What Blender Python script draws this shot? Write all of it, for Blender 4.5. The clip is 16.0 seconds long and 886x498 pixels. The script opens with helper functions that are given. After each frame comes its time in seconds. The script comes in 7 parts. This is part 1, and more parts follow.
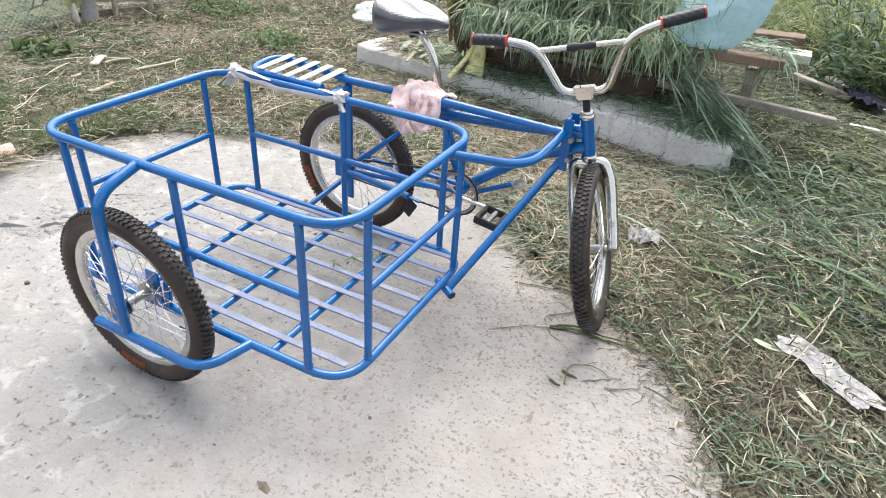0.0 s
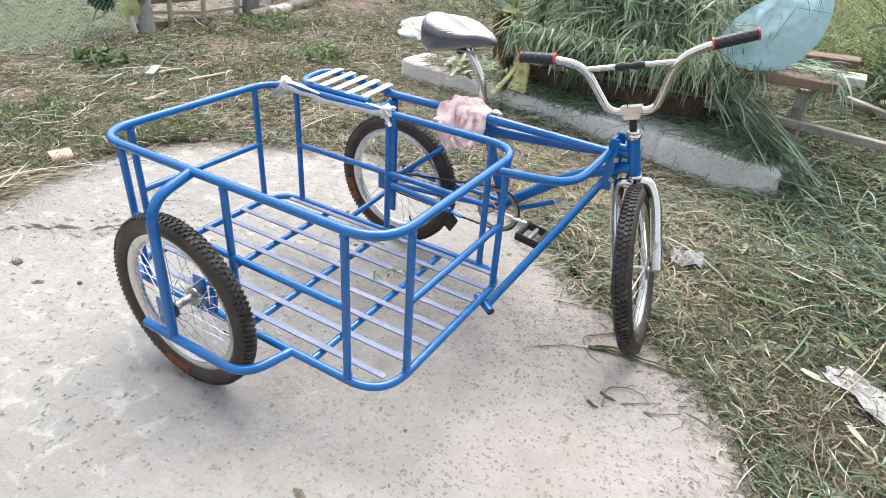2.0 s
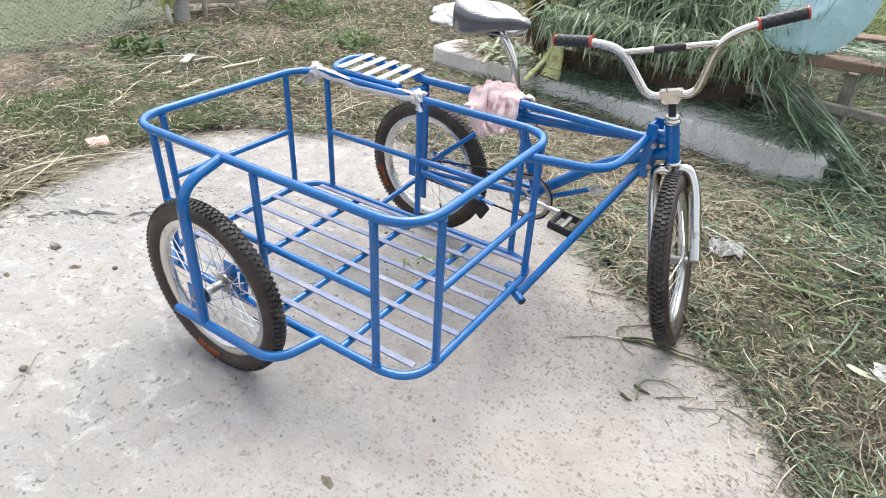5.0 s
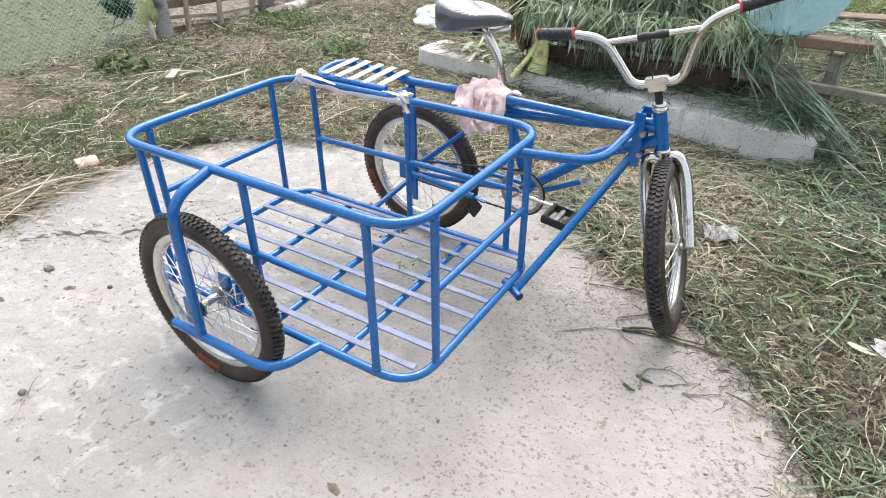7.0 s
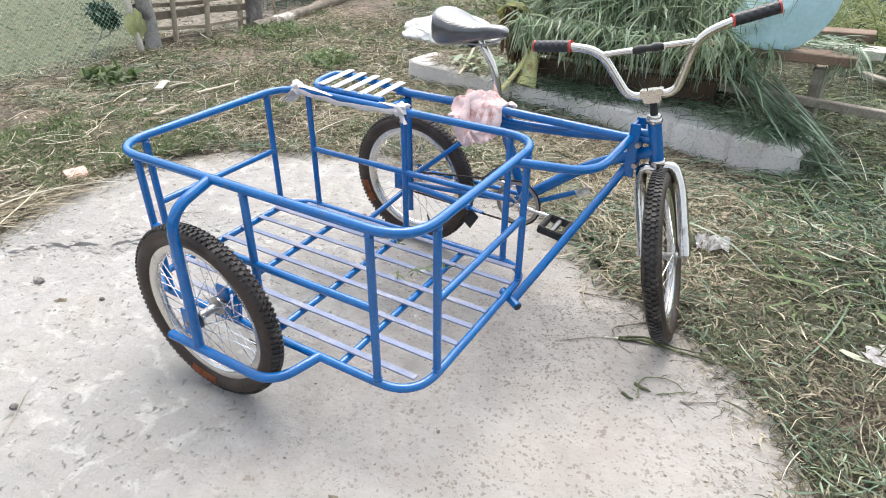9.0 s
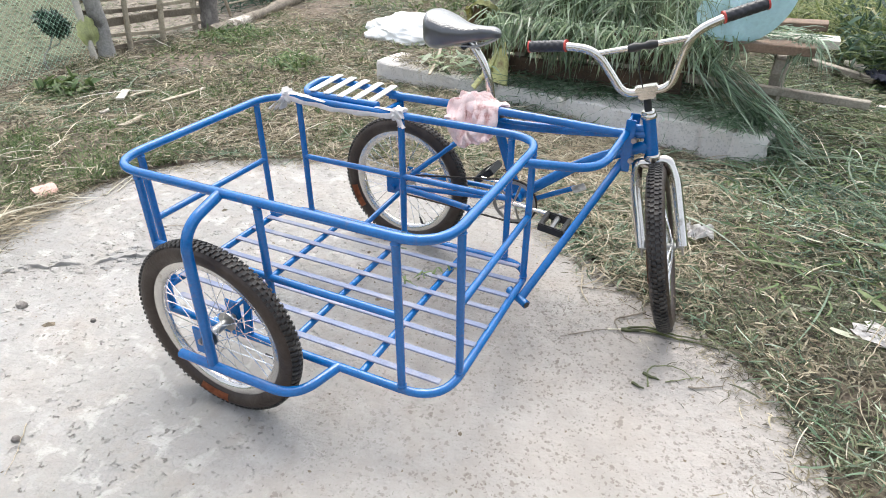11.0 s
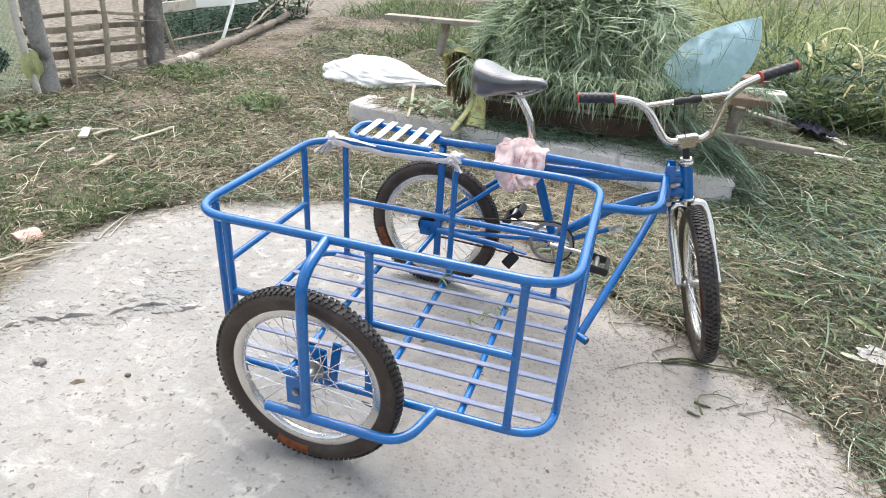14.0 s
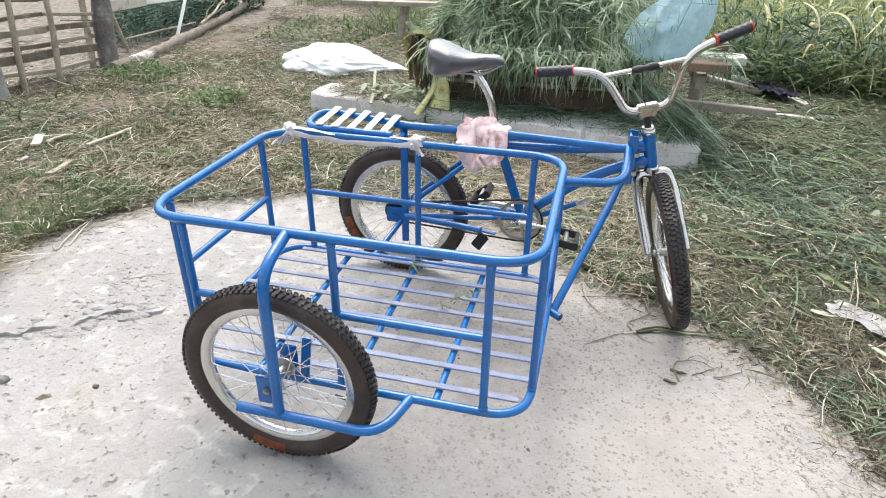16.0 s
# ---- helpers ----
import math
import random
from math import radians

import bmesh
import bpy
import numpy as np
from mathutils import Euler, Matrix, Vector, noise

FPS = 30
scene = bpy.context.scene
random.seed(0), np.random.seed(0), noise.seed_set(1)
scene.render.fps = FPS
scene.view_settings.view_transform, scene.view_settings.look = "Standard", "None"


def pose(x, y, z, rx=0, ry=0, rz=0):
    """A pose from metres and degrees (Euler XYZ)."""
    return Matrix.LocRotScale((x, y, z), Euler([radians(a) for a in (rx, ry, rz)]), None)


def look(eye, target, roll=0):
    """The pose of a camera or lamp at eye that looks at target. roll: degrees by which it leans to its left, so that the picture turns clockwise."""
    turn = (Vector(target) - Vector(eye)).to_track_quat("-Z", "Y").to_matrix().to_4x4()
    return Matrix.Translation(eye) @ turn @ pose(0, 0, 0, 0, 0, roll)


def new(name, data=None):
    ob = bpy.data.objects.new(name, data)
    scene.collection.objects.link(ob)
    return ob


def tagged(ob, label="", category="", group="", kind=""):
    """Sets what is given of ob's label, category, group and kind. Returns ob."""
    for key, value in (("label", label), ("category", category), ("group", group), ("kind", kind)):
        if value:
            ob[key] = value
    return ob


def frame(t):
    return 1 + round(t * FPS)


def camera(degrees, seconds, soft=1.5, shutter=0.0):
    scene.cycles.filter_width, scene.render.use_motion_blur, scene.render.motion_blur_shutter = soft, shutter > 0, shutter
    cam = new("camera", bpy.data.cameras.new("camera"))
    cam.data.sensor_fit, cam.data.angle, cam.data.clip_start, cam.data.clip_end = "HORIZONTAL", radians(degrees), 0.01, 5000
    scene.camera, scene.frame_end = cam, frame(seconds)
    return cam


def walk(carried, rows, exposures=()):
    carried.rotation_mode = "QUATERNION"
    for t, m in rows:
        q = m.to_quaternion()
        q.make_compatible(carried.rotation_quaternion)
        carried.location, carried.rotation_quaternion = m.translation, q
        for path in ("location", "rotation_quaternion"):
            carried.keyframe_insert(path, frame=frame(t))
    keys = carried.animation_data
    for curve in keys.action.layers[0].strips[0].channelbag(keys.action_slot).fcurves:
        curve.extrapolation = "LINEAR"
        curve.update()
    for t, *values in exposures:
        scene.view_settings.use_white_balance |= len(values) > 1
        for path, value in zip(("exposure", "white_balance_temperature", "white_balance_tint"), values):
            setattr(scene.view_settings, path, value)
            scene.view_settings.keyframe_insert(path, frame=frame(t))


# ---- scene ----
cam = camera(71.0, 16.0, soft=1.0)
PATH = [
    (0, (1.034, -1.685, 1.192), (0.312, -0.156, 0.124), 4.2),
    (0.5, (1.026, -1.683, 1.193), (0.265, -0.159, 0.144), 4.2),
    (1, (1.015, -1.684, 1.193), (0.211, -0.181, 0.147), 4.7),
    (1.5, (1.014, -1.69, 1.191), (0.184, -0.201, 0.145), 4.8),
    (2, (1.019, -1.696, 1.195), (0.188, -0.202, 0.159), 4.2),
    (2.5, (1.016, -1.702, 1.197), (0.153, -0.213, 0.177), 4.2),
    (3, (1.017, -1.703, 1.195), (0.152, -0.215, 0.177), 4.3),
    (3.5, (1.015, -1.704, 1.197), (0.135, -0.221, 0.184), 4.5),
    (4, (1.011, -1.702, 1.195), (0.109, -0.235, 0.18), 4.3),
    (4.2, (1.008, -1.691, 1.189), (0.116, -0.244, 0.136), 4.0),
    (6.3, (1.012, -1.673, 1.173), (0.099, -0.243, 0.113), 0.1),
    (6.5, (1.016, -1.675, 1.172), (0.116, -0.234, 0.116), 0.1),
    (7, (1.014, -1.672, 1.17), (0.116, -0.237, 0.105), -0.1),
    (7.5, (1.016, -1.672, 1.168), (0.119, -0.24, 0.097), -0.4),
    (8, (1.014, -1.673, 1.169), (0.087, -0.257, 0.103), -0.2),
    (8.5, (1.007, -1.677, 1.169), (0.063, -0.255, 0.126), -0.2),
    (8.7, (1.0, -1.683, 1.168), (0.102, -0.225, 0.136), 0.8),
    (10.8, (0.875, -1.765, 1.178), (0.089, -0.252, 0.133), -0.3),
    (11, (0.863, -1.758, 1.183), (0.122, -0.218, 0.143), 0.1),
    (11.5, (0.789, -1.726, 1.192), (0.076, -0.183, 0.138), 0.3),
    (12, (0.691, -1.711, 1.195), (-0.005, -0.192, 0.096), 2.0),
    (12.5, (0.62, -1.74, 1.2), (-0.045, -0.195, 0.119), 4.3),
    (13, (0.528, -1.841, 1.199), (-0.071, -0.238, 0.162), 4.1),
    (13.5, (0.468, -1.92, 1.195), (-0.077, -0.247, 0.244), 2.9),
    (14, (0.464, -1.945, 1.199), (-0.026, -0.242, 0.273), 3.8),
    (14.5, (0.479, -1.937, 1.192), (0.046, -0.23, 0.244), 3.2),
    (15, (0.499, -1.924, 1.186), (0.14, -0.21, 0.22), -0.2),
    (15.5, (0.503, -1.915, 1.186), (0.15, -0.2, 0.221), 0.1),
    (16, (0.49, -1.916, 1.19), (0.073, -0.216, 0.222), 0.9),
]
walk(cam, [(t, look(eye, target, roll)) for t, eye, target, roll in PATH], exposures=[(0.0, 1.05, 6500, 8), (16.0, 1.05, 6500, 8)])


# ---- world, sun, exposure ----
SUN_AZ, SUN_EL = radians(335.0), radians(64.0)
world = bpy.data.worlds.new("overcast_sky")
scene.world = world
world.use_nodes = True
wn = world.node_tree
wn.nodes.clear()
sky = wn.nodes.new("ShaderNodeTexSky")
sky.sky_type, sky.sun_disc = "NISHITA", False
sky.sun_elevation, sky.sun_rotation = SUN_EL, SUN_AZ
sky.air_density, sky.dust_density, sky.ozone_density = 1.0, 4.0, 1.0
bg = wn.nodes.new("ShaderNodeBackground")
bg.inputs["Strength"].default_value = 0.20
soft_sky = wn.nodes.new("ShaderNodeHueSaturation")
soft_sky.inputs["Saturation"].default_value = 0.45
wout = wn.nodes.new("ShaderNodeOutputWorld")
wn.links.new(sky.outputs[0], soft_sky.inputs["Color"])
wn.links.new(soft_sky.outputs[0], bg.inputs[0])
wn.links.new(bg.outputs[0], wout.inputs[0])
sun = new("sun", bpy.data.lights.new("sun", "SUN"))
sun.data.energy, sun.data.angle, sun.data.color = 0.7, radians(50), (1.0, 0.96, 0.90)
sun.matrix_world = look((math.sin(SUN_AZ) * math.cos(SUN_EL) * 30, math.cos(SUN_AZ) * math.cos(SUN_EL) * 30, math.sin(SUN_EL) * 30), (0, 0, 0))


# ---- materials ----
def material(name, base, rough=0.6, metal=0.0, vary=0.25, scale=8.0, fine=90.0, bump=0.15, bump_scale=None, coat=0.0, spec=0.5, islands=None, objects=None, dirt=None, dirt_amount=0.0, dirt_scale=3.0, translucent=0.0):
    """A principled material: two scales of variation, bump, optional dirt and a ramp over islands."""
    m = bpy.data.materials.new(name)
    m.use_nodes = True
    nt = m.node_tree
    N, L = nt.nodes.new, nt.links.new
    p = nt.nodes["Principled BSDF"]
    p.inputs["Roughness"].default_value, p.inputs["Metallic"].default_value = rough, metal
    p.inputs["Coat Weight"].default_value, p.inputs["Specular IOR Level"].default_value = coat, spec
    co = N("ShaderNodeTexCoord")
    big = N("ShaderNodeTexNoise")
    big.inputs["Scale"].default_value, big.inputs["Detail"].default_value = scale, 4
    L(co.outputs["Object"], big.inputs["Vector"])
    small = N("ShaderNodeTexNoise")
    small.inputs["Scale"].default_value, small.inputs["Detail"].default_value = fine, 5
    L(co.outputs["Object"], small.inputs["Vector"])
    if islands or objects:
        src = N("ShaderNodeNewGeometry").outputs["Random Per Island"] if islands else N("ShaderNodeObjectInfo").outputs["Random"]
        ramp = N("ShaderNodeValToRGB")
        cols = islands or objects
        while len(ramp.color_ramp.elements) < len(cols):
            ramp.color_ramp.elements.new(0.5)
        for i, c in enumerate(cols):
            ramp.color_ramp.elements[i].position = i / max(1, len(cols) - 1)
            ramp.color_ramp.elements[i].color = (*c, 1)
        L(src, ramp.inputs[0])
        col = ramp.outputs[0]
    else:
        rgb = N("ShaderNodeRGB")
        rgb.outputs[0].default_value = (*base, 1)
        col = rgb.outputs[0]
    add = N("ShaderNodeMath")
    add.operation = "ADD"
    L(big.outputs[0], add.inputs[0]), L(small.outputs[0], add.inputs[1])
    mr = N("ShaderNodeMapRange")
    mr.inputs[1].default_value, mr.inputs[2].default_value = 0.7, 1.3
    mr.inputs[3].default_value, mr.inputs[4].default_value = 1 - vary, 1 + vary
    L(add.outputs[0], mr.inputs[0])
    mul = N("ShaderNodeVectorMath")
    mul.operation = "SCALE"
    L(col, mul.inputs[0]), L(mr.outputs[0], mul.inputs["Scale"])
    col = mul.outputs[0]
    if dirt:
        dn = N("ShaderNodeTexNoise")
        dn.inputs["Scale"].default_value, dn.inputs["Detail"].default_value, dn.inputs["Roughness"].default_value = dirt_scale, 8, 0.65
        L(co.outputs["Object"], dn.inputs["Vector"])
        dr = N("ShaderNodeMapRange")
        dr.inputs[1].default_value, dr.inputs[2].default_value = 0.62 - dirt_amount * 0.3, 0.75 - dirt_amount * 0.25
        L(dn.outputs[0], dr.inputs[0])
        mix = N("ShaderNodeMix")
        mix.data_type = "RGBA"
        L(dr.outputs[0], mix.inputs[0]), L(col, mix.inputs[6])
        mix.inputs[7].default_value = (*dirt, 1)
        col = mix.outputs[2]
    L(col, p.inputs["Base Color"])
    if bump:
        b = N("ShaderNodeBump")
        b.inputs["Strength"].default_value, b.inputs["Distance"].default_value = bump, 0.01
        bn = small
        if bump_scale:
            bn = N("ShaderNodeTexNoise")
            bn.inputs["Scale"].default_value, bn.inputs["Detail"].default_value = bump_scale, 6
            L(co.outputs["Object"], bn.inputs["Vector"])
        L(bn.outputs[0], b.inputs["Height"])
        L(b.outputs[0], p.inputs["Normal"])
    if translucent:
        tr = N("ShaderNodeBsdfTranslucent")
        L(col, tr.inputs[0])
        ms = N("ShaderNodeMixShader")
        ms.inputs[0].default_value = translucent
        L(p.outputs[0], ms.inputs[1]), L(tr.outputs[0], ms.inputs[2])
        L(ms.outputs[0], nt.nodes["Material Output"].inputs[0])
    return m


BLUE = material("blue_paint", (0.001, 0.112, 0.36), rough=0.24, vary=0.18, scale=14, fine=160, bump=0.05, coat=0.34, spec=0.46, dirt=(0.04, 0.11, 0.24), dirt_amount=0.10, dirt_scale=34)
SLAT = material("scuffed_blue_paint", (0.145, 0.175, 0.275), rough=0.48, vary=0.2, scale=10, fine=200, bump=0.05, dirt=(0.25, 0.255, 0.305), dirt_amount=0.40, dirt_scale=9)
CHROME = material("chrome", (0.66, 0.62, 0.565), rough=0.19, metal=1.0, vary=0.06, scale=20, fine=220, bump=0.03, dirt=(0.42, 0.38, 0.33), dirt_amount=0.12, dirt_scale=24)
RIM = material("rim_chrome", (0.64, 0.625, 0.60), rough=0.26, metal=1.0, vary=0.08, scale=20, fine=220, bump=0.04, dirt=(0.40, 0.37, 0.33), dirt_amount=0.15, dirt_scale=30)
STEEL = material("dull_steel", (0.36, 0.355, 0.34), rough=0.35, metal=1.0, vary=0.15, scale=30, bump=0.05)
SPOKE = material("bright_spoke_wire", (0.8, 0.8, 0.8), rough=0.25, metal=0.9, vary=0.08, bump=0)
RUBBER = material("tyre_sidewall", (0.034, 0.021, 0.015), rough=0.52, vary=0.3, scale=12, fine=150, bump=0.2, dirt=(0.055, 0.040, 0.031), dirt_amount=0.3, dirt_scale=14)
TREAD = material("tyre_tread_rubber", (0.020, 0.0185, 0.018), rough=0.65, vary=0.3, scale=12, fine=150, bump=0.2, dirt=(0.080, 0.073, 0.066), dirt_amount=0.45, dirt_scale=22)
LABEL = material("orange_tyre_label", (0.30, 0.09, 0.035), rough=0.6, vary=0.4, scale=60, bump=0.05)
BLACK = material("black_plastic", (0.015, 0.015, 0.016), rough=0.5, vary=0.2, scale=40, bump=0.1)
GRIP = material("black_grip_rubber", (0.026, 0.026, 0.031), rough=0.42, vary=0.3, scale=60, bump=0.1)
RED = material("red_plastic", (0.50, 0.05, 0.04), rough=0.4, vary=0.15, bump=0.03)
VINYL = material("saddle_vinyl", (0.026, 0.027, 0.032), rough=0.36, vary=0.2, scale=30, bump=0.0, spec=0.9, coat=1.0)
VINYL.node_tree.nodes["Principled BSDF"].inputs["Sheen Weight"].default_value = 0.2
VINYL.node_tree.nodes["Principled BSDF"].inputs["Sheen Roughness"].default_value = 0.35


def quilted(m, pitch, depth):
    """Diamond quilting pressed into a cover."""
    nt = m.node_tree
    N, L = nt.nodes.new, nt.links.new
    co = N("ShaderNodeTexCoord")
    waves = []
    for dx, dy in ((1, 1), (1, -1)):
        dot = N("ShaderNodeVectorMath")
        dot.operation = "DOT_PRODUCT"
        dot.inputs[1].default_value = (dx * math.pi / pitch, dy * 0.8 * math.pi / pitch, 0)
        L(co.outputs["Object"], dot.inputs[0])
        w = N("ShaderNodeMath")
        w.operation = "SINE"
        L(dot.outputs["Value"], w.inputs[0])
        a = N("ShaderNodeMath")
        a.operation = "ABSOLUTE"
        L(w.outputs[0], a.inputs[0])
        waves.append(a.outputs[0])
    low = N("ShaderNodeMath")
    low.operation = "MINIMUM"
    L(waves[0], low.inputs[0]), L(waves[1], low.inputs[1])
    b = N("ShaderNodeBump")
    b.inputs["Distance"].default_value = depth
    L(low.outputs[0], b.inputs["Height"])
    geo, sep, top = N("ShaderNodeNewGeometry"), N("ShaderNodeSeparateXYZ"), N("ShaderNodeMapRange")
    L(geo.outputs["Normal"], sep.inputs[0]), L(sep.outputs[2], top.inputs[0]), L(top.outputs[0], b.inputs["Strength"])
    top.inputs[1].default_value, top.inputs[2].default_value, top.inputs[4].default_value = 0.30, 0.60, 0.8
    p = nt.nodes["Principled BSDF"]
    L(b.outputs[0], p.inputs["Normal"]), L(b.outputs[0], p.inputs["Coat Normal"])
    p.inputs["Coat Roughness"].default_value, p.inputs["Coat IOR"].default_value = 0.30, 1.65


quilted(VINYL, 0.0095, 0.0009)
WHITEPAINT = material("white_painted_steel", (0.76, 0.75, 0.72), rough=0.4, vary=0.1, scale=20, bump=0.03, dirt=(0.45, 0.42, 0.38), dirt_amount=0.1, dirt_scale=20)
CLOTH = material("pink_cotton", (0.86, 0.66, 0.63), rough=0.9, vary=0.12, scale=30, fine=300, bump=0.2, dirt=(0.55, 0.27, 0.24), dirt_amount=0.34, dirt_scale=34)
STRAP = material("white_plastic_strip", (0.74, 0.71, 0.70), rough=0.5, vary=0.1, scale=25, bump=0.15, translucent=0.25)
CHAIN = material("oily_chain", (0.03, 0.026, 0.024), rough=0.5, metal=0.6, vary=0.3, bump=0.2)
TWINE = material("green_twine", (0.16, 0.2, 0.13), rough=0.8, vary=0.3, bump=0.1)
SOIL = material("trodden_soil", (0.066, 0.053, 0.038), rough=0.95, vary=0.6, scale=1.4, fine=45, bump=1.0, bump_scale=60, dirt=(0.034, 0.032, 0.021), dirt_amount=0.5, dirt_scale=14)


def pale_pen(m):
    """Dry bare earth beyond the fence line: a paler, cleaner ground than the littered yard."""
    nt = m.node_tree
    N, L = nt.nodes.new, nt.links.new
    p = nt.nodes["Principled BSDF"]
    old = p.inputs["Base Color"].links[0].from_socket
    co = N("ShaderNodeTexCoord")
    sep = N("ShaderNodeSeparateXYZ")
    L(co.outputs["Object"], sep.inputs[0])
    n = N("ShaderNodeTexNoise")
    n.inputs["Scale"].default_value, n.inputs["Detail"].default_value = 2.0, 8
    L(co.outputs["Object"], n.inputs["Vector"])
    a = N("ShaderNodeMath")
    a.operation = "MULTIPLY_ADD"
    a.inputs[1].default_value = 0.9
    L(n.outputs[0], a.inputs[0]), L(sep.outputs[0], a.inputs[2])
    r = N("ShaderNodeMapRange")
    r.inputs[1].default_value, r.inputs[2].default_value, r.inputs[3].default_value, r.inputs[4].default_value = -2.75, -3.15, 0, 1
    L(a.outputs[0], r.inputs[0])
    mix = N("ShaderNodeMix")
    mix.data_type = "RGBA"
    n2 = N("ShaderNodeTexNoise")
    n2.inputs["Scale"].default_value, n2.inputs["Detail"].default_value = 17.0, 9
    L(co.outputs["Object"], n2.inputs["Vector"])
    ramp = N("ShaderNodeValToRGB")
    ramp.color_ramp.elements[0].color, ramp.color_ramp.elements[1].color = (0.048, 0.052, 0.028, 1), (0.160, 0.162, 0.096, 1)
    ramp.color_ramp.elements[0].position, ramp.color_ramp.elements[1].position = 0.3, 0.7
    L(n2.outputs[0], ramp.inputs[0])
    ramp3 = N("ShaderNodeValToRGB")
    ramp3.color_ramp.elements[0].color, ramp3.color_ramp.elements[1].color = (0.09, 0.075, 0.058, 1), (0.29, 0.25, 0.205, 1)
    ramp3.color_ramp.elements[0].position, ramp3.color_ramp.elements[1].position = 0.3, 0.7
    L(n2.outputs[0], ramp3.inputs[0])
    across = N("ShaderNodeVectorMath")
    across.operation = "DOT_PRODUCT"
    across.inputs[1].default_value = (0.8, 1.0, 0)
    L(co.outputs["Object"], across.inputs[0])
    r5 = N("ShaderNodeMapRange")
    r5.inputs[1].default_value, r5.inputs[2].default_value = -1.55, -1.2
    L(across.outputs["Value"], r5.inputs[0])
    pen = N("ShaderNodeMix")
    pen.data_type = "RGBA"
    L(r5.outputs[0], pen.inputs[0]), L(ramp.outputs[0], pen.inputs[6]), L(ramp3.outputs[0], pen.inputs[7])
    # bare brown earth where feet have worn the litter away
    n3 = N("ShaderNodeTexNoise")
    n3.inputs["Scale"].default_value, n3.inputs["Detail"].default_value = 1.5, 7
    L(co.outputs["Object"], n3.inputs["Vector"])
    r3 = N("ShaderNodeMapRange")
    r3.inputs[1].default_value, r3.inputs[2].default_value = 0.40, 0.54
    L(n3.outputs[0], r3.inputs[0])
    n4 = N("ShaderNodeTexNoise")
    n4.inputs["Scale"].default_value, n4.inputs["Detail"].default_value = 34.0, 8
    L(co.outputs["Object"], n4.inputs["Vector"])
    ramp2 = N("ShaderNodeValToRGB")
    ramp2.color_ramp.elements[0].color, ramp2.color_ramp.elements[1].color = (0.075, 0.056, 0.042, 1), (0.27, 0.215, 0.165, 1)
    ramp2.color_ramp.elements[0].position, ramp2.color_ramp.elements[1].position = 0.32, 0.68
    L(n4.outputs[0], ramp2.inputs[0])
    mix2 = N("ShaderNodeMix")
    mix2.data_type = "RGBA"
    L(r3.outputs[0], mix2.inputs[0]), L(old, mix2.inputs[6]), L(ramp2.outputs[0], mix2.inputs[7])
    L(r.outputs[0], mix.inputs[0]), L(mix2.outputs[2], mix.inputs[6]), L(pen.outputs[2], mix.inputs[7])
    L(mix.outputs[2], p.inputs["Base Color"])


pale_pen(SOIL)
# the near-black steps in both litters stand in for shade between the blades
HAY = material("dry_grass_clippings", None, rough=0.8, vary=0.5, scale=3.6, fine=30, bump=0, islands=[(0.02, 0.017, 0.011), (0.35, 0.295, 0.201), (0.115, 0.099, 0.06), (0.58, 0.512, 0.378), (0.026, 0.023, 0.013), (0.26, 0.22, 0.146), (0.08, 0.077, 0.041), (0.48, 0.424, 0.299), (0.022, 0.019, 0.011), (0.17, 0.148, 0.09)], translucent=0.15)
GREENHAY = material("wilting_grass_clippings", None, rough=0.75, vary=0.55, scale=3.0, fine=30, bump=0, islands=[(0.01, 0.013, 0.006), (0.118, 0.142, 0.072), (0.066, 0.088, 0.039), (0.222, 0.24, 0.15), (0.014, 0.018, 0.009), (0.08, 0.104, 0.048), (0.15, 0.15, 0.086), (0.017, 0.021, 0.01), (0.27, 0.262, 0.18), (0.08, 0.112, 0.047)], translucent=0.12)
CRUMBLE = material("brown_dead_grass", None, rough=0.85, vary=0.3, scale=2, fine=40, bump=0, islands=[(0.085, 0.075, 0.048), (0.150, 0.128, 0.088), (0.050, 0.044, 0.030), (0.220, 0.190, 0.135), (0.110, 0.105, 0.062)], translucent=0.12)
TAN = material("tan_straw", None, rough=0.7, vary=0.2, scale=4, fine=60, bump=0, islands=[(0.3, 0.245, 0.162), (0.46, 0.402, 0.295), (0.24, 0.196, 0.128), (0.39, 0.333, 0.238), (0.55, 0.5, 0.39)], translucent=0.15)
FODDER = material("fodder_blades", None, rough=0.5, vary=0.25, scale=2, fine=40, bump=0, islands=[(0.04, 0.076, 0.04), (0.304, 0.403, 0.247), (0.528, 0.63, 0.46), (0.096, 0.16, 0.089), (0.624, 0.672, 0.549), (0.368, 0.47, 0.293), (0.192, 0.286, 0.159), (0.576, 0.63, 0.424)], translucent=0.5)
STRAW = material("pale_straw", None, rough=0.6, vary=0.2, scale=4, fine=60, bump=0, islands=[(0.56, 0.50, 0.36), (0.66, 0.64, 0.56), (0.46, 0.40, 0.28), (0.60, 0.58, 0.47)], translucent=0.15)
GREEN = material("cut_green_blades", None, rough=0.55, vary=0.25, scale=2, fine=40, bump=0, islands=[(0.028, 0.056, 0.03), (0.138, 0.216, 0.124), (0.267, 0.352, 0.243), (0.051, 0.099, 0.052), (0.396, 0.47, 0.367), (0.101, 0.174, 0.095), (0.06, 0.113, 0.059), (0.198, 0.282, 0.178)], translucent=0.25)
TUFT = material("growing_grass", None, rough=0.6, vary=0.3, scale=2, fine=40, bump=0, islands=[(0.035, 0.075, 0.022), (0.10, 0.165, 0.052), (0.19, 0.235, 0.10), (0.065, 0.115, 0.034)], translucent=0.25)
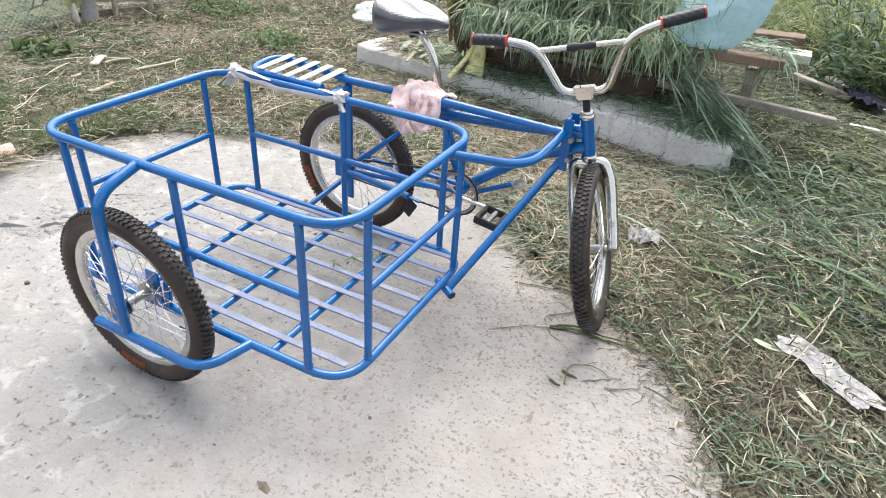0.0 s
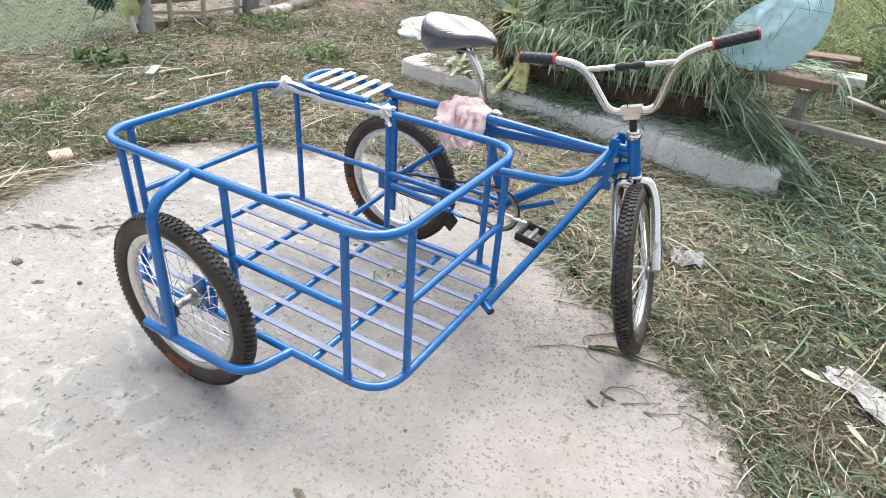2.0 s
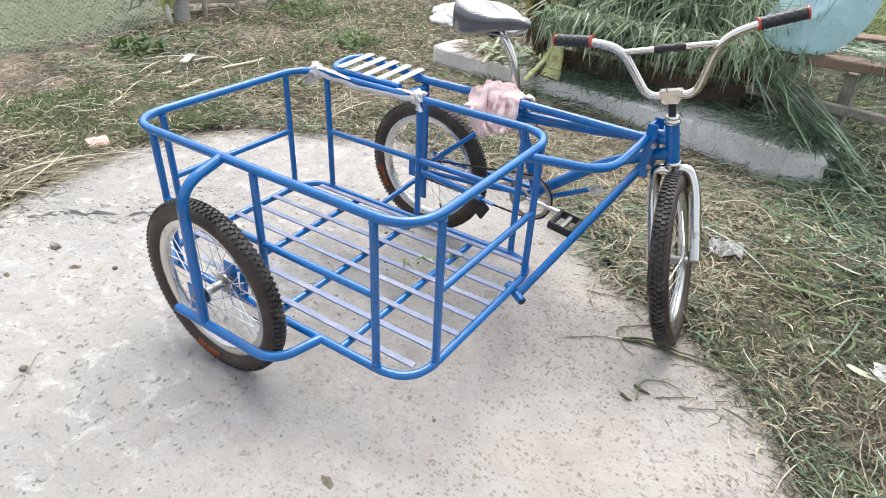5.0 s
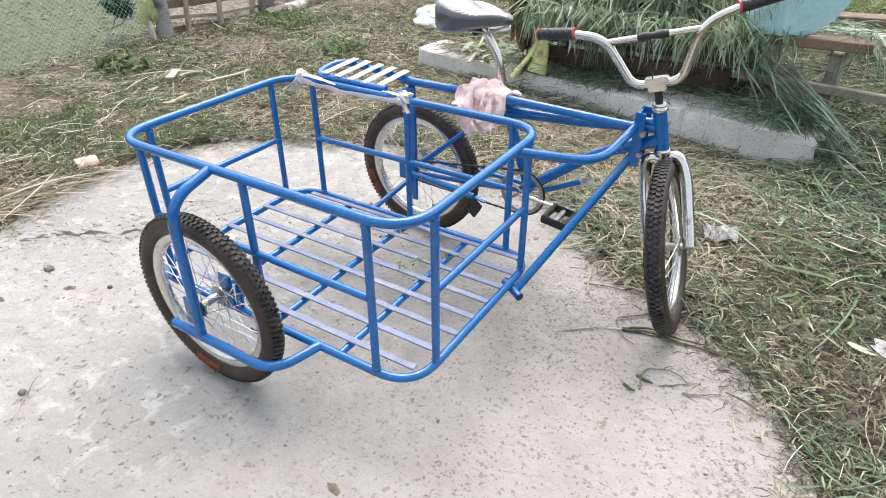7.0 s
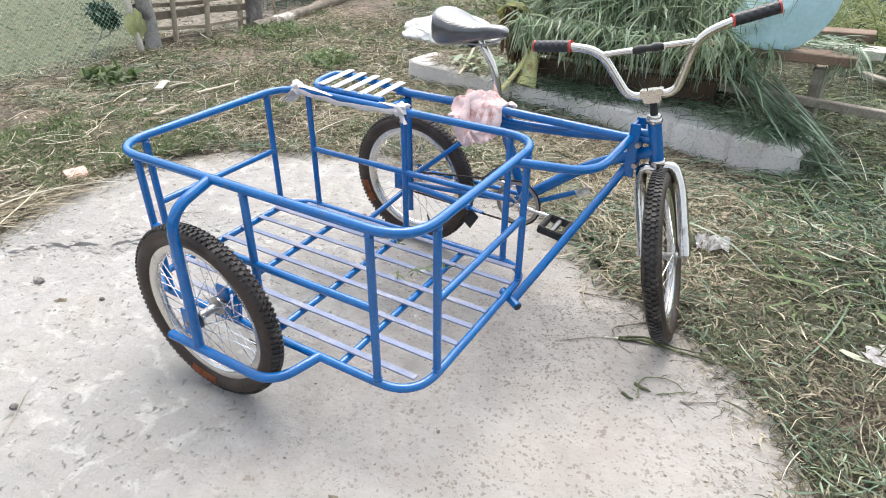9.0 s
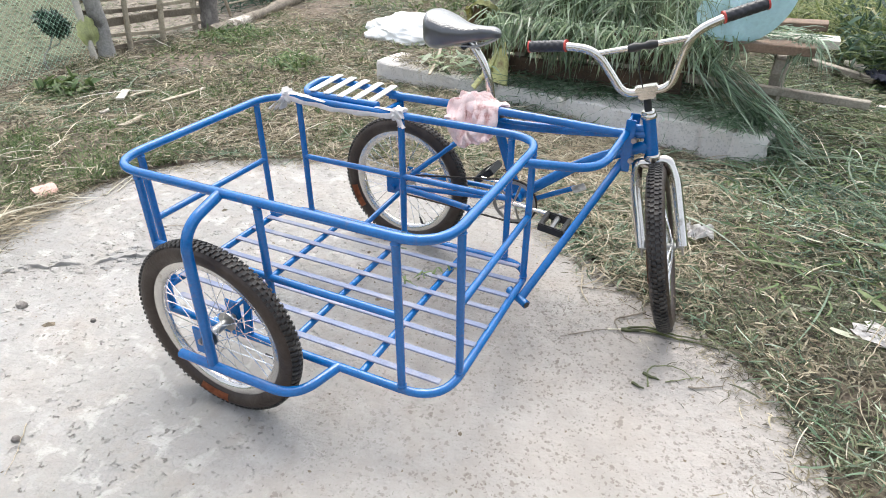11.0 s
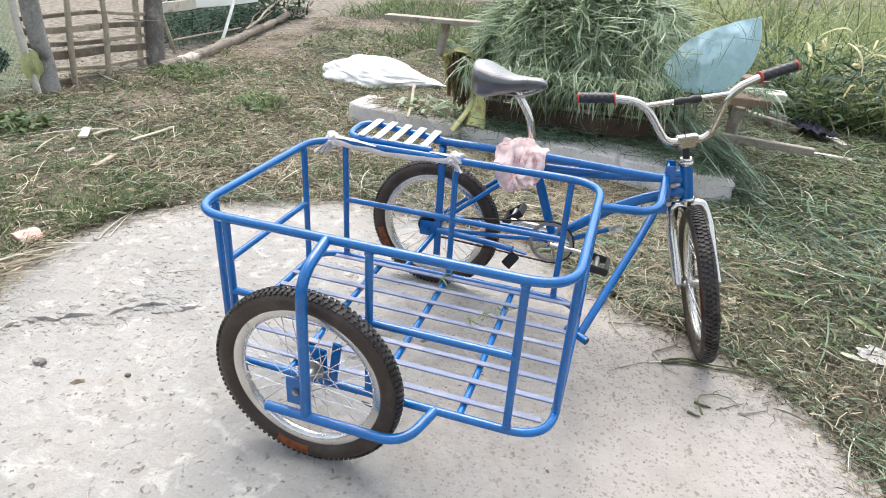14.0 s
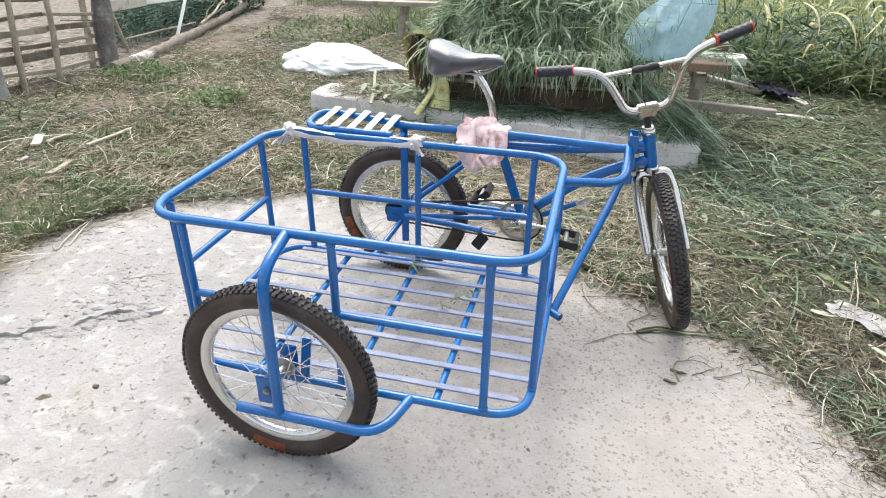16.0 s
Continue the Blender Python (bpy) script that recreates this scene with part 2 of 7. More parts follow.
TALL = material("tall_yellowing_grass", None, rough=0.6, vary=0.25, scale=1.2, fine=40, bump=0, islands=[(0.136, 0.202, 0.081), (0.368, 0.42, 0.162), (0.08, 0.134, 0.054), (0.544, 0.546, 0.342), (0.224, 0.294, 0.117), (0.496, 0.496, 0.225), (0.12, 0.185, 0.081), (0.036, 0.063, 0.029)], translucent=0.3)
WITHERED = material("withered_leaf", None, rough=0.6, vary=0.25, scale=6, fine=60, bump=0, islands=[(0.66, 0.58, 0.34), (0.46, 0.40, 0.20), (0.74, 0.68, 0.46), (0.50, 0.50, 0.22)], translucent=0.35)
HEAPBASE = material("packed_green_fodder", (0.15, 0.18, 0.10), rough=0.9, vary=0.5, scale=9, fine=60, bump=0.8, bump_scale=40)
WOOD = material("weathered_grey_wood", (0.33, 0.29, 0.24), rough=0.8, vary=0.3, scale=5, fine=110, bump=0.4, dirt=(0.17, 0.145, 0.11), dirt_amount=0.3, dirt_scale=9)
BROWNWOOD = material("brown_wood", (0.20, 0.135, 0.095), rough=0.8, vary=0.3, scale=6, fine=110, bump=0.35, dirt=(0.12, 0.09, 0.06), dirt_amount=0.3, dirt_scale=8)
# brown wood at about half tone: the shade under the platform is in its colour
DARKWOOD = material("shaded_brown_wood", (0.105, 0.068, 0.047), rough=0.85, vary=0.4, scale=6, fine=110, bump=0.4, dirt=(0.05, 0.037, 0.028), dirt_amount=0.4, dirt_scale=8)
BARK = material("grey_brown_bark", (0.25, 0.215, 0.175), rough=0.9, vary=0.45, scale=9, fine=70, bump=0.9, dirt=(0.11, 0.09, 0.07), dirt_amount=0.35, dirt_scale=9)
POSTGREY = material("grey_post", (0.30, 0.29, 0.275), rough=0.85, vary=0.3, scale=7, fine=70, bump=0.5, dirt=(0.11, 0.10, 0.09), dirt_amount=0.3, dirt_scale=6)
DARKPOST = material("dark_weathered_post", (0.15, 0.135, 0.125), rough=0.9, vary=0.35, scale=7, fine=70, bump=0.5, dirt=(0.34, 0.32, 0.29), dirt_amount=0.25, dirt_scale=7)
BAMBOO = material("old_bamboo", (0.37, 0.32, 0.24), rough=0.7, vary=0.25, scale=8, fine=80, bump=0.25, dirt=(0.2, 0.165, 0.12), dirt_amount=0.3, dirt_scale=9)
PALEWOOD = material("pale_peeled_wood", (0.60, 0.56, 0.49), rough=0.75, vary=0.2, scale=9, fine=90, bump=0.3, dirt=(0.34, 0.29, 0.22), dirt_amount=0.25, dirt_scale=9)
BAREWOOD = material("torn_pale_wood", (0.62, 0.57, 0.50), rough=0.85, vary=0.35, scale=14, fine=70, bump=0.8, dirt=(0.22, 0.185, 0.15), dirt_amount=0.5, dirt_scale=12)
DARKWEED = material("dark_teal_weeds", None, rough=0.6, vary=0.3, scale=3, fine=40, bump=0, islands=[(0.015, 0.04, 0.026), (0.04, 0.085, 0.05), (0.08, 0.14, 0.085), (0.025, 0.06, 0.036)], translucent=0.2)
WHITEBOARD = material("white_painted_board", (0.88, 0.88, 0.86), rough=0.5, vary=0.06, scale=6, fine=80, bump=0.1, dirt=(0.62, 0.60, 0.55), dirt_amount=0.1, dirt_scale=5)
RAILWOOD = material("dark_split_bamboo", (0.17, 0.14, 0.105), rough=0.85, vary=0.35, scale=8, fine=80, bump=0.4, dirt=(0.36, 0.32, 0.25), dirt_amount=0.3, dirt_scale=6)
SACK = material("white_woven_sack", (0.92, 0.92, 0.91), rough=0.6, vary=0.06, scale=12, fine=300, bump=0.3)
SHEET = material("pale_blue_plastic_sheet", (0.58, 0.75, 0.80), rough=0.34, vary=0.10, scale=4, fine=60, bump=0.5, bump_scale=9, dirt=(0.42, 0.56, 0.60), dirt_amount=0.10, dirt_scale=6, translucent=0.3)
PAPER = material("crumpled_white_plastic", (0.74, 0.72, 0.71), rough=0.4, vary=0.25, scale=30, bump=0.3, dirt=(0.36, 0.35, 0.32), dirt_amount=0.3, dirt_scale=14, translucent=0.35)
BRICK = material("pink_brick_fragment", (0.64, 0.40, 0.345), rough=0.9, vary=0.25, scale=30, fine=150, bump=0.5)
STEM = material("yellow_green_stem", (0.56, 0.55, 0.24), rough=0.5, vary=0.25, scale=14, fine=90, bump=0.2, dirt=(0.27, 0.19, 0.08), dirt_amount=0.3, dirt_scale=10)
WILT = material("wilted_olive_leaf", (0.33, 0.34, 0.15), rough=0.7, vary=0.35, scale=12, bump=0.4, translucent=0.2)
DRYLEAF = material("dry_brown_leaf", (0.25, 0.17, 0.10), rough=0.8, vary=0.35, scale=12, bump=0.4)
LEAF = material("fallen_pale_leaf", (0.33, 0.35, 0.25), rough=0.6, vary=0.25, scale=30, bump=0.2)
NAVY = material("dark_navy_cloth", (0.03, 0.034, 0.058), rough=0.9, vary=0.3, scale=20, bump=0.3)
NET = material("green_net_panel", (0.06, 0.13, 0.09), rough=0.8, vary=0.4, scale=8, bump=0.2)


def concrete(name, base, spots, wear=1.0, relief=0.02, swept=None):
    """Concrete with broad stains, trodden lumps, dust, fine grain and small dark pits."""
    m = bpy.data.materials.new(name)
    m.use_nodes = True
    nt = m.node_tree
    N, L = nt.nodes.new, nt.links.new
    p = nt.nodes["Principled BSDF"]
    p.inputs["Roughness"].default_value, p.inputs["Specular IOR Level"].default_value = 0.85, 0.3
    co = N("ShaderNodeTexCoord")

    def noise_tex(scale, detail=6, rough=0.55, distort=0.0):
        n = N("ShaderNodeTexNoise")
        n.inputs["Scale"].default_value, n.inputs["Detail"].default_value, n.inputs["Roughness"].default_value = scale, detail, rough
        n.inputs["Distortion"].default_value = distort
        L(co.outputs["Object"], n.inputs["Vector"])
        return n.outputs[0]

    def ranged(v, a, b, c, d):
        r = N("ShaderNodeMapRange")
        for i, w in enumerate((a, b, c, d)):
            r.inputs[i + 1].default_value = w
        L(v, r.inputs[0])
        return r.outputs[0]

    def maths(op, a, b):
        x = N("ShaderNodeMath")
        x.operation = op
        for k, v in ((0, a), (1, b)):
            if isinstance(v, float):
                x.inputs[k].default_value = v
            else:
                L(v, x.inputs[k])
        return x.outputs[0]

    def mixed(f, a, b):
        x = N("ShaderNodeMix")
        x.data_type = "RGBA"
        L(f, x.inputs[0])
        for k, c in ((6, a), (7, b)):
            if isinstance(c, tuple):
                x.inputs[k].default_value = (*c, 1)
            else:
                L(c, x.inputs[k])
        return x.outputs[2]

    def tone(*w):
        return tuple(min(0.9, v * x) for v, x in zip(base, w))

    def specks(scale, size, gate_scale, gate):
        """Rounded pits and crumbs of uneven size, gathered in patches."""
        wob = N("ShaderNodeTexNoise")
        wob.inputs["Scale"].default_value = scale * 1.1
        L(co.outputs["Object"], wob.inputs["Vector"])
        shift = N("ShaderNodeVectorMath")
        shift.operation = "MULTIPLY_ADD"
        shift.inputs[1].default_value = (1.7 / scale,) * 3
        L(wob.outputs["Color"], shift.inputs[0]), L(co.outputs["Object"], shift.inputs[2])
        v = N("ShaderNodeTexVoronoi")
        v.inputs["Scale"].default_value = scale
        L(shift.outputs[0], v.inputs["Vector"])
        sep = N("ShaderNodeSeparateColor")
        L(v.outputs["Color"], sep.inputs[0])
        r = maths("MULTIPLY", ranged(sep.outputs[0], 0.35, 1.0, 0.0, size), ranged(noise_tex(gate_scale, 4), gate, gate + 0.2, 0.30 if size > 0.6 else 0.0, 1))
        d = maths("SUBTRACT", r, v.outputs["Distance"])
        return ranged(d, 0.0, 0.12, 0, 1)

    lumps = noise_tex(5.0, 6, 0.62)
    scuffs = noise_tex(17.0, 7, 0.66)
    warm = noise_tex(1.7, 5, 0.6)
    c = mixed(ranged(noise_tex(0.9), 0.36, 0.64, 0, 1), tone(0.74, 0.745, 0.75), tone(1.14, 1.14, 1.14))
    c = mixed(ranged(warm, 0.48, 0.66, 0, 0.7), c, tone(1.02, 0.95, 0.88))
    c = mixed(ranged(lumps, 0.49, 0.63, 0, 0.6 * wear), c, tone(0.80, 0.77, 0.73))
    c = mixed(ranged(noise_tex(2.6, 7, 0.7), 0.54, 0.70, 0, 0.55), c, tone(1.22, 1.23, 1.24))
    c = mixed(ranged(scuffs, 0.52, 0.66, 0, 0.6 * wear), c, tone(0.74, 0.70, 0.65))
    c = mixed(ranged(noise_tex(7.0, 7, 0.68, 0.4), 0.52, 0.64, 0, 0.6), c, tone(0.82, 0.76, 0.69))
    c = mixed(ranged(noise_tex(4.3, 6, 0.65), 0.52, 0.68, 0, 0.75), c, tone(0.64, 0.64, 0.64))
    c = mixed(ranged(noise_tex(9.0, 8, 0.75, 0.6), 0.55, 0.66, 0, 0.55), c, tone(0.70, 0.68, 0.64))
    c = mixed(ranged(noise_tex(120.0, 5, 0.7), 0.36, 0.7, 0, 0.40), c, tone(0.74, 0.71, 0.69))
    fine, coarse, chips = specks(120.0, 0.60, 2.3, 0.40), specks(58.0, 0.50, 3.4, 0.46), specks(24.0, 0.42, 1.4, 0.52)
    pits = specks(88.0, 0.62, 3.0, 0.28)
    zone = ranged(noise_tex(1.3, 3), 0.42, 0.58, 0.0, 1)
    if swept:
        # flaked and lumpy towards one side, finely pitted towards the other
        sep = N("ShaderNodeSeparateXYZ")
        L(co.outputs["Object"], sep.inputs[0])
        side = ranged(maths("ADD", sep.outputs[0], maths("MULTIPLY", noise_tex(1.1, 4), 0.9)), swept[0] + 0.45, swept[1] + 0.45, 0.0, 1.0)
        rough_side = maths("SUBTRACT", 1.0, side)
        zone = maths("MAXIMUM", maths("MULTIPLY", zone, 0.35), rough_side)
        fine = maths("MULTIPLY", fine, maths("MAXIMUM", side, 0.12))
        c = mixed(maths("MULTIPLY", ranged(noise_tex(8.0, 6, 0.6, 0.8), 0.49, 0.60, 0.15, 0.62), rough_side), c, tone(0.745, 0.75, 0.73))
        c = mixed(maths("MULTIPLY", ranged(noise_tex(13.0, 7, 0.62, 0.5), 0.55, 0.64, 0.0, 0.5), rough_side), c, tone(1.28, 1.28, 1.27))
        pits = maths("MULTIPLY", pits, side)
        c = mixed(maths("MULTIPLY", side, 0.5), c, tone(0.90, 0.84, 0.795))
    flakes = maths("MULTIPLY", ranged(noise_tex(27.0, 5, 0.62, 0.15), 0.625, 0.69, 0, 1), zone)
    dents = maths("MULTIPLY", ranged(noise_tex(44.0, 3, 0.55, 0.3), 0.655, 0.70, 0, 1), zone)
    # flakes and dents also carry the shade of their hollows as darker colour
    c = mixed(maths("MULTIPLY", flakes, 0.6), c, tone(0.70, 0.69, 0.68))
    c = mixed(maths("MULTIPLY", dents, 0.8), c, tone(0.46, 0.44, 0.41))
    c = mixed(maths("MULTIPLY", fine, 0.74), c, spots)
    c = mixed(maths("MULTIPLY", pits, 0.58), c, spots)
    c = mixed(maths("MULTIPLY", coarse, 0.50), c, spots)
    c = mixed(maths("MULTIPLY", chips, 0.16), c, tuple(v * 1.1 for v in spots))
    L(c, p.inputs["Base Color"])
    b = N("ShaderNodeBump")
    b.inputs["Strength"].default_value, b.inputs["Distance"].default_value = 0.8, relief
    h = maths("ADD", maths("MULTIPLY", lumps, 1.5), maths("MULTIPLY", scuffs, 0.8))
    h = maths("SUBTRACT", h, maths("MULTIPLY", flakes, 0.55))
    h = maths("SUBTRACT", h, maths("MULTIPLY", dents, 0.55))
    h = maths("SUBTRACT", h, maths("MULTIPLY", coarse, 0.12))
    h = maths("SUBTRACT", h, maths("MULTIPLY", chips, 0.26))
    h = maths("SUBTRACT", h, maths("MULTIPLY", fine, 0.05))
    h = maths("ADD", h, maths("MULTIPLY", noise_tex(90.0), 0.06))
    L(h, b.inputs["Height"])
    L(b.outputs[0], p.inputs["Normal"])
    return m


SLABMAT = concrete("worn_concrete", (0.384, 0.373, 0.358), (0.160, 0.140, 0.115), relief=0.022, swept=(-0.25, 0.55))
BEAMMAT = concrete("rough_grey_concrete", (0.86, 0.85, 0.84), (0.46, 0.44, 0.41), 0.6, swept=(-9.0, -8.0))


# ---- helpers for building ----
def link(name, bm, mat, parent=None, label="", smooth=True):
    me = bpy.data.meshes.new(name)
    bm.normal_update()
    bm.to_mesh(me)
    bm.free()
    if smooth:
        me.shade_smooth()
        me.set_sharp_from_angle(angle=radians(50))
    me.materials.append(mat)
    ob = new(name, me)
    if parent:
        ob.parent = parent
    if label:
        ob["label"] = label
    return ob


def part(name, bm, mat, parent, label="", smooth=True):
    return link(name, bm, mat, parent, label, smooth)


def thing(name, label, category, group="", kind=""):
    e = new(name)
    e.empty_display_size = 0.1
    return tagged(e, label, category, group, kind)


def rounded(points, radius, closed=False, steps=7):
    """A polyline with its corners replaced by arcs."""
    P = [Vector(p) for p in points]
    n, out = len(P), []
    for i in range(n):
        if not closed and i in (0, n - 1):
            out.append(P[i])
            continue
        a, b, c = P[i - 1], P[i], P[(i + 1) % n]
        r = radius[i] if isinstance(radius, (list, tuple)) else radius
        r = min(r, 0.49 * (a - b).length, 0.49 * (c - b).length)
        s, e = b + (a - b).normalized() * r, b + (c - b).normalized() * r
        for k in range(steps + 1):
            u = k / steps
            out.append(s * (1 - u) ** 2 + b * 2 * u * (1 - u) + e * u * u)
    return out


def sweep(bm, pts, radius, sides=12, closed=False, caps=True, flat=1.0, up=None):
    """A tube along points; radius may be a list; flat squeezes its second axis."""
    P = [Vector(p) for p in pts]
    n = len(P)
    tang = []
    for i in range(n):
        if closed:
            d = P[(i + 1) % n] - P[i - 1]
        else:
            d = P[min(i + 1, n - 1)] - P[max(i - 1, 0)]
        tang.append(d.normalized())
    u = Vector(up) if up else (Vector((0, 0, 1)) if abs(tang[0].z) < 0.9 else Vector((1, 0, 0)))
    u = (u - tang[0] * u.dot(tang[0])).normalized()
    rings = []
    for i in range(n):
        u = (u - tang[i] * u.dot(tang[i])).normalized()
        v = tang[i].cross(u)
        r = radius[i] if isinstance(radius, (list, tuple)) else radius
        rings.append([bm.verts.new(P[i] + u * math.cos(2 * math.pi * k / sides) * r * flat + v * math.sin(2 * math.pi * k / sides) * r) for k in range(sides)])
    for i in range(n if closed else n - 1):
        a, b = rings[i], rings[(i + 1) % n]
        for k in range(sides):
            bm.faces.new((a[k], a[(k + 1) % sides], b[(k + 1) % sides], b[k]))
    if caps and not closed:
        bm.faces.new(list(reversed(rings[0])))
        bm.faces.new(rings[-1])
    return bm


def tube(name, pts, radius, mat, parent, label="", **kw):
    return part(name, sweep(bmesh.new(), pts, radius, **kw), mat, parent, label)


def box(bm, size, m=None, bevel=0.0):
    """A bevelled box about its centre, moved by m."""
    g = bmesh.ops.create_cube(bm, size=1.0, matrix=(m or Matrix()) @ Matrix.Diagonal((*size, 1)))
    if bevel:
        edges = list({e for v in g["verts"] for e in v.link_edges})
        bmesh.ops.bevel(bm, geom=edges, offset=bevel, segments=2, affect="EDGES")
    return bm


def lathe(bm, profile, segs=48, m=None):
    """Turns (radius, height) pairs about z; closed profile."""
    m = m or Matrix()
    rings = []
    for k in range(segs):
        a = 2 * math.pi * k / segs
        rings.append([bm.verts.new(m @ Vector((r * math.cos(a), r * math.sin(a), h))) for r, h in profile])
    n = len(profile)
    for k in range(segs):
        a, b = rings[k], rings[(k + 1) % segs]
        for i in range(n):
            bm.faces.new((a[i], b[i], b[(i + 1) % n], a[(i + 1) % n]))
    return bm


def ribbons(name, base, azimuth, elev, length, width, bend, mat, segs=4, drop=0.0, floor=None, label="", category="", twist=None):
    """Many thin blades as one mesh: each starts at base and curves by bend (radians over its length)."""
    n = len(base)
    rng = np.random.default_rng(len(name) * 7 + n)
    t = np.linspace(0, 1, segs + 1)
    az = azimuth[:, None] + twist[:, None] * t[None, :] if twist is not None else np.repeat(azimuth[:, None], segs + 1, 1)
    el = elev[:, None] + bend[:, None] * t[None, :]
    step = (length / segs)[:, None]
    d = np.stack([np.cos(el) * np.cos(az), np.cos(el) * np.sin(az), np.sin(el)], -1) * step[..., None]
    c = base[:, None, :] + np.concatenate([np.zeros((n, 1, 3)), np.cumsum(d[:, :-1], 1)], 1)
    if floor is not None:
        c[..., 2] = np.maximum(c[..., 2], floor[:, None])
    roll = rng.uniform(-0.9, 0.9, n)[:, None]
    side = np.stack([-np.sin(az) * np.cos(roll), np.cos(az) * np.cos(roll), np.sin(roll) * np.ones_like(az)], -1)
    prof = np.minimum(1.0, 0.55 + 1.6 * t) * np.clip(1.15 - t ** 3, 0.12, 1)
    w = (width[:, None] * prof[None, :] * 0.5)[..., None]
    v = np.stack([c - side * w, c + side * w], 2).reshape(-1, 3)
    k = (segs + 1) * 2
    b = (np.arange(n) * k)[:, None] + np.arange(segs)[None, :] * 2
    f = np.stack([b, b + 1, b + 3, b + 2], -1).reshape(-1)
    me = bpy.data.meshes.new(name)
    me.vertices.add(len(v))
    me.vertices.foreach_set("co", v.astype(np.float32).ravel())
    nf = n * segs
    me.loops.add(nf * 4)
    me.loops.foreach_set("vertex_index", f.astype(np.int32))
    me.polygons.add(nf)
    me.polygons.foreach_set("loop_start", np.arange(0, nf * 4, 4, dtype=np.int32))
    me.update(calc_edges=True)
    me.shade_smooth()
    me.materials.append(mat)
    return tagged(new(name, me), label, category, kind="stuff")


# ---- ground and slab ----
def slab_outline():
    """The slab's worn edge: a few corners, eased and roughened."""
    corners = [(-1.36, -4.2), (-1.38, -0.90), (-1.55, -0.64), (-1.62, -0.33), (-1.53, -0.12), (-1.52, 0.06), (-1.36, 0.22), (-1.03, 0.42), (-0.75, 0.60), (0.2, 0.45), (0.62, 0.09), (0.93, -0.08), (1.16, -0.33), (1.31, -0.66), (1.38, -1.6), (1.45, -4.2)]
    pts = rounded([(x, y, 0) for x, y in corners], 0.12, closed=True, steps=5)
    out = []
    for i, p in enumerate(pts):
        q = pts[(i + 1) % len(pts)]
        m = max(1, int((q - p).length / 0.035))
        for k in range(m):
            out.append(p.lerp(q, k / m))
    return [Vector((p.x + 0.045 * noise.noise(p * 4.0) + 0.018 * noise.noise(p * 17.0), p.y + 0.045 * noise.noise(p * 4.0 + Vector((9, 3, 1))) + 0.018 * noise.noise(p * 17.0 + Vector((5, 5, 0))), 0)) for p in out]


OUTLINE = slab_outline()
OUT_XY = np.array([(p.x, p.y) for p in OUTLINE])


def inside(x, y):
    """Whether points lie on the slab."""
    r = np.zeros(len(x), bool)
    x0, y0 = OUT_XY[-1]
    for x1, y1 in OUT_XY:
        if y0 != y1:
            hit = ((y0 > y) != (y1 > y)) & (x < (x1 - x0) * (y - y0) / (y1 - y0) + x0)
            r ^= hit
        x0, y0 = x1, y1
    return r


def ground_height(x, y):
    """The ground's gentle lumps, with a hollow beside the concrete beam."""
    h = 0.012 * np.sin(x * 3.1 + 1.3 * np.sin(y * 2.3)) * np.sin(y * 2.7 + 0.7) + 0.006 * np.sin(x * 9.0 + y * 4) * np.sin(y * 11.0)
    h = h - 0.075 * np.exp(-(((x - 1.0) / 0.7) ** 2 + ((y - 1.25) / 0.45) ** 2)) + 0.01
    far = np.clip((np.hypot(x, y) - 6) / 10, 0, 1)
    near = np.exp(-np.maximum(0, np.hypot(x + 0.1, y + 1.2) - 1.0) ** 2 / 0.5)
    return h * (1 - far) - 0.02 * near


def build_ground():
    g = np.concatenate([-np.geomspace(400, 7, 16), np.linspace(-6.5, 7.5, 141), np.geomspace(8, 400, 16)])
    X, Y = np.meshgrid(g, g, indexing="ij")
    Z = ground_height(X.ravel(), Y.ravel())
    Z = np.where(inside(X.ravel(), Y.ravel()), -0.035, Z)
    n = len(g)
    i = np.arange(n * n).reshape(n, n)
    f = np.stack([i[:-1, :-1], i[1:, :-1], i[1:, 1:], i[:-1, 1:]], -1).reshape(-1, 4)
    me = bpy.data.meshes.new("ground")
    me.from_pydata(np.stack([X.ravel(), Y.ravel(), Z], -1).tolist(), [], f.tolist())
    me.shade_smooth()
    me.materials.append(SOIL)
    tagged(new("ground", me), "trodden brown soil with dry grass and green patches", "ground", kind="structure")


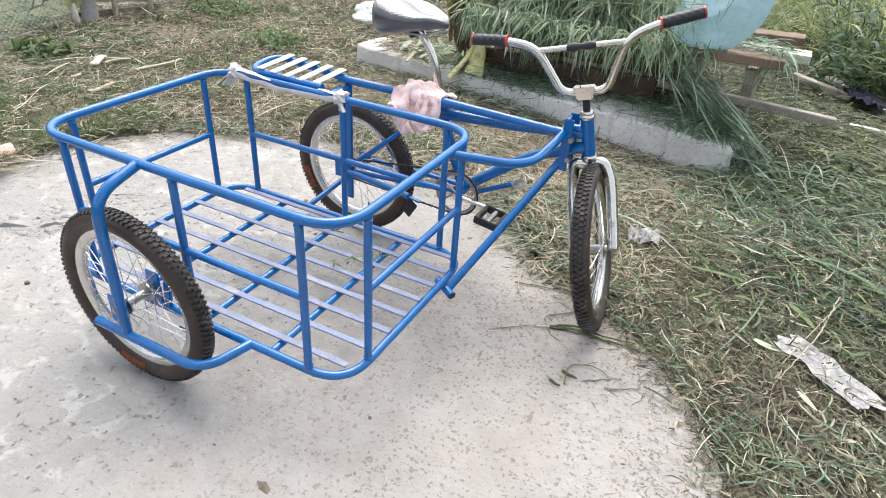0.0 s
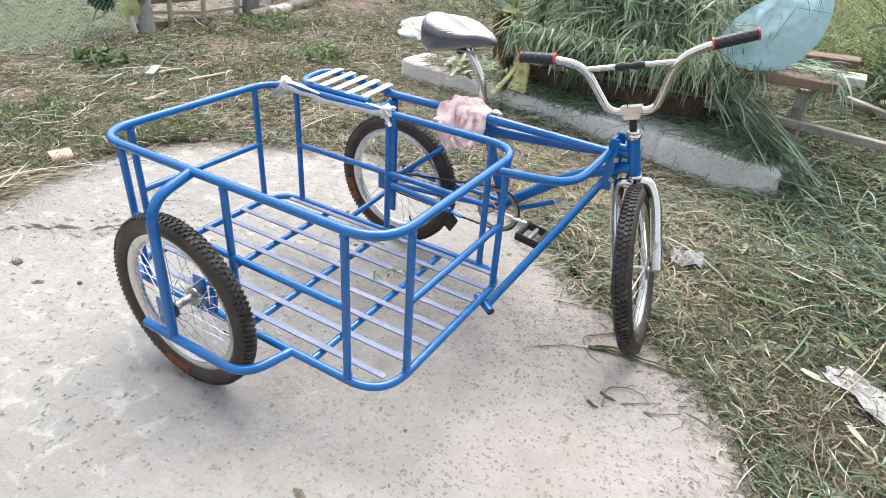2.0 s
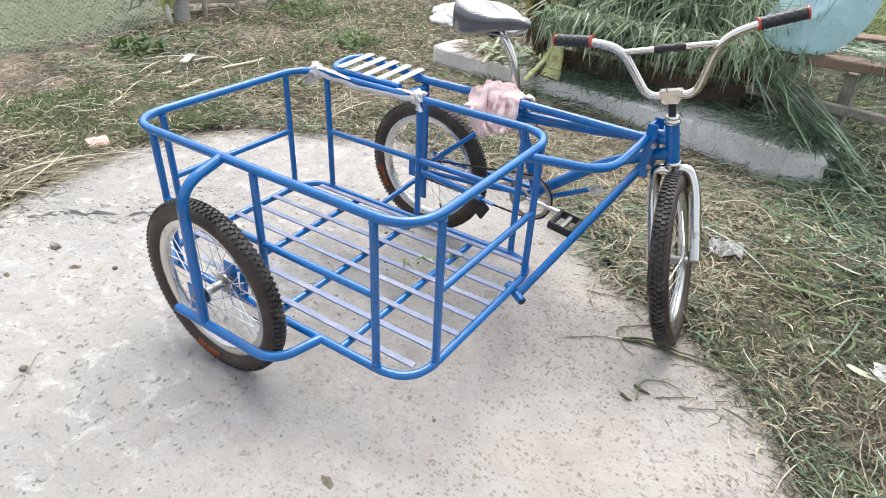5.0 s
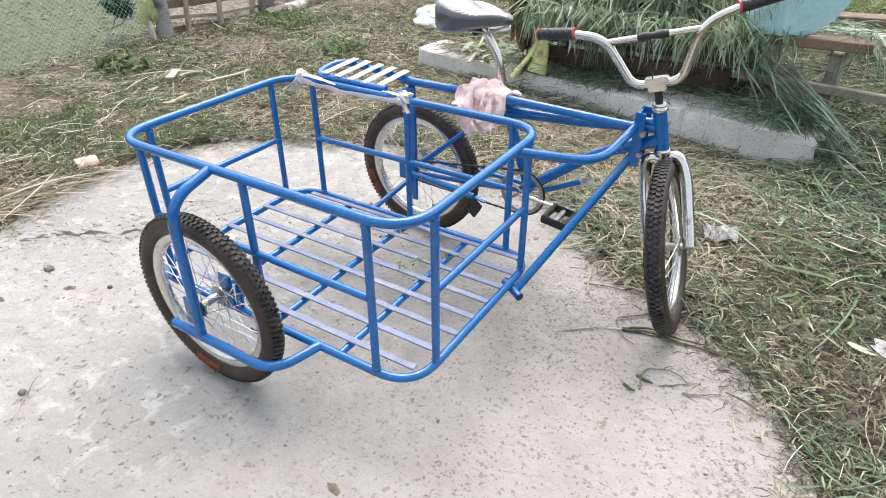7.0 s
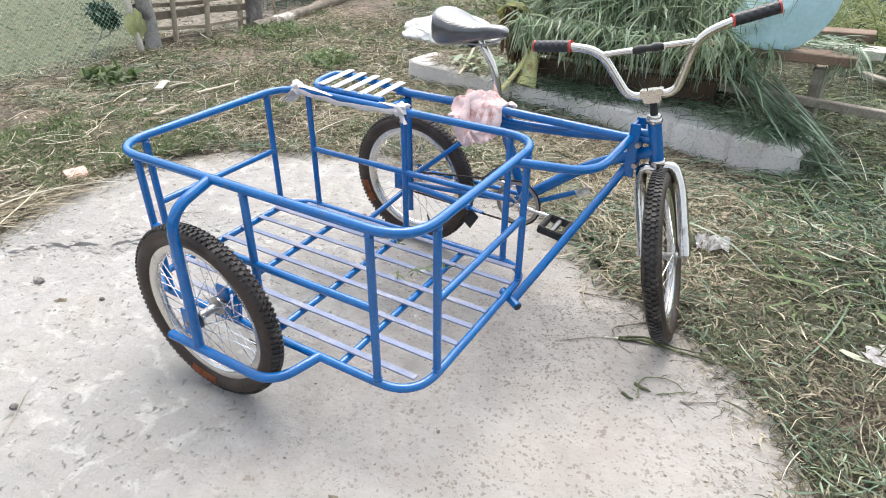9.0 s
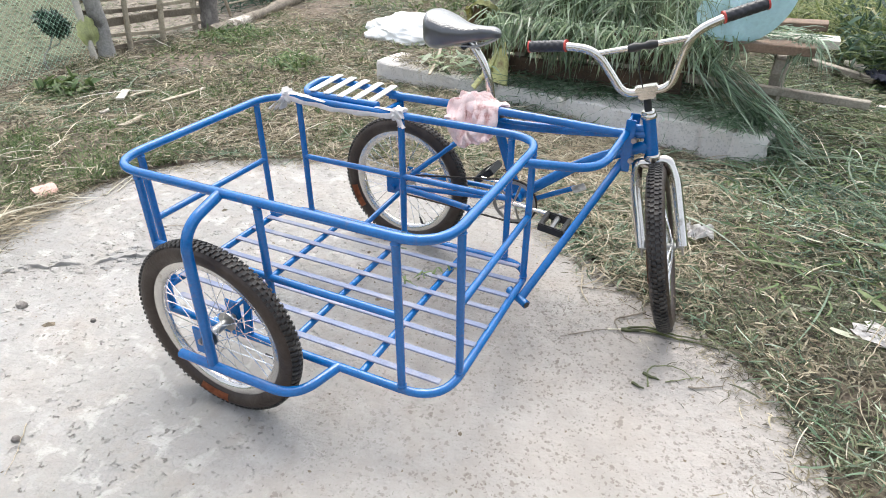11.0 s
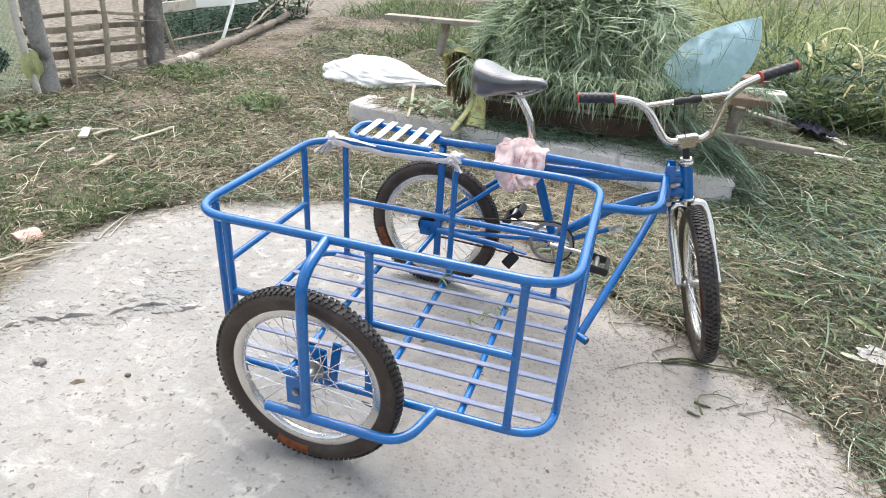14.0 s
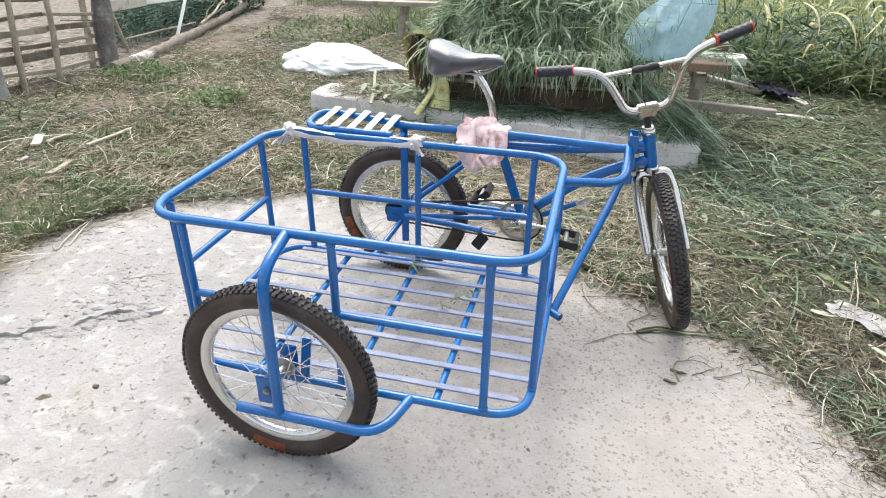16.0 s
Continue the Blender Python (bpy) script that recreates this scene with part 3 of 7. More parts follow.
def build_slab():
    bm = bmesh.new()
    top = [bm.verts.new((p.x, p.y, 0.0)) for p in OUTLINE]
    low = [bm.verts.new((p.x * 1.004, p.y * 1.004 + 0.002, -0.07)) for p in OUTLINE]
    mid = [bm.verts.new((p.x + 0.004 * noise.noise(p * 40), p.y + 0.006, -0.012)) for p in OUTLINE]
    n = len(top)
    bm.faces.new(top)
    for i in range(n):
        j = (i + 1) % n
        bm.faces.new((top[j], top[i], mid[i], mid[j]))
        bm.faces.new((mid[j], mid[i], low[i], low[j]))
    bmesh.ops.recalc_face_normals(bm, faces=bm.faces)
    slab = tagged(link("pavement", bm, SLABMAT, smooth=False), "worn pale concrete slab with a ragged edge", "pavement", kind="structure")
    # a low broken lip across its surface, with lumps of mortar along it
    line = [Vector(p) for p in ((-1.30, -0.86, 0), (-1.245, -0.765, 0), (-1.14, -0.700, 0), (-1.035, -0.618, 0), (-0.98, -0.548, 0), (-0.90, -0.515, 0), (-0.80, -0.50, 0))]
    bm = bmesh.new()
    rows = []
    for a, b in zip(line, line[1:]):
        s = Vector((b.y - a.y, a.x - b.x, 0)).normalized()
        for k in range(12):
            c = a.lerp(b, k / 12)
            c += s * (0.030 * noise.noise(c * 13) + 0.012 * noise.noise(c * 41))
            w, h = 0.035 + 0.03 * noise.noise(c * 26), max(0.0006, 0.009 + 0.020 * noise.noise(c * 18 + Vector((3, 3, 0))))
            rows.append([bm.verts.new(c + s * w * u + Vector((0, 0, h * v + 0.0005))) for u, v in ((0.12, -0.6), (0.08, 0.7), (0.0, 1.0), (-0.6, 0.5), (-1.9, -0.6))])
    for r0, r1 in zip(rows, rows[1:]):
        for j in range(4):
            bm.faces.new((r0[j], r1[j], r1[j + 1], r0[j + 1]))
    bmesh.ops.recalc_face_normals(bm, faces=bm.faces)
    part("ridge", bm, SLABMAT, slab)
    rng = np.random.default_rng(71)
    verts, faces = [], []
    for k in range(520):
        u = rng.random()
        if k < 300:
            f = u * (len(line) - 1.001)
            c = line[int(f)].lerp(line[int(f) + 1], f % 1) + Vector((rng.normal(0, 0.035), rng.normal(0, 0.035), 0))
        else:
            c = Vector((rng.normal(-0.98, 0.14), rng.normal(-0.42, 0.10), 0))
        r, a0 = rng.uniform(0.002, 0.007) * (1 + 1.4 * (rng.random() < 0.12)), rng.uniform(0, 6.28)
        b = len(verts)
        for ring, z in ((1.0, 0.0004), (0.75, 0.35)):
            for q in range(6):
                t = a0 + q * 1.047
                e = r * ring * rng.uniform(0.8, 1.2)
                verts.append((c.x + math.cos(t) * e * 1.5, c.y + math.sin(t) * e, z if z < 0.01 else r * z * rng.uniform(0.8, 1.3)))
        verts.append((c.x, c.y, r * 0.55))
        faces += [(b + q, b + (q + 1) % 6, b + 6 + (q + 1) % 6, b + 6 + q) for q in range(6)] + [(b + 6 + q, b + 6 + (q + 1) % 6, b + 12) for q in range(6)]
    me = bpy.data.meshes.new("mortar_crumbs")
    me.from_pydata(verts, [], faces)
    me.materials.append(SLABMAT)
    tagged(new("mortar_crumbs", me), "pale broken mortar crumbs stuck on the concrete", "debris", kind="stuff")


build_ground()
build_slab()


def bare(x, y):
    """Worn places: along the fence, by the pen, and here and there in the yard."""
    v = np.exp(-((x + 2.95) / 0.40) ** 2 - ((y - 1.50) / 0.30) ** 2) + 0.8 * np.exp(-((x + 2.45) / 0.35) ** 2 - ((y - 1.74) / 0.14) ** 2)
    v = v + 0.9 * np.exp(-((x + 3.25) / 0.22) ** 2 - ((y - 0.45) / 0.55) ** 2) + np.exp(-((x + 2.95) / 0.35) ** 2 - ((y - 4.1) / 0.8) ** 2)
    w = np.sin(x * 2.9 + 1.3 * np.sin(y * 2.1 + 0.6)) * np.sin(y * 3.3 + 1.1 * np.sin(x * 2.4)) * 0.5 + 0.5
    return np.clip(v + 0.75 * np.clip((w - 0.72) * 4, 0, 1) * (x < 0.3), 0, 0.94)


def scatter(n, x0, x1, y0, y1, seed, keep=None, centre=(0.4, -1.0), falloff=2.4, fringe=0.0):
    """Ground points, thinning out away from the path, off the slab."""
    rng = np.random.default_rng(seed)
    out = []
    total = 0
    while total < n:
        x, y = rng.uniform(x0, x1, n * 2), rng.uniform(y0, y1, n * 2)
        d = np.hypot(x - centre[0], y - centre[1])
        ok = rng.random(n * 2) < 1 / (1 + (d / falloff) ** 2)
        if fringe:
            jx, jy = rng.normal(0, fringe, n * 2), rng.normal(0, fringe, n * 2)
            ok &= ~inside(x + jx, y + jy)
        else:
            ok &= ~inside(x, y)
        # nothing grows under the beam and the stacked fodder
        ok &= (x > -3.45 + 0.25 * np.sin(y * 3.0)) | (rng.random(n * 2) < 0.06)
        ok &= ~((x > -0.5) & (x < 1.05) & (y > 1.55 - 0.15 * x) & (y < np.where(x < 0.55, 3.4, 1.76)))
        ok &= rng.random(n * 2) > bare(x, y)
        if keep is not None:
            ok &= keep(x, y, rng)
        p = np.stack([x[ok], y[ok]], -1)
        out.append(p)
        total += len(p)
    return np.concatenate(out)[:n], rng


def patchy(scale, ox, level):
    def keep(x, y, rng):
        v = np.sin(x * scale + ox + 1.7 * np.sin(y * scale * 0.7 + ox)) * np.sin(y * scale * 1.2 + 2 * ox + 1.1 * np.sin(x * scale * 0.9)) * 0.5 + 0.5
        return rng.random(len(x)) < np.clip((v - level) * 3, 0.04, 1)
    return keep


def lying(name, n, area, seed, lengths, widths, mat, label, category, lift=0.02, keep=None, fringe=0.05, up=0.25, curl=0.8, falloff=2.4, segs=4):
    p, rng = scatter(n, *area, seed, keep, fringe=fringe, falloff=falloff)
    on = inside(p[:, 0], p[:, 1])
    gz = np.where(on, 0.0, ground_height(p[:, 0], p[:, 1]))
    base = np.stack([p[:, 0], p[:, 1], gz + rng.random(n) ** 2 * lift + 0.002], -1)
    ln = rng.uniform(*lengths, n) * rng.uniform(0.6, 1.2, n)
    el = np.abs(rng.normal(0, up, n))
    return ribbons(name, base, rng.uniform(0, 2 * math.pi, n), el, ln, rng.uniform(*widths, n), -el * rng.uniform(1.2, 2.2, n), mat, segs=segs, floor=gz + 0.002, label=label, category=category, twist=rng.normal(0, curl, n))


AREA = (-6.0, 5.0, -1.6, 9.0)


def green_share(x, y):
    """How green the litter is: broad patches, greener towards the fodder."""
    v = np.sin(x * 1.9 + 1.7 * np.sin(y * 1.6)) * np.sin(y * 2.3 + 1.1 * np.sin(x * 1.5 + 1)) + 0.6 * np.sin(x * 4.7 + 1.2 * np.sin(y * 5.3)) * np.sin(y * 4.1 + np.sin(x * 3.9 + 2))
    return np.clip(0.42 + 0.42 * v + 0.16 * np.clip(x - 0.2, -0.6, 1.6) - 0.25 * np.exp(-((x - 0.4) / 0.6) ** 2 - ((y - 0.7) / 0.5) ** 2), 0.03, 1)


def dry_zone(x, y, rng):
    return rng.random(len(x)) < gaps(x + 0.4, y) * np.clip(1.05 - green_share(x, y), 0.05, 1)


def green_zone(x, y, rng):
    return rng.random(len(x)) < gaps(x, y + 0.3) * green_share(x, y)


def gaps(x, y):
    """Hand-sized bare patches in the litter."""
    return 0.22 + 0.78 * (np.sin(x * 7.3 + 2 * np.sin(y * 5.1)) * np.sin(y * 8.1 + 1.7 * np.sin(x * 6.3)) > -0.12)


def off_front(x, y, rng):
    return rng.random(len(x)) < np.where((x > 0.6) & (y < 1.2), 0.25, 1.0)


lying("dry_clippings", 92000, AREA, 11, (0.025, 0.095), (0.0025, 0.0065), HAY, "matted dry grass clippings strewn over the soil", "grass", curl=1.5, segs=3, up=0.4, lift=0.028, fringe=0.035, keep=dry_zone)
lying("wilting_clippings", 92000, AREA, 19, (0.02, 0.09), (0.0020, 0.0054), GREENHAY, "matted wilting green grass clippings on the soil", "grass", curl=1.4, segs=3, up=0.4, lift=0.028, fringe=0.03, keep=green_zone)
# fine litter trodden over the slab's edge
rnge = np.random.default_rng(20)
ne = 26000
pick = rnge.integers(0, len(OUT_XY), ne)
spread = np.where(rnge.random(ne) < 0.35, 0.095, 0.05)
ex, ey = OUT_XY[pick, 0] + rnge.normal(0, 1, ne) * spread, OUT_XY[pick, 1] + rnge.normal(0, 1, ne) * spread
ok = ey > -2.4
ex, ey = ex[ok], ey[ok]
ne = len(ex)
ez = np.where(inside(ex, ey), 0.001, ground_height(ex, ey) + 0.006)
ribbons("edge_litter", np.stack([ex, ey, ez + rnge.random(ne) ** 2 * 0.008], -1), rnge.uniform(0, 6.28, ne), rnge.normal(0, 0.1, ne), rnge.uniform(0.008, 0.05, ne), rnge.uniform(0.001, 0.003, ne), rnge.normal(0, 0.2, ne), HAY, segs=3, floor=ez + 0.0008, label="fine dry crumbs of grass along the slab", category="grass", twist=rnge.normal(0, 1.3, ne))
lying("curled_blades", 7000, (0.5, 4.5, -1.2, 4.0), 24, (0.03, 0.11), (0.003, 0.007), GREENHAY, "curled wilting grass blades on the litter", "grass", curl=1.6, segs=5, up=0.35, lift=0.035, fringe=0.02, keep=off_front)
lying("straw_stalks", 6500, AREA, 12, (0.04, 0.15), (0.0014, 0.0036), STRAW, "pale straw stalks scattered on the ground", "straw", lift=0.035, curl=0.9, fringe=0.025, keep=off_front)
lying("long_stalks", 380, AREA, 15, (0.22, 0.45), (0.0025, 0.006), STRAW, "long pale stalks lying on the litter", "straw", lift=0.04, curl=0.6, segs=6, keep=off_front)
lying("yard_straw", 8000, (-3.4, 0.3, 0.2, 4.2), 18, (0.04, 0.18), (0.0016, 0.0045), TAN, "dry tan straw strewn over the yard", "straw", lift=0.03, curl=0.8, keep=patchy(2.6, 0.9, 0.25))
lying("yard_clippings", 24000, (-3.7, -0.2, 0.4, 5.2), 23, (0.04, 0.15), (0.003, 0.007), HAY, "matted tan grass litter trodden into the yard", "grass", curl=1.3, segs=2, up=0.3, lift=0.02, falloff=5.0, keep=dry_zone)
lying("mixed_straw", 4500, (0.8, 4.2, 0.5, 3.2), 25, (0.03, 0.14), (0.0018, 0.005), TAN, "tan straw mixed into the cut grass", "straw", lift=0.035, curl=1.0, falloff=4.0, keep=patchy(2.1, 1.6, 0.15))
lying("outer_litter", 26000, (-6.0, 6.5, -5.5, -1.5), 26, (0.05, 0.16), (0.004, 0.009), GREENHAY, "trodden grass litter round the slab", "grass", curl=1.2, segs=2, up=0.3, lift=0.02, falloff=9.0, keep=green_zone)
lying("straw_bed", 6500, (-0.6, 0.95, 0.0, 1.40), 16, (0.04, 0.18), (0.002, 0.005), TAN, "bed of pale straw behind the tricycle", "straw", lift=0.03, curl=0.7)
lying("cut_green_grass", 15000, (0.2, 4.5, -1.2, 4.5), 13, (0.03, 0.13), (0.0024, 0.0058), GREEN, "freshly cut green grass blades strewn about", "grass", lift=0.035, curl=0.8, segs=4, fringe=0.02, keep=patchy(2.3, 0.4, 0.3))
lying("trodden_green", 13000, (0.9, 4.3, 0.1, 3.0), 28, (0.03, 0.13), (0.004, 0.010), TUFT, "dark green blades trodden into the cut grass", "grass", lift=0.045, curl=1.2, segs=4, up=0.3, falloff=4.0, keep=off_front)
lying("brown_scraps", 9000, (1.1, 4.3, 0.2, 3.0), 29, (0.02, 0.08), (0.003, 0.008), CRUMBLE, "dark brown scraps of dead grass among the green", "grass", lift=0.045, curl=1.2, segs=3, up=0.25, falloff=4.0, keep=off_front)
lying("shaded_litter", 12000, (0.3, 2.2, 1.75, 5.2), 41, (0.05, 0.18), (0.003, 0.008), GREENHAY, "wilted grass under the timber platform", "grass", lift=0.05, curl=1.2, segs=3, up=0.35, falloff=6.0)
lying("edge_scraps", 9000, (0.75, 2.2, -1.3, 0.9), 42, (0.012, 0.05), (0.002, 0.005), CRUMBLE, "short brown scraps matted along the slab", "grass", lift=0.04, curl=1.3, segs=3, up=0.3, falloff=4.0)
lying("pale_leaves", 170, (1.0, 4.2, -0.2, 3.0), 43, (0.05, 0.12), (0.014, 0.028), LEAF, "pale grey-green leaves scattered on the cut grass", "leaves", lift=0.055, curl=0.5, segs=5, up=0.2, falloff=4.0)
# dark blades put the shade of the gaps between cut blades into colour
lying("shadowed_blades", 9000, (1.15, 4.3, 0.3, 3.0), 44, (0.03, 0.10), (0.004, 0.009), DARKWEED, "dark green blades coloured as the shaded gaps in the cut grass", "grass", lift=0.040, curl=1.2, segs=3, up=0.25, falloff=4.0, keep=patchy(3.1, 0.8, 0.35))
lying("long_green_blades", 420, (1.0, 4.0, 0.15, 3.5), 17, (0.2, 0.5), (0.004, 0.009), GREEN, "long green blades lying on the cut grass", "grass", lift=0.05, curl=0.6, segs=6)
lying("strewn_green_grass", 9000, (-4.0, 0.6, 0.1, 5.0), 14, (0.04, 0.16), (0.002, 0.006), GREEN, "wilted green grass blades mixed in dry litter", "grass", keep=green_zone)


def growing(name, n, area, seed, lengths, keep, label, mat=TUFT, widths=(0.002, 0.005), falloff=2.6):
    p, rng = scatter(n, *area, seed, keep, falloff=falloff)
    gz = ground_height(p[:, 0], p[:, 1])
    ribbons(name, np.stack([p[:, 0], p[:, 1], gz - 0.003], -1), rng.uniform(0, 2 * math.pi, n), rng.uniform(0.5, 1.4, n), rng.uniform(*lengths, n), rng.uniform(*widths, n), -rng.uniform(0.3, 1.6, n), mat, segs=3, label=label, category="grass", twist=rng.normal(0, 0.4, n))


growing("short_grass", 30000, AREA, 21, (0.02, 0.07), patchy(1.9, 1.0, 0.5), "patches of short green grass growing through litter")
growing("matted_tufts", 15000, (-3.3, 0.1, 0.25, 3.2), 27, (0.025, 0.07), patchy(5.2, 0.7, 0.52), "dark green tufts matted into dry litter", widths=(0.003, 0.007), falloff=5.0)
growing("verge_grass", 11000, (-2.5, -1.45, -0.5, 0.35), 22, (0.02, 0.065), patchy(3.4, 0.2, 0.34), "low green grass along the edge of the slab")


# ---- the fodder, its platform and the concrete beam ----
def beam_block(a, b, drop, depth, seed, broken):
    """One length of cast kerb: a squared, chipped prism from a to b along its front foot."""
    bm = bmesh.new()
    a, b = Vector(a), Vector(b)
    d = (b - a).normalized()
    s = Vector((-d.y, d.x, 0))
    nl = max(12, int((b - a).length / 0.018))
    prof = [(0.0, -0.12), (-0.004, 0.0), (0.0, 0.07), (0.001, 0.118), (0.010, 0.129), (0.10, 0.132), (0.20, 0.131), (depth - 0.02, 0.127), (depth, 0.11), (depth, -0.12)]
    cracks = {int(nl * f) for f in ((0.34, 0.62, 0.80, 0.90) if broken else (0.45,))}
    rings = []
    for i in range(nl + 1):
        u = i / nl
        c = a.lerp(b, u)
        ring = []
        for j, (w, h) in enumerate(prof):
            p = c + s * w + Vector((0, 0, h - drop * u))
            q = p * 6 + Vector((seed, 0, 0))
            chip = 0.020 * max(0.0, noise.noise(q * 2.6) - 0.25) if j in (3, 4) else 0.0
            p = p + Vector((0.005 * noise.noise(q), 0.010 * noise.noise(q + Vector((7, 1, 3))) + chip, 0.007 * noise.noise(q * 1.4 + Vector((2, 9, 4))) - chip)) * (1.0 if h > -0.05 else 0)
            if i in cracks and 0 < j < 6:
                p = p + s * 0.016 - Vector((0, 0, 0.012))
            if broken and u > 0.84 and j in (1, 2, 3):
                p = p + s * (0.05 * max(0.0, noise.noise(p * 22 + Vector((5, 2, 8))) + 0.05) * (1.2 - 0.4 * j))
            if i == nl:
                p = p + d * (0.03 * noise.noise(Vector((j * 0.9, 3, 5))))
            ring.append(bm.verts.new(p))
        rings.append(ring)
    for i in range(nl):
        for j in range(len(prof) - 1):
            bm.faces.new((rings[i][j], rings[i + 1][j], rings[i + 1][j + 1], rings[i][j + 1]))
    bm.faces.new(rings[0])
    last = rings[-1]
    if broken:
        inner = []
        mid = sum((v.co for v in last), Vector()) / len(last)
        for f, push in ((0.72, 0.006), (0.42, -0.045)):
            inner.append([bm.verts.new(v.co.lerp(mid, 1 - f) + d * (push + 0.03 * noise.noise(v.co * 14 + Vector((f, 0, 0))))) for v in last])
        tip = bm.verts.new(mid - d * 0.05)
        m = len(last)
        for r0, r1 in ((last, inner[0]), (inner[0], inner[1])):
            for j in range(m):
                bm.faces.new((r0[j], r0[(j + 1) % m], r1[(j + 1) % m], r1[j]))
        for j in range(m):
            bm.faces.new((inner[1][j], inner[1][(j + 1) % m], tip))
    else:
        bm.faces.new(last)
    bmesh.ops.recalc_face_normals(bm, faces=bm.faces)
    ob = link("concrete_beam", bm, BEAMMAT)
    ob.data.set_sharp_from_angle(angle=radians(32))
    return ob


tagged(beam_block((-1.29, 1.712, 0.004), (-0.50, 1.622, 0.0), 0.010, 0.30, 0, False), "low squared concrete beam strewn with straw, on the ground", "concrete beam", group="beams along the platform")
tagged(beam_block((-0.488, 1.598, 0.0), (1.045, 1.425, 0.0), 0.028, 0.28, 5, True), "low concrete beam with a broken hollow end, on the ground", "concrete beam", group="beams along the platform")


def plank(name, a, b, width, thick, mat, parent, label="", seed=0):
    """A slightly warped sawn board from a to b (centres of its ends)."""
    A, B = Vector(a), Vector(b)
    d = (B - A).normalized()
    s = d.cross(Vector((0, 0, 1))).normalized()
    u = s.cross(d)
    bm = bmesh.new()
    rings = []
    for i in range(9):
        t = i / 8
        c = A.lerp(B, t) + u * 0.006 * math.sin(t * 3 + seed) + s * 0.004 * math.sin(t * 5 + seed * 2)
        w, h, e = width / 2, thick / 2, min(0.004, thick * 0.2)
        ring = [(-w + e, -h), (w - e, -h), (w, -h + e), (w, h - e), (w - e, h), (-w + e, h), (-w, h - e), (-w, -h + e)]
        rings.append([bm.verts.new(c + s * x + u * z) for x, z in ring])
    for r0, r1 in zip(rings, rings[1:]):
        for k in range(8):
            bm.faces.new((r0[k], r0[(k + 1) % 8], r1[(k + 1) % 8], r1[k]))
    bm.faces.new(rings[0]), bm.faces.new(list(reversed(rings[-1])))
    bmesh.ops.recalc_face_normals(bm, faces=bm.faces)
    return part(name, bm, mat, parent, label, smooth=False)


def build_platform():
    e = thing("feeding_platform", "rough timber platform under the cut fodder", "platform")
    for i in range(7):
        y = 1.735 + i * 0.2 - (0.04 if i == 0 else 0)
        plank("board", (-0.40, y, 0.422), (((1.145, 1.24, 0.98, 1.215)[i] if i < 4 else 0.86) + 0.02 * math.sin(i * 2.2), y - 0.02, 0.468), 0.13, 0.042, PALEWOOD if i == 1 else BROWNWOOD, e, seed=i)
    for x, y in ((-0.36, 1.84), (-0.36, 2.85), (0.35, 1.84), (0.35, 2.85), (1.02, 1.84)):
        plank("leg", (x, y, -0.05), (x + 0.01, y + 0.03, 0.40), 0.060 if x > 1 else 0.075, 0.055, WOOD, e, seed=x + y)
    plank("bearer", (1.02, 1.68, 0.375), (1.02, 2.02, 0.378), 0.05, 0.07, WOOD, e)
    plank("bearer", (-0.36, 1.68, 0.355), (-0.36, 3.0, 0.355), 0.06, 0.08, WOOD, e)
    plank("front_board", (-0.45, 1.775, 0.20), (0.58, 1.775, 0.21), 0.03, 0.11, DARKWOOD, e, seed=3)
    plank("front_board", (-0.42, 1.775, 0.325), (0.70, 1.775, 0.335), 0.03, 0.10, DARKWOOD, e, seed=7)
    plank("rail", (0.60, 1.768, 0.252), (1.447, 1.768, 0.214), 0.042, 0.040, WOOD, e, "long grey weathered board along the legs", seed=5)
    return e


build_platform()


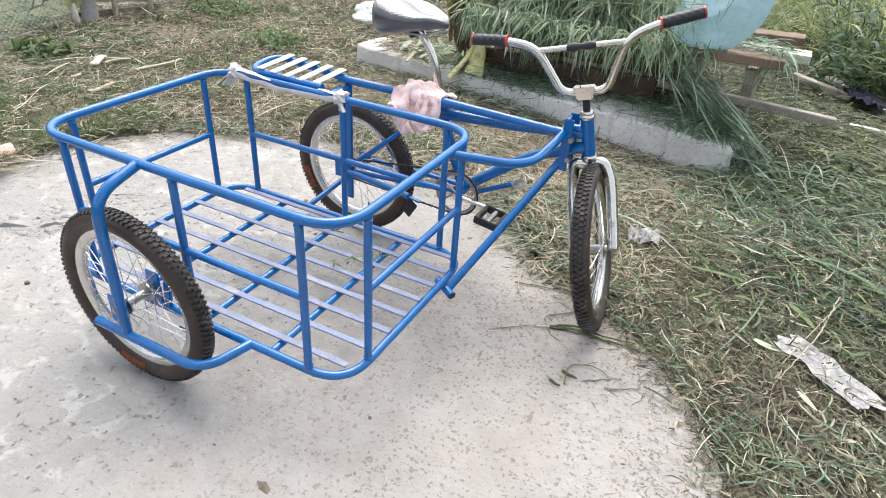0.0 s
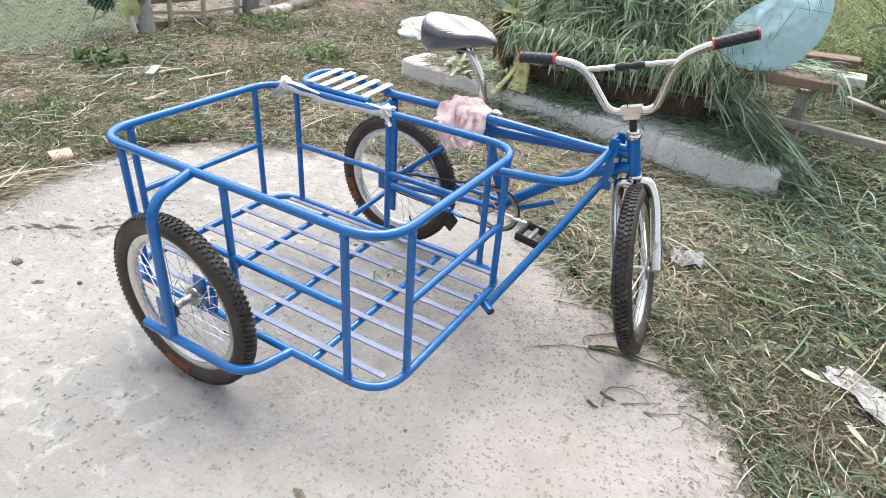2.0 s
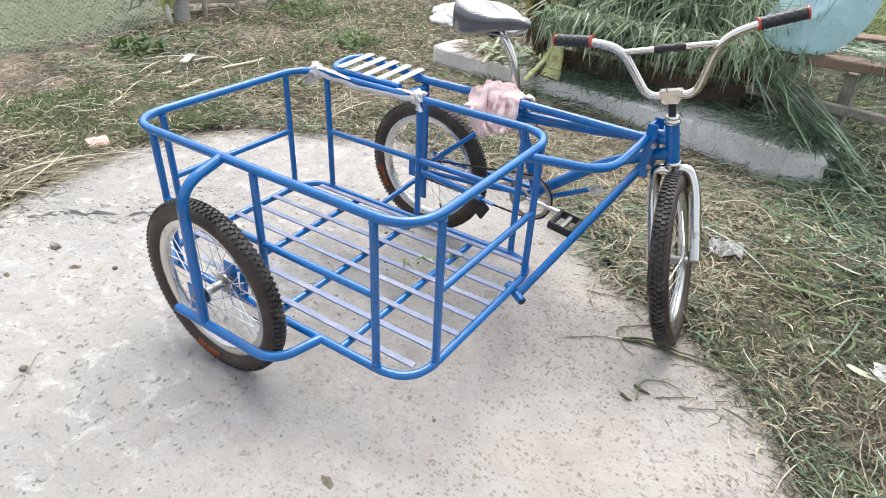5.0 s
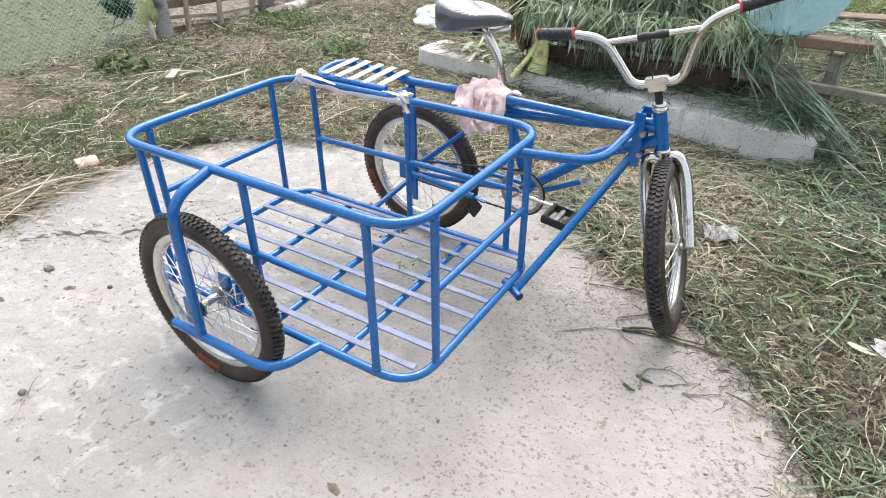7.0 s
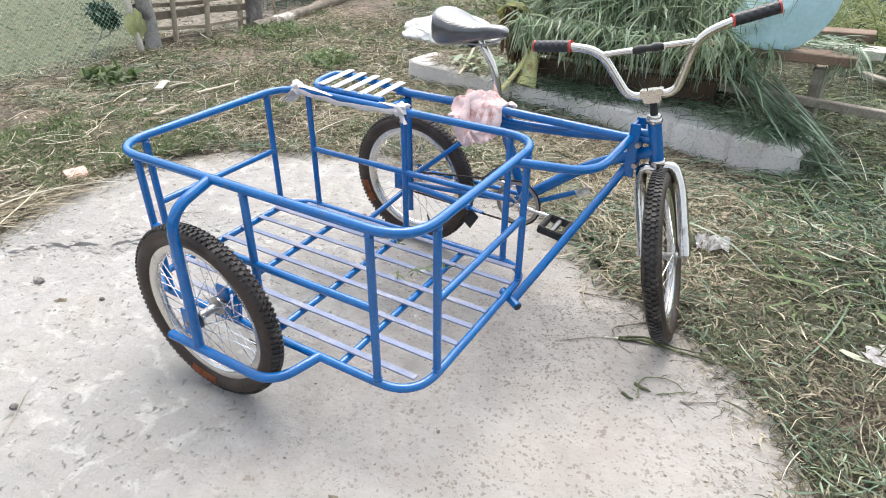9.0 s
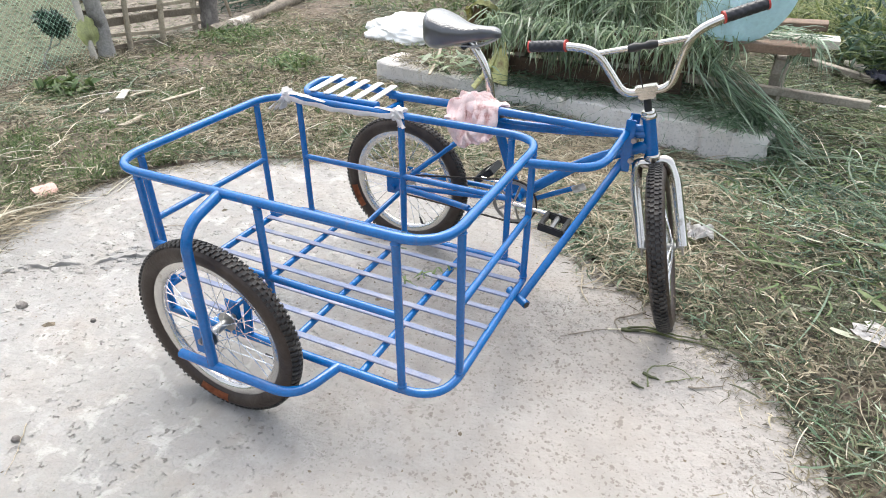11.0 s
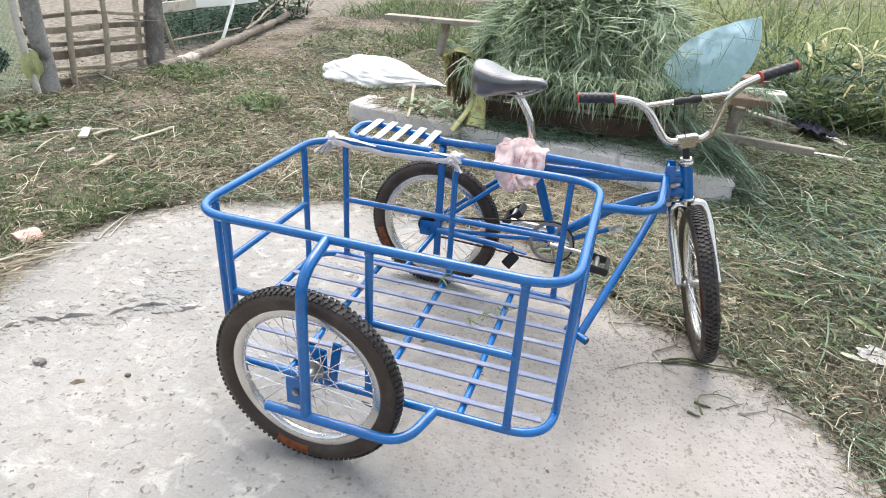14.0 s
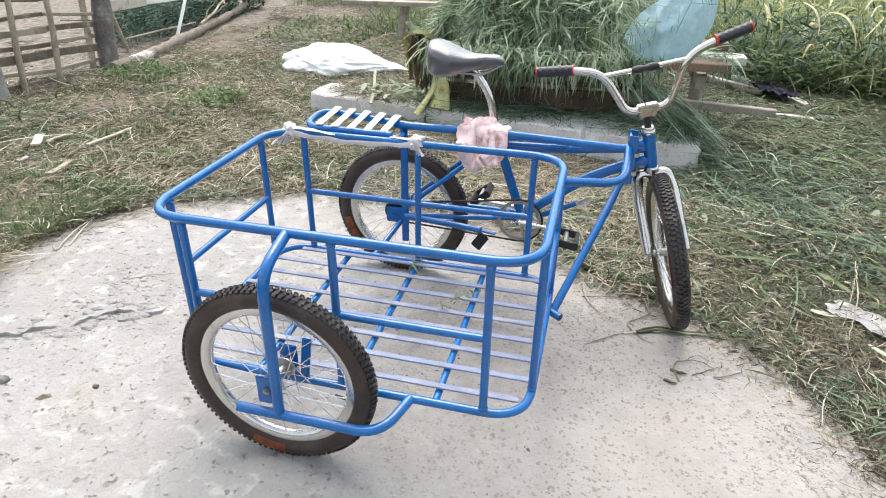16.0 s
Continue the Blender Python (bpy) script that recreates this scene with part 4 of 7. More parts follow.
def build_heap():
    CX, CY, CZ, AX0, AY0, AZ0 = 0.09, 2.36, 0.43, 0.61, 0.60, 0.50
    bm = bmesh.new()
    bmesh.ops.create_icosphere(bm, subdivisions=5, radius=1.0)
    for v in bm.verts:
        p = v.co.copy()
        k = 1 + 0.14 * noise.noise(p * 2.0) + 0.09 * noise.noise(p * 6.0)
        v.co = Vector((CX + p.x * AX0 * k, CY + p.y * AY0 * k, CZ + max(p.z, -0.05) * AZ0 * k))
    mound = link("fodder_heap", bm, HEAPBASE)
    tagged(mound, "tall heap of cut green fodder grass on a timber platform", "fodder heap")

    def tufts(name, count, blades, lo, hi, seed, mat, reach, widths, elev, bend, fan, sides=(0.9, 2.1), wild=0.8):
        """Handfuls of blades thrown on the heap: each handful shares its root and direction."""
        r = np.random.default_rng(seed)
        th, ph = r.uniform(math.pi * sides[0], math.pi * sides[1], count), np.arcsin(r.uniform(lo, hi, count))
        el0, be0, out = r.uniform(*elev, count), r.uniform(*bend, count), r.normal(0, wild, count)
        n = count * blades
        k = np.repeat(np.arange(count), blades)
        nx, ny, nz = np.cos(ph) * np.cos(th), np.cos(ph) * np.sin(th), np.sin(ph)
        lump = 1 + 0.10 * np.sin(th * 9 + 4 * nz) + 0.05 * np.sin(th * 23)
        root = np.stack([CX + nx * AX0 * lump, CY + ny * AY0 * lump, CZ + 0.02 + nz * AZ0 * lump], -1)
        az = (np.arctan2(ny, nx) + out)[k] + r.normal(0, fan, n)
        ln = r.uniform(*reach, n)
        base = root[k] + r.normal(0, 0.022, (n, 3))
        base[:, :2] -= np.stack([np.cos(az), np.sin(az)], -1) * (ln * 0.35)[:, None]
        ob = ribbons(name, base, az, (el0 - 0.9 * (1 - np.clip(nz, 0, 1)))[k] + r.normal(0, 0.22, n), ln, r.uniform(*widths, n), be0[k] + r.normal(0, 0.2, n), mat, segs=5, twist=r.normal(0, 0.35, n))
        ob.parent = mound

    tufts("deep_grass", 460, 10, 0.0, 1.0, 35, FODDER, (0.10, 0.28), (0.006, 0.012), (-1.1, 0.7), (-0.7, 0.2), 0.8, wild=1.6)
    tufts("heaped_grass", 640, 8, 0.02, 1.0, 31, FODDER, (0.16, 0.42), (0.006, 0.014), (-0.7, 0.6), (-1.1, 0.0), 0.40, wild=1.0)
    tufts("loose_stalk", 380, 5, 0.0, 1.0, 34, STRAW, (0.10, 0.34), (0.003, 0.006), (-1.0, 0.8), (-0.7, 0.3), 0.7, wild=1.6)
    tufts("pale_grass", 200, 9, 0.25, 1.0, 36, FODDER, (0.16, 0.40), (0.006, 0.014), (-0.6, 0.6), (-1.1, 0.0), 0.40, (0.95, 1.75), 1.0)
    tufts("back_grass", 320, 10, 0.0, 1.0, 37, FODDER, (0.16, 0.42), (0.006, 0.013), (-0.6, 0.25), (-0.5, 0.1), 0.3, (0.0, 1.0), 0.7)
    tufts("trailing_grass", 46, 7, -0.05, 0.30, 32, FODDER, (0.14, 0.34), (0.005, 0.012), (-1.2, 0.1), (-0.9, -0.1), 0.45, (1.05, 1.75), 0.9)
    r = np.random.default_rng(38)
    n = 1000
    base = np.stack([np.repeat(r.uniform(-0.5, 0.82, n // 10), 10) + r.normal(0, 0.025, n), r.normal(1.615, 0.02, n), r.normal(0.485, 0.022, n)], -1)
    ribbons("fringe_grass", base, r.normal(-1.57, 1.0, n), r.normal(-0.8, 0.5, n), r.uniform(0.06, 0.22, n), r.uniform(0.005, 0.012, n), -r.uniform(0.1, 0.6, n), FODDER, segs=4, twist=r.normal(0, 0.3, n)).parent = mound


build_heap()
# grass that has slid off the heap over the beam and the ground
rngh = np.random.default_rng(90)
nh = 6500
hx = rngh.uniform(-0.62, 1.15, nh)
hy = 1.58 - 0.113 * hx + rngh.normal(0.10, 0.12, nh)
front = 1.543 - 0.113 * hx
hz = np.where((hy > front) & (hx < 1.02), 0.125, ground_height(hx, hy) + 0.01) + rngh.random(nh) ** 2 * 0.05
keeph = rngh.random(nh) < np.clip(0.45 + 0.45 * np.sin(hx * 5.0 + 1.0 + 2 * np.sin(hy * 9)), 0.10, 1)
hx, hy, hz, front = hx[keeph], hy[keeph], hz[keeph], front[keeph]
nh = len(hx)
ribbons("slid_grass", np.stack([hx, hy, hz], -1), rngh.uniform(0, 6.28, nh), rngh.normal(0.1, 0.25, nh), rngh.uniform(0.04, 0.20, nh), rngh.uniform(0.002, 0.006, nh), -rngh.uniform(0.1, 0.9, nh), GREEN, segs=4, floor=np.where((hy > front) & (hx < 1.02), 0.115, ground_height(hx, hy) + 0.004), label="cut green grass slid over the concrete beam", category="grass", twist=rngh.normal(0, 0.5, nh))
nl = 150
along = rngh.random(nl) ** 1.5
lx, ly, lz = 0.66 + 0.34 * along + rngh.normal(0, 0.045, nl), 1.585 - 0.05 * along + rngh.normal(0, 0.03, nl), 0.415 - 0.23 * along + rngh.normal(0, 0.03, nl)
ribbons("hanging_bundle", np.stack([lx, ly, lz], -1), rngh.normal(-0.25, 0.28, nl), rngh.normal(-0.60, 0.16, nl), rngh.uniform(0.18, 0.52, nl), rngh.uniform(0.004, 0.009, nl), -rngh.uniform(-0.1, 0.35, nl), GREEN, segs=7, floor=np.full(nl, -0.05), label="bundle of long green blades hanging off the platform", category="grass", twist=rngh.normal(0, 0.25, nl))
nl = 70
lx, ly = rngh.normal(1.10, 0.035, nl), rngh.normal(1.72, 0.05, nl)
ribbons("end_tuft", np.stack([lx, ly, 0.495 + rngh.normal(0, 0.03, nl)], -1), rngh.uniform(-2.6, -0.4, nl), rngh.normal(-0.4, 0.5, nl), rngh.uniform(0.08, 0.26, nl), rngh.uniform(0.003, 0.007, nl), -rngh.uniform(0.5, 1.6, nl), GREEN, segs=6, label="wilted green grass hanging from the board ends", category="grass", twist=rngh.normal(0, 0.4, nl))
nl = 260
lx, ly = rngh.uniform(0.62, 1.14, nl), rngh.uniform(1.67, 2.0, nl)
ribbons("board_grass", np.stack([lx, ly, np.full(nl, 0.492) + rngh.random(nl) * 0.02], -1), rngh.uniform(0, 6.28, nl), rngh.normal(0.05, 0.2, nl), rngh.uniform(0.06, 0.2, nl), rngh.uniform(0.003, 0.008, nl), -rngh.uniform(0.1, 1.0, nl), GREEN, segs=4, floor=np.where(ly > 1.64, 0.484, -0.05), label="cut grass lying loose on the board ends", category="grass", twist=rngh.normal(0, 0.5, nl))
nb = 900
bx = rngh.uniform(-1.15, -0.35, nb)
by = 1.60 - 0.113 * bx + rngh.random(nb) * 0.26
ribbons("beam_straw", np.stack([bx, by, np.full(nb, 0.136) + rngh.random(nb) * 0.03], -1), rngh.uniform(0, 6.28, nb), rngh.normal(0.05, 0.2, nb), rngh.uniform(0.05, 0.24, nb), rngh.uniform(0.002, 0.006, nb), -rngh.uniform(0.1, 0.6, nb), HAY, segs=3, floor=np.full(nb, 0.134), label="dry straw strewn on the concrete beam", category="straw", twist=rngh.normal(0, 0.4, nb))
nb = 70
bx = rngh.uniform(-0.95, -0.50, nb)
by = 1.62 - 0.113 * bx + rngh.random(nb) * 0.28
ribbons("limp_leaves", np.stack([bx, by, np.full(nb, 0.145) + rngh.random(nb) * 0.05], -1), rngh.normal(-0.9, 0.9, nb), rngh.normal(0.15, 0.3, nb), rngh.uniform(0.08, 0.22, nb), rngh.uniform(0.010, 0.030, nb), -rngh.uniform(0.3, 1.1, nb), FODDER, segs=6, floor=np.full(nb, 0.137), label="limp grey-green leaves lying on the concrete beam", category="leaves", twist=rngh.normal(0, 0.4, nb))
ns = 320
hx, hy = rngh.uniform(0.95, 1.6, ns), rngh.uniform(0.7, 1.6, ns)
ribbons("fodder_spill", np.stack([hx, hy, ground_height(hx, hy) + 0.02 + rngh.random(ns) * 0.05 * np.clip(hy - 1.0, 0, 1)], -1), rngh.uniform(0, 6.28, ns), rngh.normal(0.08, 0.15, ns), rngh.uniform(0.10, 0.38, ns), rngh.uniform(0.003, 0.007, ns), -rngh.uniform(0.2, 1.0, ns), GREEN, segs=5, floor=ground_height(hx, hy) + 0.003, label="long green stalks spilled beside the platform", category="grass", twist=rngh.normal(0, 0.4, ns))


def build_sheet():
    """A stiff plastic sheet leaning on the end of the heap: a straight folded upper edge and a bellied lower one."""
    bm = bmesh.new()
    nu, nv = 54, 30
    foot, tip, c1, c2 = Vector((0.655, 0.445)), Vector((0.988, 0.886)), Vector((0.84, 0.385)), Vector((1.115, 0.60))
    head, t1, t2 = Vector((0.588, 0.585)), Vector((0.64, 0.77)), Vector((0.80, 0.83))
    grid = []
    for i in range(nu + 1):
        row = []
        u = i / nu
        ws = ((1 - u) ** 3, 3 * u * (1 - u) ** 2, 3 * u * u * (1 - u), u ** 3)
        low = foot * ws[0] + c1 * ws[1] + c2 * ws[2] + tip * ws[3]
        top = head * ws[0] + t1 * ws[1] + t2 * ws[2] + tip * ws[3]
        for j in range(nv + 1):
            v = j / nv
            p = low.lerp(top, v)
            q = Vector((p.x * 4, p.y * 4, 1.0))
            y = 1.63 - 0.05 * u * v - 0.045 * math.sin(math.pi * u) * math.sin(math.pi * v)
            # the crease that runs from the lower corner up to the tip
            y += 0.030 * abs(v - 0.66 + 0.22 * u) ** 0.7 + 0.014 * noise.noise(q * 1.6) + 0.048 * abs(noise.noise(q * 1.9)) * (0.3 + v) - 0.022 * max(0.0, 1 - abs(u - 0.20 - 0.25 * v) * 16) + 0.012 * abs(noise.noise(q * 5))
            row.append(bm.verts.new((p.x, y, p.y)))
        grid.append(row)
    for i in range(nu):
        for j in range(nv):
            bm.faces.new((grid[i][j], grid[i + 1][j], grid[i + 1][j + 1], grid[i][j + 1]))
    bmesh.ops.remove_doubles(bm, verts=bm.verts, dist=0.0004)
    bmesh.ops.solidify(bm, geom=list(bm.faces), thickness=0.003)
    tagged(link("plastic_sheet", bm, SHEET), "pale blue plastic sheet draped against the fodder heap", "plastic sheet")
    r = np.random.default_rng(92)
    n = 90
    u, v = r.random(n) ** 2.2, r.random(n)
    base = np.stack([0.60 + 0.36 * u, np.full(n, 1.555) - 0.02 * u, 0.56 + 0.32 * u + 0.14 * (v - 0.5)], -1)
    ribbons("clinging_grass", base, r.uniform(-0.6, 3.7, n), r.normal(-0.7, 0.6, n), r.uniform(0.05, 0.20, n), r.uniform(0.002, 0.005, n), r.normal(-0.3, 0.4, n), GREEN, segs=4, label="loose green blades clinging to the plastic sheet", category="grass", twist=r.normal(0, 0.3, n))
    n = 150
    base = np.stack([r.uniform(0.42, 0.60, n), r.uniform(1.50, 1.64, n), r.uniform(0.48, 0.90, n)], -1)
    ribbons("overhanging_grass", base, r.normal(-0.6, 0.7, n), r.normal(-0.5, 0.6, n), r.uniform(0.10, 0.26, n), r.uniform(0.003, 0.008, n), -r.uniform(0.1, 0.7, n), FODDER, segs=5, label="cut green blades drooping over the sheet's edge", category="grass", twist=r.normal(0, 0.4, n))


build_sheet()


def build_stem():
    e = thing("banana_stem", "split yellow-green banana stem leaning on the concrete beam", "plant stem")
    for k, (a, b, w) in enumerate((((-0.54, 1.56, 0.10), (-0.43, 1.74, 0.33), 0.030), ((-0.43, 1.60, 0.13), (-0.42, 1.74, 0.33), 0.068))):
        A, B = Vector(a), Vector(b)
        pts = [A.lerp(B, t / 8) + Vector((0.02 * math.sin(t * 0.5 + k), 0, 0.015 * math.sin(t * 0.4))) for t in range(9)]
        tube("sheath", pts, [w * (1 - 0.06 * t) * (1 + 0.1 * math.sin(t * 1.9 + k)) for t in range(9)], STEM, e, sides=11, flat=0.4)
    rb = random.Random(17)
    for k in range(22):
        bm = bmesh.new()
        g = []
        yellow = k < 6
        A = Vector((-0.655 + 0.014 * k if yellow else -0.60 + 0.0095 * (k - 6), 1.74 + rb.uniform(-0.03, 0.03), 0.50 + rb.uniform(-0.05, 0.03)))
        reach, wide, lean = rb.uniform(0.12, 0.20) if yellow else rb.uniform(0.20, 0.32), rb.uniform(0.035, 0.065) if yellow else rb.uniform(0.016, 0.036), rb.uniform(-0.02, 0.07)
        for i in range(11):
            row = []
            for j in range(5):
                t, s = i / 10, j / 4 - 0.5
                q = Vector((k * 3.0, t * 4, s * 4))
                w = wide * math.sin(math.pi * (0.16 + 0.78 * t))
                row.append(bm.verts.new(A + Vector((s * w + lean * t + 0.022 * noise.noise(q), -0.03 * t - 0.03 * abs(s) + 0.03 * noise.noise(q + Vector((1, 2, 3))), -reach * t ** 1.1 + 0.012 * noise.noise(q * 1.5)))))
            g.append(row)
        for i in range(10):
            for j in range(4):
                bm.faces.new((g[i][j], g[i + 1][j], g[i + 1][j + 1], g[i][j + 1]))
        bmesh.ops.solidify(bm, geom=list(bm.faces), thickness=0.003)
        part("leaf_strip", bm, (STEM, WILT)[k % 2] if yellow else (DRYLEAF, BROWNWOOD, DRYLEAF, WILT)[k % 4], e)
    for k in range(4):
        bm = bmesh.new()
        g = []
        for i in range(9):
            row = []
            for j in range(5):
                t, s = i / 8, j / 4 - 0.5
                q = Vector((k * 5.0, t * 3, s * 3))
                w = 0.075 * math.sin(math.pi * (0.12 + 0.80 * t))
                row.append(bm.verts.new((-0.66 + 0.21 * t + 0.02 * noise.noise(q), 1.71 + 0.03 * k + s * w, 0.505 + 0.02 * k + 0.05 * math.sin(3 * t + k) - 0.35 * abs(s) * w + 0.03 * noise.noise(q * 1.4))))
            g.append(row)
        for i in range(8):
            for j in range(4):
                bm.faces.new((g[i][j], g[i + 1][j], g[i + 1][j + 1], g[i][j + 1]))
        bmesh.ops.solidify(bm, geom=list(bm.faces), thickness=0.003)
        part("top_leaf", bm, GREEN if k % 2 else WILT, e, "grey-green limp leaf")


build_stem()


# ---- sack, fence, log and far things ----
def lumpy(name, centre, size, mat, label, category, sub=5, rough=0.12, freq=2.2, floor=0.0, seed=0, parent=None, neck=0.0):
    bm = bmesh.new()
    bmesh.ops.create_icosphere(bm, subdivisions=sub, radius=1.0)
    for v in bm.verts:
        p = v.co.copy()
        o = Vector((seed, seed * 2, seed * 3))
        k = 1 + rough * noise.noise(p * freq + o) + rough * 0.6 * noise.noise(p * freq * 3 + o) + rough * 0.35 * abs(noise.noise(p * freq * 6 + o))
        t = max(0.0, (p.x - 0.25) / 0.75)
        thin = 1 - neck * t * t * (3 - 2 * t)
        v.co = Vector((p.x * size[0] + neck * 0.28 * t ** 2, p.y * size[1] * thin, p.z * size[2] * thin)) * k + Vector(centre)
        if v.co.z < floor:
            v.co.z = floor
    ob = link(name, bm, mat, parent)
    if label:
        tagged(ob, label, category)
    return ob


lumpy("white_sack", (-1.60, 2.86, 0.05), (0.43, 0.32, 0.15), SACK, "full white woven sack lying on the grass", "sack", rough=0.12, floor=0.0, seed=3, neck=0.6)


def rough_pole(bm, a, b, r0, r1, seed=0, sides=10, n=14, wob=0.02):
    A, B = Vector(a), Vector(b)
    pts, rad = [], []
    for i in range(n + 1):
        t = i / n
        q = Vector((seed * 3.1, t * 3, 0))
        pts.append(A.lerp(B, t) + Vector((noise.noise(q), noise.noise(q + Vector((0, 0, 5))), 0.5 * noise.noise(q + Vector((4, 0, 0))))) * wob)
        rad.append((r0 * (1 - t) + r1 * t) * (1 + 0.12 * noise.noise(Vector((seed, t * 9, 2)))))
    return sweep(bm, pts, rad, sides=sides)


def build_fence():
    e = thing("bamboo_fence", "weathered bamboo and split-wood fence with thick posts", "fence")
    part("post", rough_pole(bmesh.new(), (-3.36, 1.34, -0.1), (-3.39, 1.36, 1.15), 0.062, 0.055, 1), POSTGREY, e, "thick pale grey post")
    part("post", rough_pole(bmesh.new(), (-3.34, 1.22, -0.1), (-3.42, 1.225, 1.15), 0.024, 0.022, 2, wob=0.01), PALEWOOD, e)
    part("post", rough_pole(bmesh.new(), (-3.40, 2.42, -0.1), (-3.44, 2.60, 1.1), 0.078, 0.070, 3, wob=0.012), DARKPOST, e, "thick dark weathered post")
    part("post", rough_pole(bmesh.new(), (-3.46, 2.30, -0.1), (-3.47, 2.42, 1.1), 0.026, 0.022, 4, wob=0.012), BAMBOO, e)
    for k, y in enumerate((1.57, 1.88)):
        part("upright", rough_pole(bmesh.new(), (-3.38, y, -0.05), (-3.41, y + 0.14, 1.0), 0.022, 0.018, 5 + k, wob=0.014), BAMBOO, e)
    for k, (z, h) in enumerate(((0.015, 0.018), (0.095, 0.016), (0.200, 0.034), (0.275, 0.018), (0.370, 0.026), (0.462, 0.016), (0.585, 0.022), (0.70, 0.02), (0.82, 0.026))):
        w = 0.012 * math.sin(k * 2.3)
        plank("rail", (-3.425, 1.27, z + 0.045 + w), (-3.435, 1.93, z - 0.004 - w), 0.018, h * 1.75, RAILWOOD if k % 3 != 1 else BAMBOO, e, seed=k)
        plank("rail", (-3.440, 1.80, z + 0.008 - w), (-3.448, 2.46, z - 0.042 + w), 0.018, h * 1.6, RAILWOOD if k % 2 == 0 else BAMBOO, e, seed=k + 3)
    tube("wire", [(-3.40, 2.05, 0.415), (-3.355, 2.36, 0.372), (-3.35, 2.56, 0.345)], 0.004, DARKPOST, e, sides=5)
    return e


build_fence()


def build_gate():
    e = thing("net_gate", "leaning pole frame with white boards and green netting", "gate")
    part("pole", rough_pole(bmesh.new(), (-3.56, 2.87, -0.02), (-3.60, 2.66, 0.9), 0.016, 0.014, 41, wob=0.008), BAMBOO, e)
    part("pole", rough_pole(bmesh.new(), (-3.58, 3.56, -0.02), (-3.60, 3.97, 0.50), 0.017, 0.016, 42, wob=0.006), WHITEBOARD, e, "whitish peeled pole")
    part("pole", rough_pole(bmesh.new(), (-3.58, 2.88, 0.132), (-3.61, 3.97, 0.103), 0.008, 0.008, 43, wob=0.008), BAMBOO, e)
    plank("board", (-3.61, 2.72, 0.400), (-3.62, 3.29, 0.405), 0.02, 0.090, PALEWOOD, e, "beige weathered board", seed=2)
    plank("board", (-3.625, 3.27, 0.425), (-3.63, 4.35, 0.395), 0.02, 0.130, WHITEBOARD, e, "white painted board", seed=3)
    bm = bmesh.new()
    nx, nz = 30, 14
    for i in range(nx + 1):
        y = 2.80 + 1.5 * i / nx
        sweep(bm, [(-3.66 - 0.05 * math.sin(i), y, 0.03), (-3.69 - 0.04 * math.sin(i * 1.3), y + 0.05, 0.40)], 0.002, sides=4)
    for j in range(nz + 1):
        z = 0.04 + 0.36 * j / nz
        sweep(bm, [(-3.66 - 0.04 * math.sin(i * 1.1 + j), 2.80 + 1.5 * i / 12, z + 0.01 * math.sin(i * 2 + j)) for i in range(13)], 0.002, sides=4)
    part("netting", bm, NET, e, "green garden netting")


build_gate()


def build_log():
    """A crooked log, its bark gone at the near end."""
    e = thing("fallen_log", "long fallen log with bark peeled off one end, on the ground", "log")
    line = rounded([(-3.20, 2.22, 0.040), (-3.25, 2.60, 0.045), (-3.28, 3.05, 0.05), (-3.36, 3.40, 0.06), (-3.50, 3.87, 0.06), (-3.69, 4.71, 0.07), (-3.95, 5.85, 0.09), (-4.2, 6.6, 0.10)], 0.3, steps=4)
    pts = []
    for p, q in zip(line, line[1:]):
        m = max(1, int((q - p).length / 0.06))
        pts += [p.lerp(q, k / m) for k in range(m)]
    pts = [p + Vector((0.03 * noise.noise(p * 2.3), 0, 0.010 * noise.noise(p * 3.1))) for p in pts]
    rad = [(0.046 - 0.014 * k / len(pts)) * (1 + 0.28 * noise.noise(p * 5) + 0.20 * noise.noise(p * 13)) for k, p in enumerate(pts)]
    part("trunk", sweep(bmesh.new(), pts, rad, sides=12), BARK, e)
    near = [k for k, p in enumerate(pts) if 2.40 < p.y < 2.86]
    bm = sweep(bmesh.new(), [pts[k] for k in near], [rad[k] * (1.05 if 0 < i < len(near) - 1 else 0.9) for i, k in enumerate(near)], sides=14)
    for v in bm.verts:
        v.co += Vector((0, 0, 1)) * 0.006 * noise.noise(v.co * 30)
    part("bare_wood", bm, BAREWOOD, e, "pale bare wood with torn bark")
    knot = Vector((-3.52, 3.92, 0.10))
    for k, (end, r) in enumerate((((-4.02, 5.75, 0.34), 0.014), ((-3.86, 5.1, 0.19), 0.011), ((-3.62, 4.35, 0.26), 0.008))):
        part("broken_limb", rough_pole(bmesh.new(), knot, end, r, r * 0.5, 60 + k, n=18, wob=0.05), BARK if k else BAMBOO, e)


build_log()

bench = thing("plank_bench", "weathered grey plank nailed on a short post", "bench")
plank("plank", (-2.05, 4.20, 0.342), (-0.95, 4.19, 0.378), 0.14, 0.04, WOOD, bench, seed=2)
plank("leg", (-1.50, 4.22, -0.03), (-1.42, 4.20, 0.343), 0.07, 0.07, WOOD, bench, seed=4)
plank("leg", (-1.02, 4.19, -0.03), (-1.02, 4.19, 0.357), 0.09, 0.09, WOOD, bench, seed=6)


# ---- the cargo tricycle ----
# x is ahead along the bicycle, the box hangs on its right (-y)
X0, X1, Y0, Y1 = -0.462, 0.430, -0.865, -0.250
ZB, ZM, ZT, RT, RP = 0.182, 0.388, 0.580, 0.0112, 0.0095
WHEEL_R = 0.238


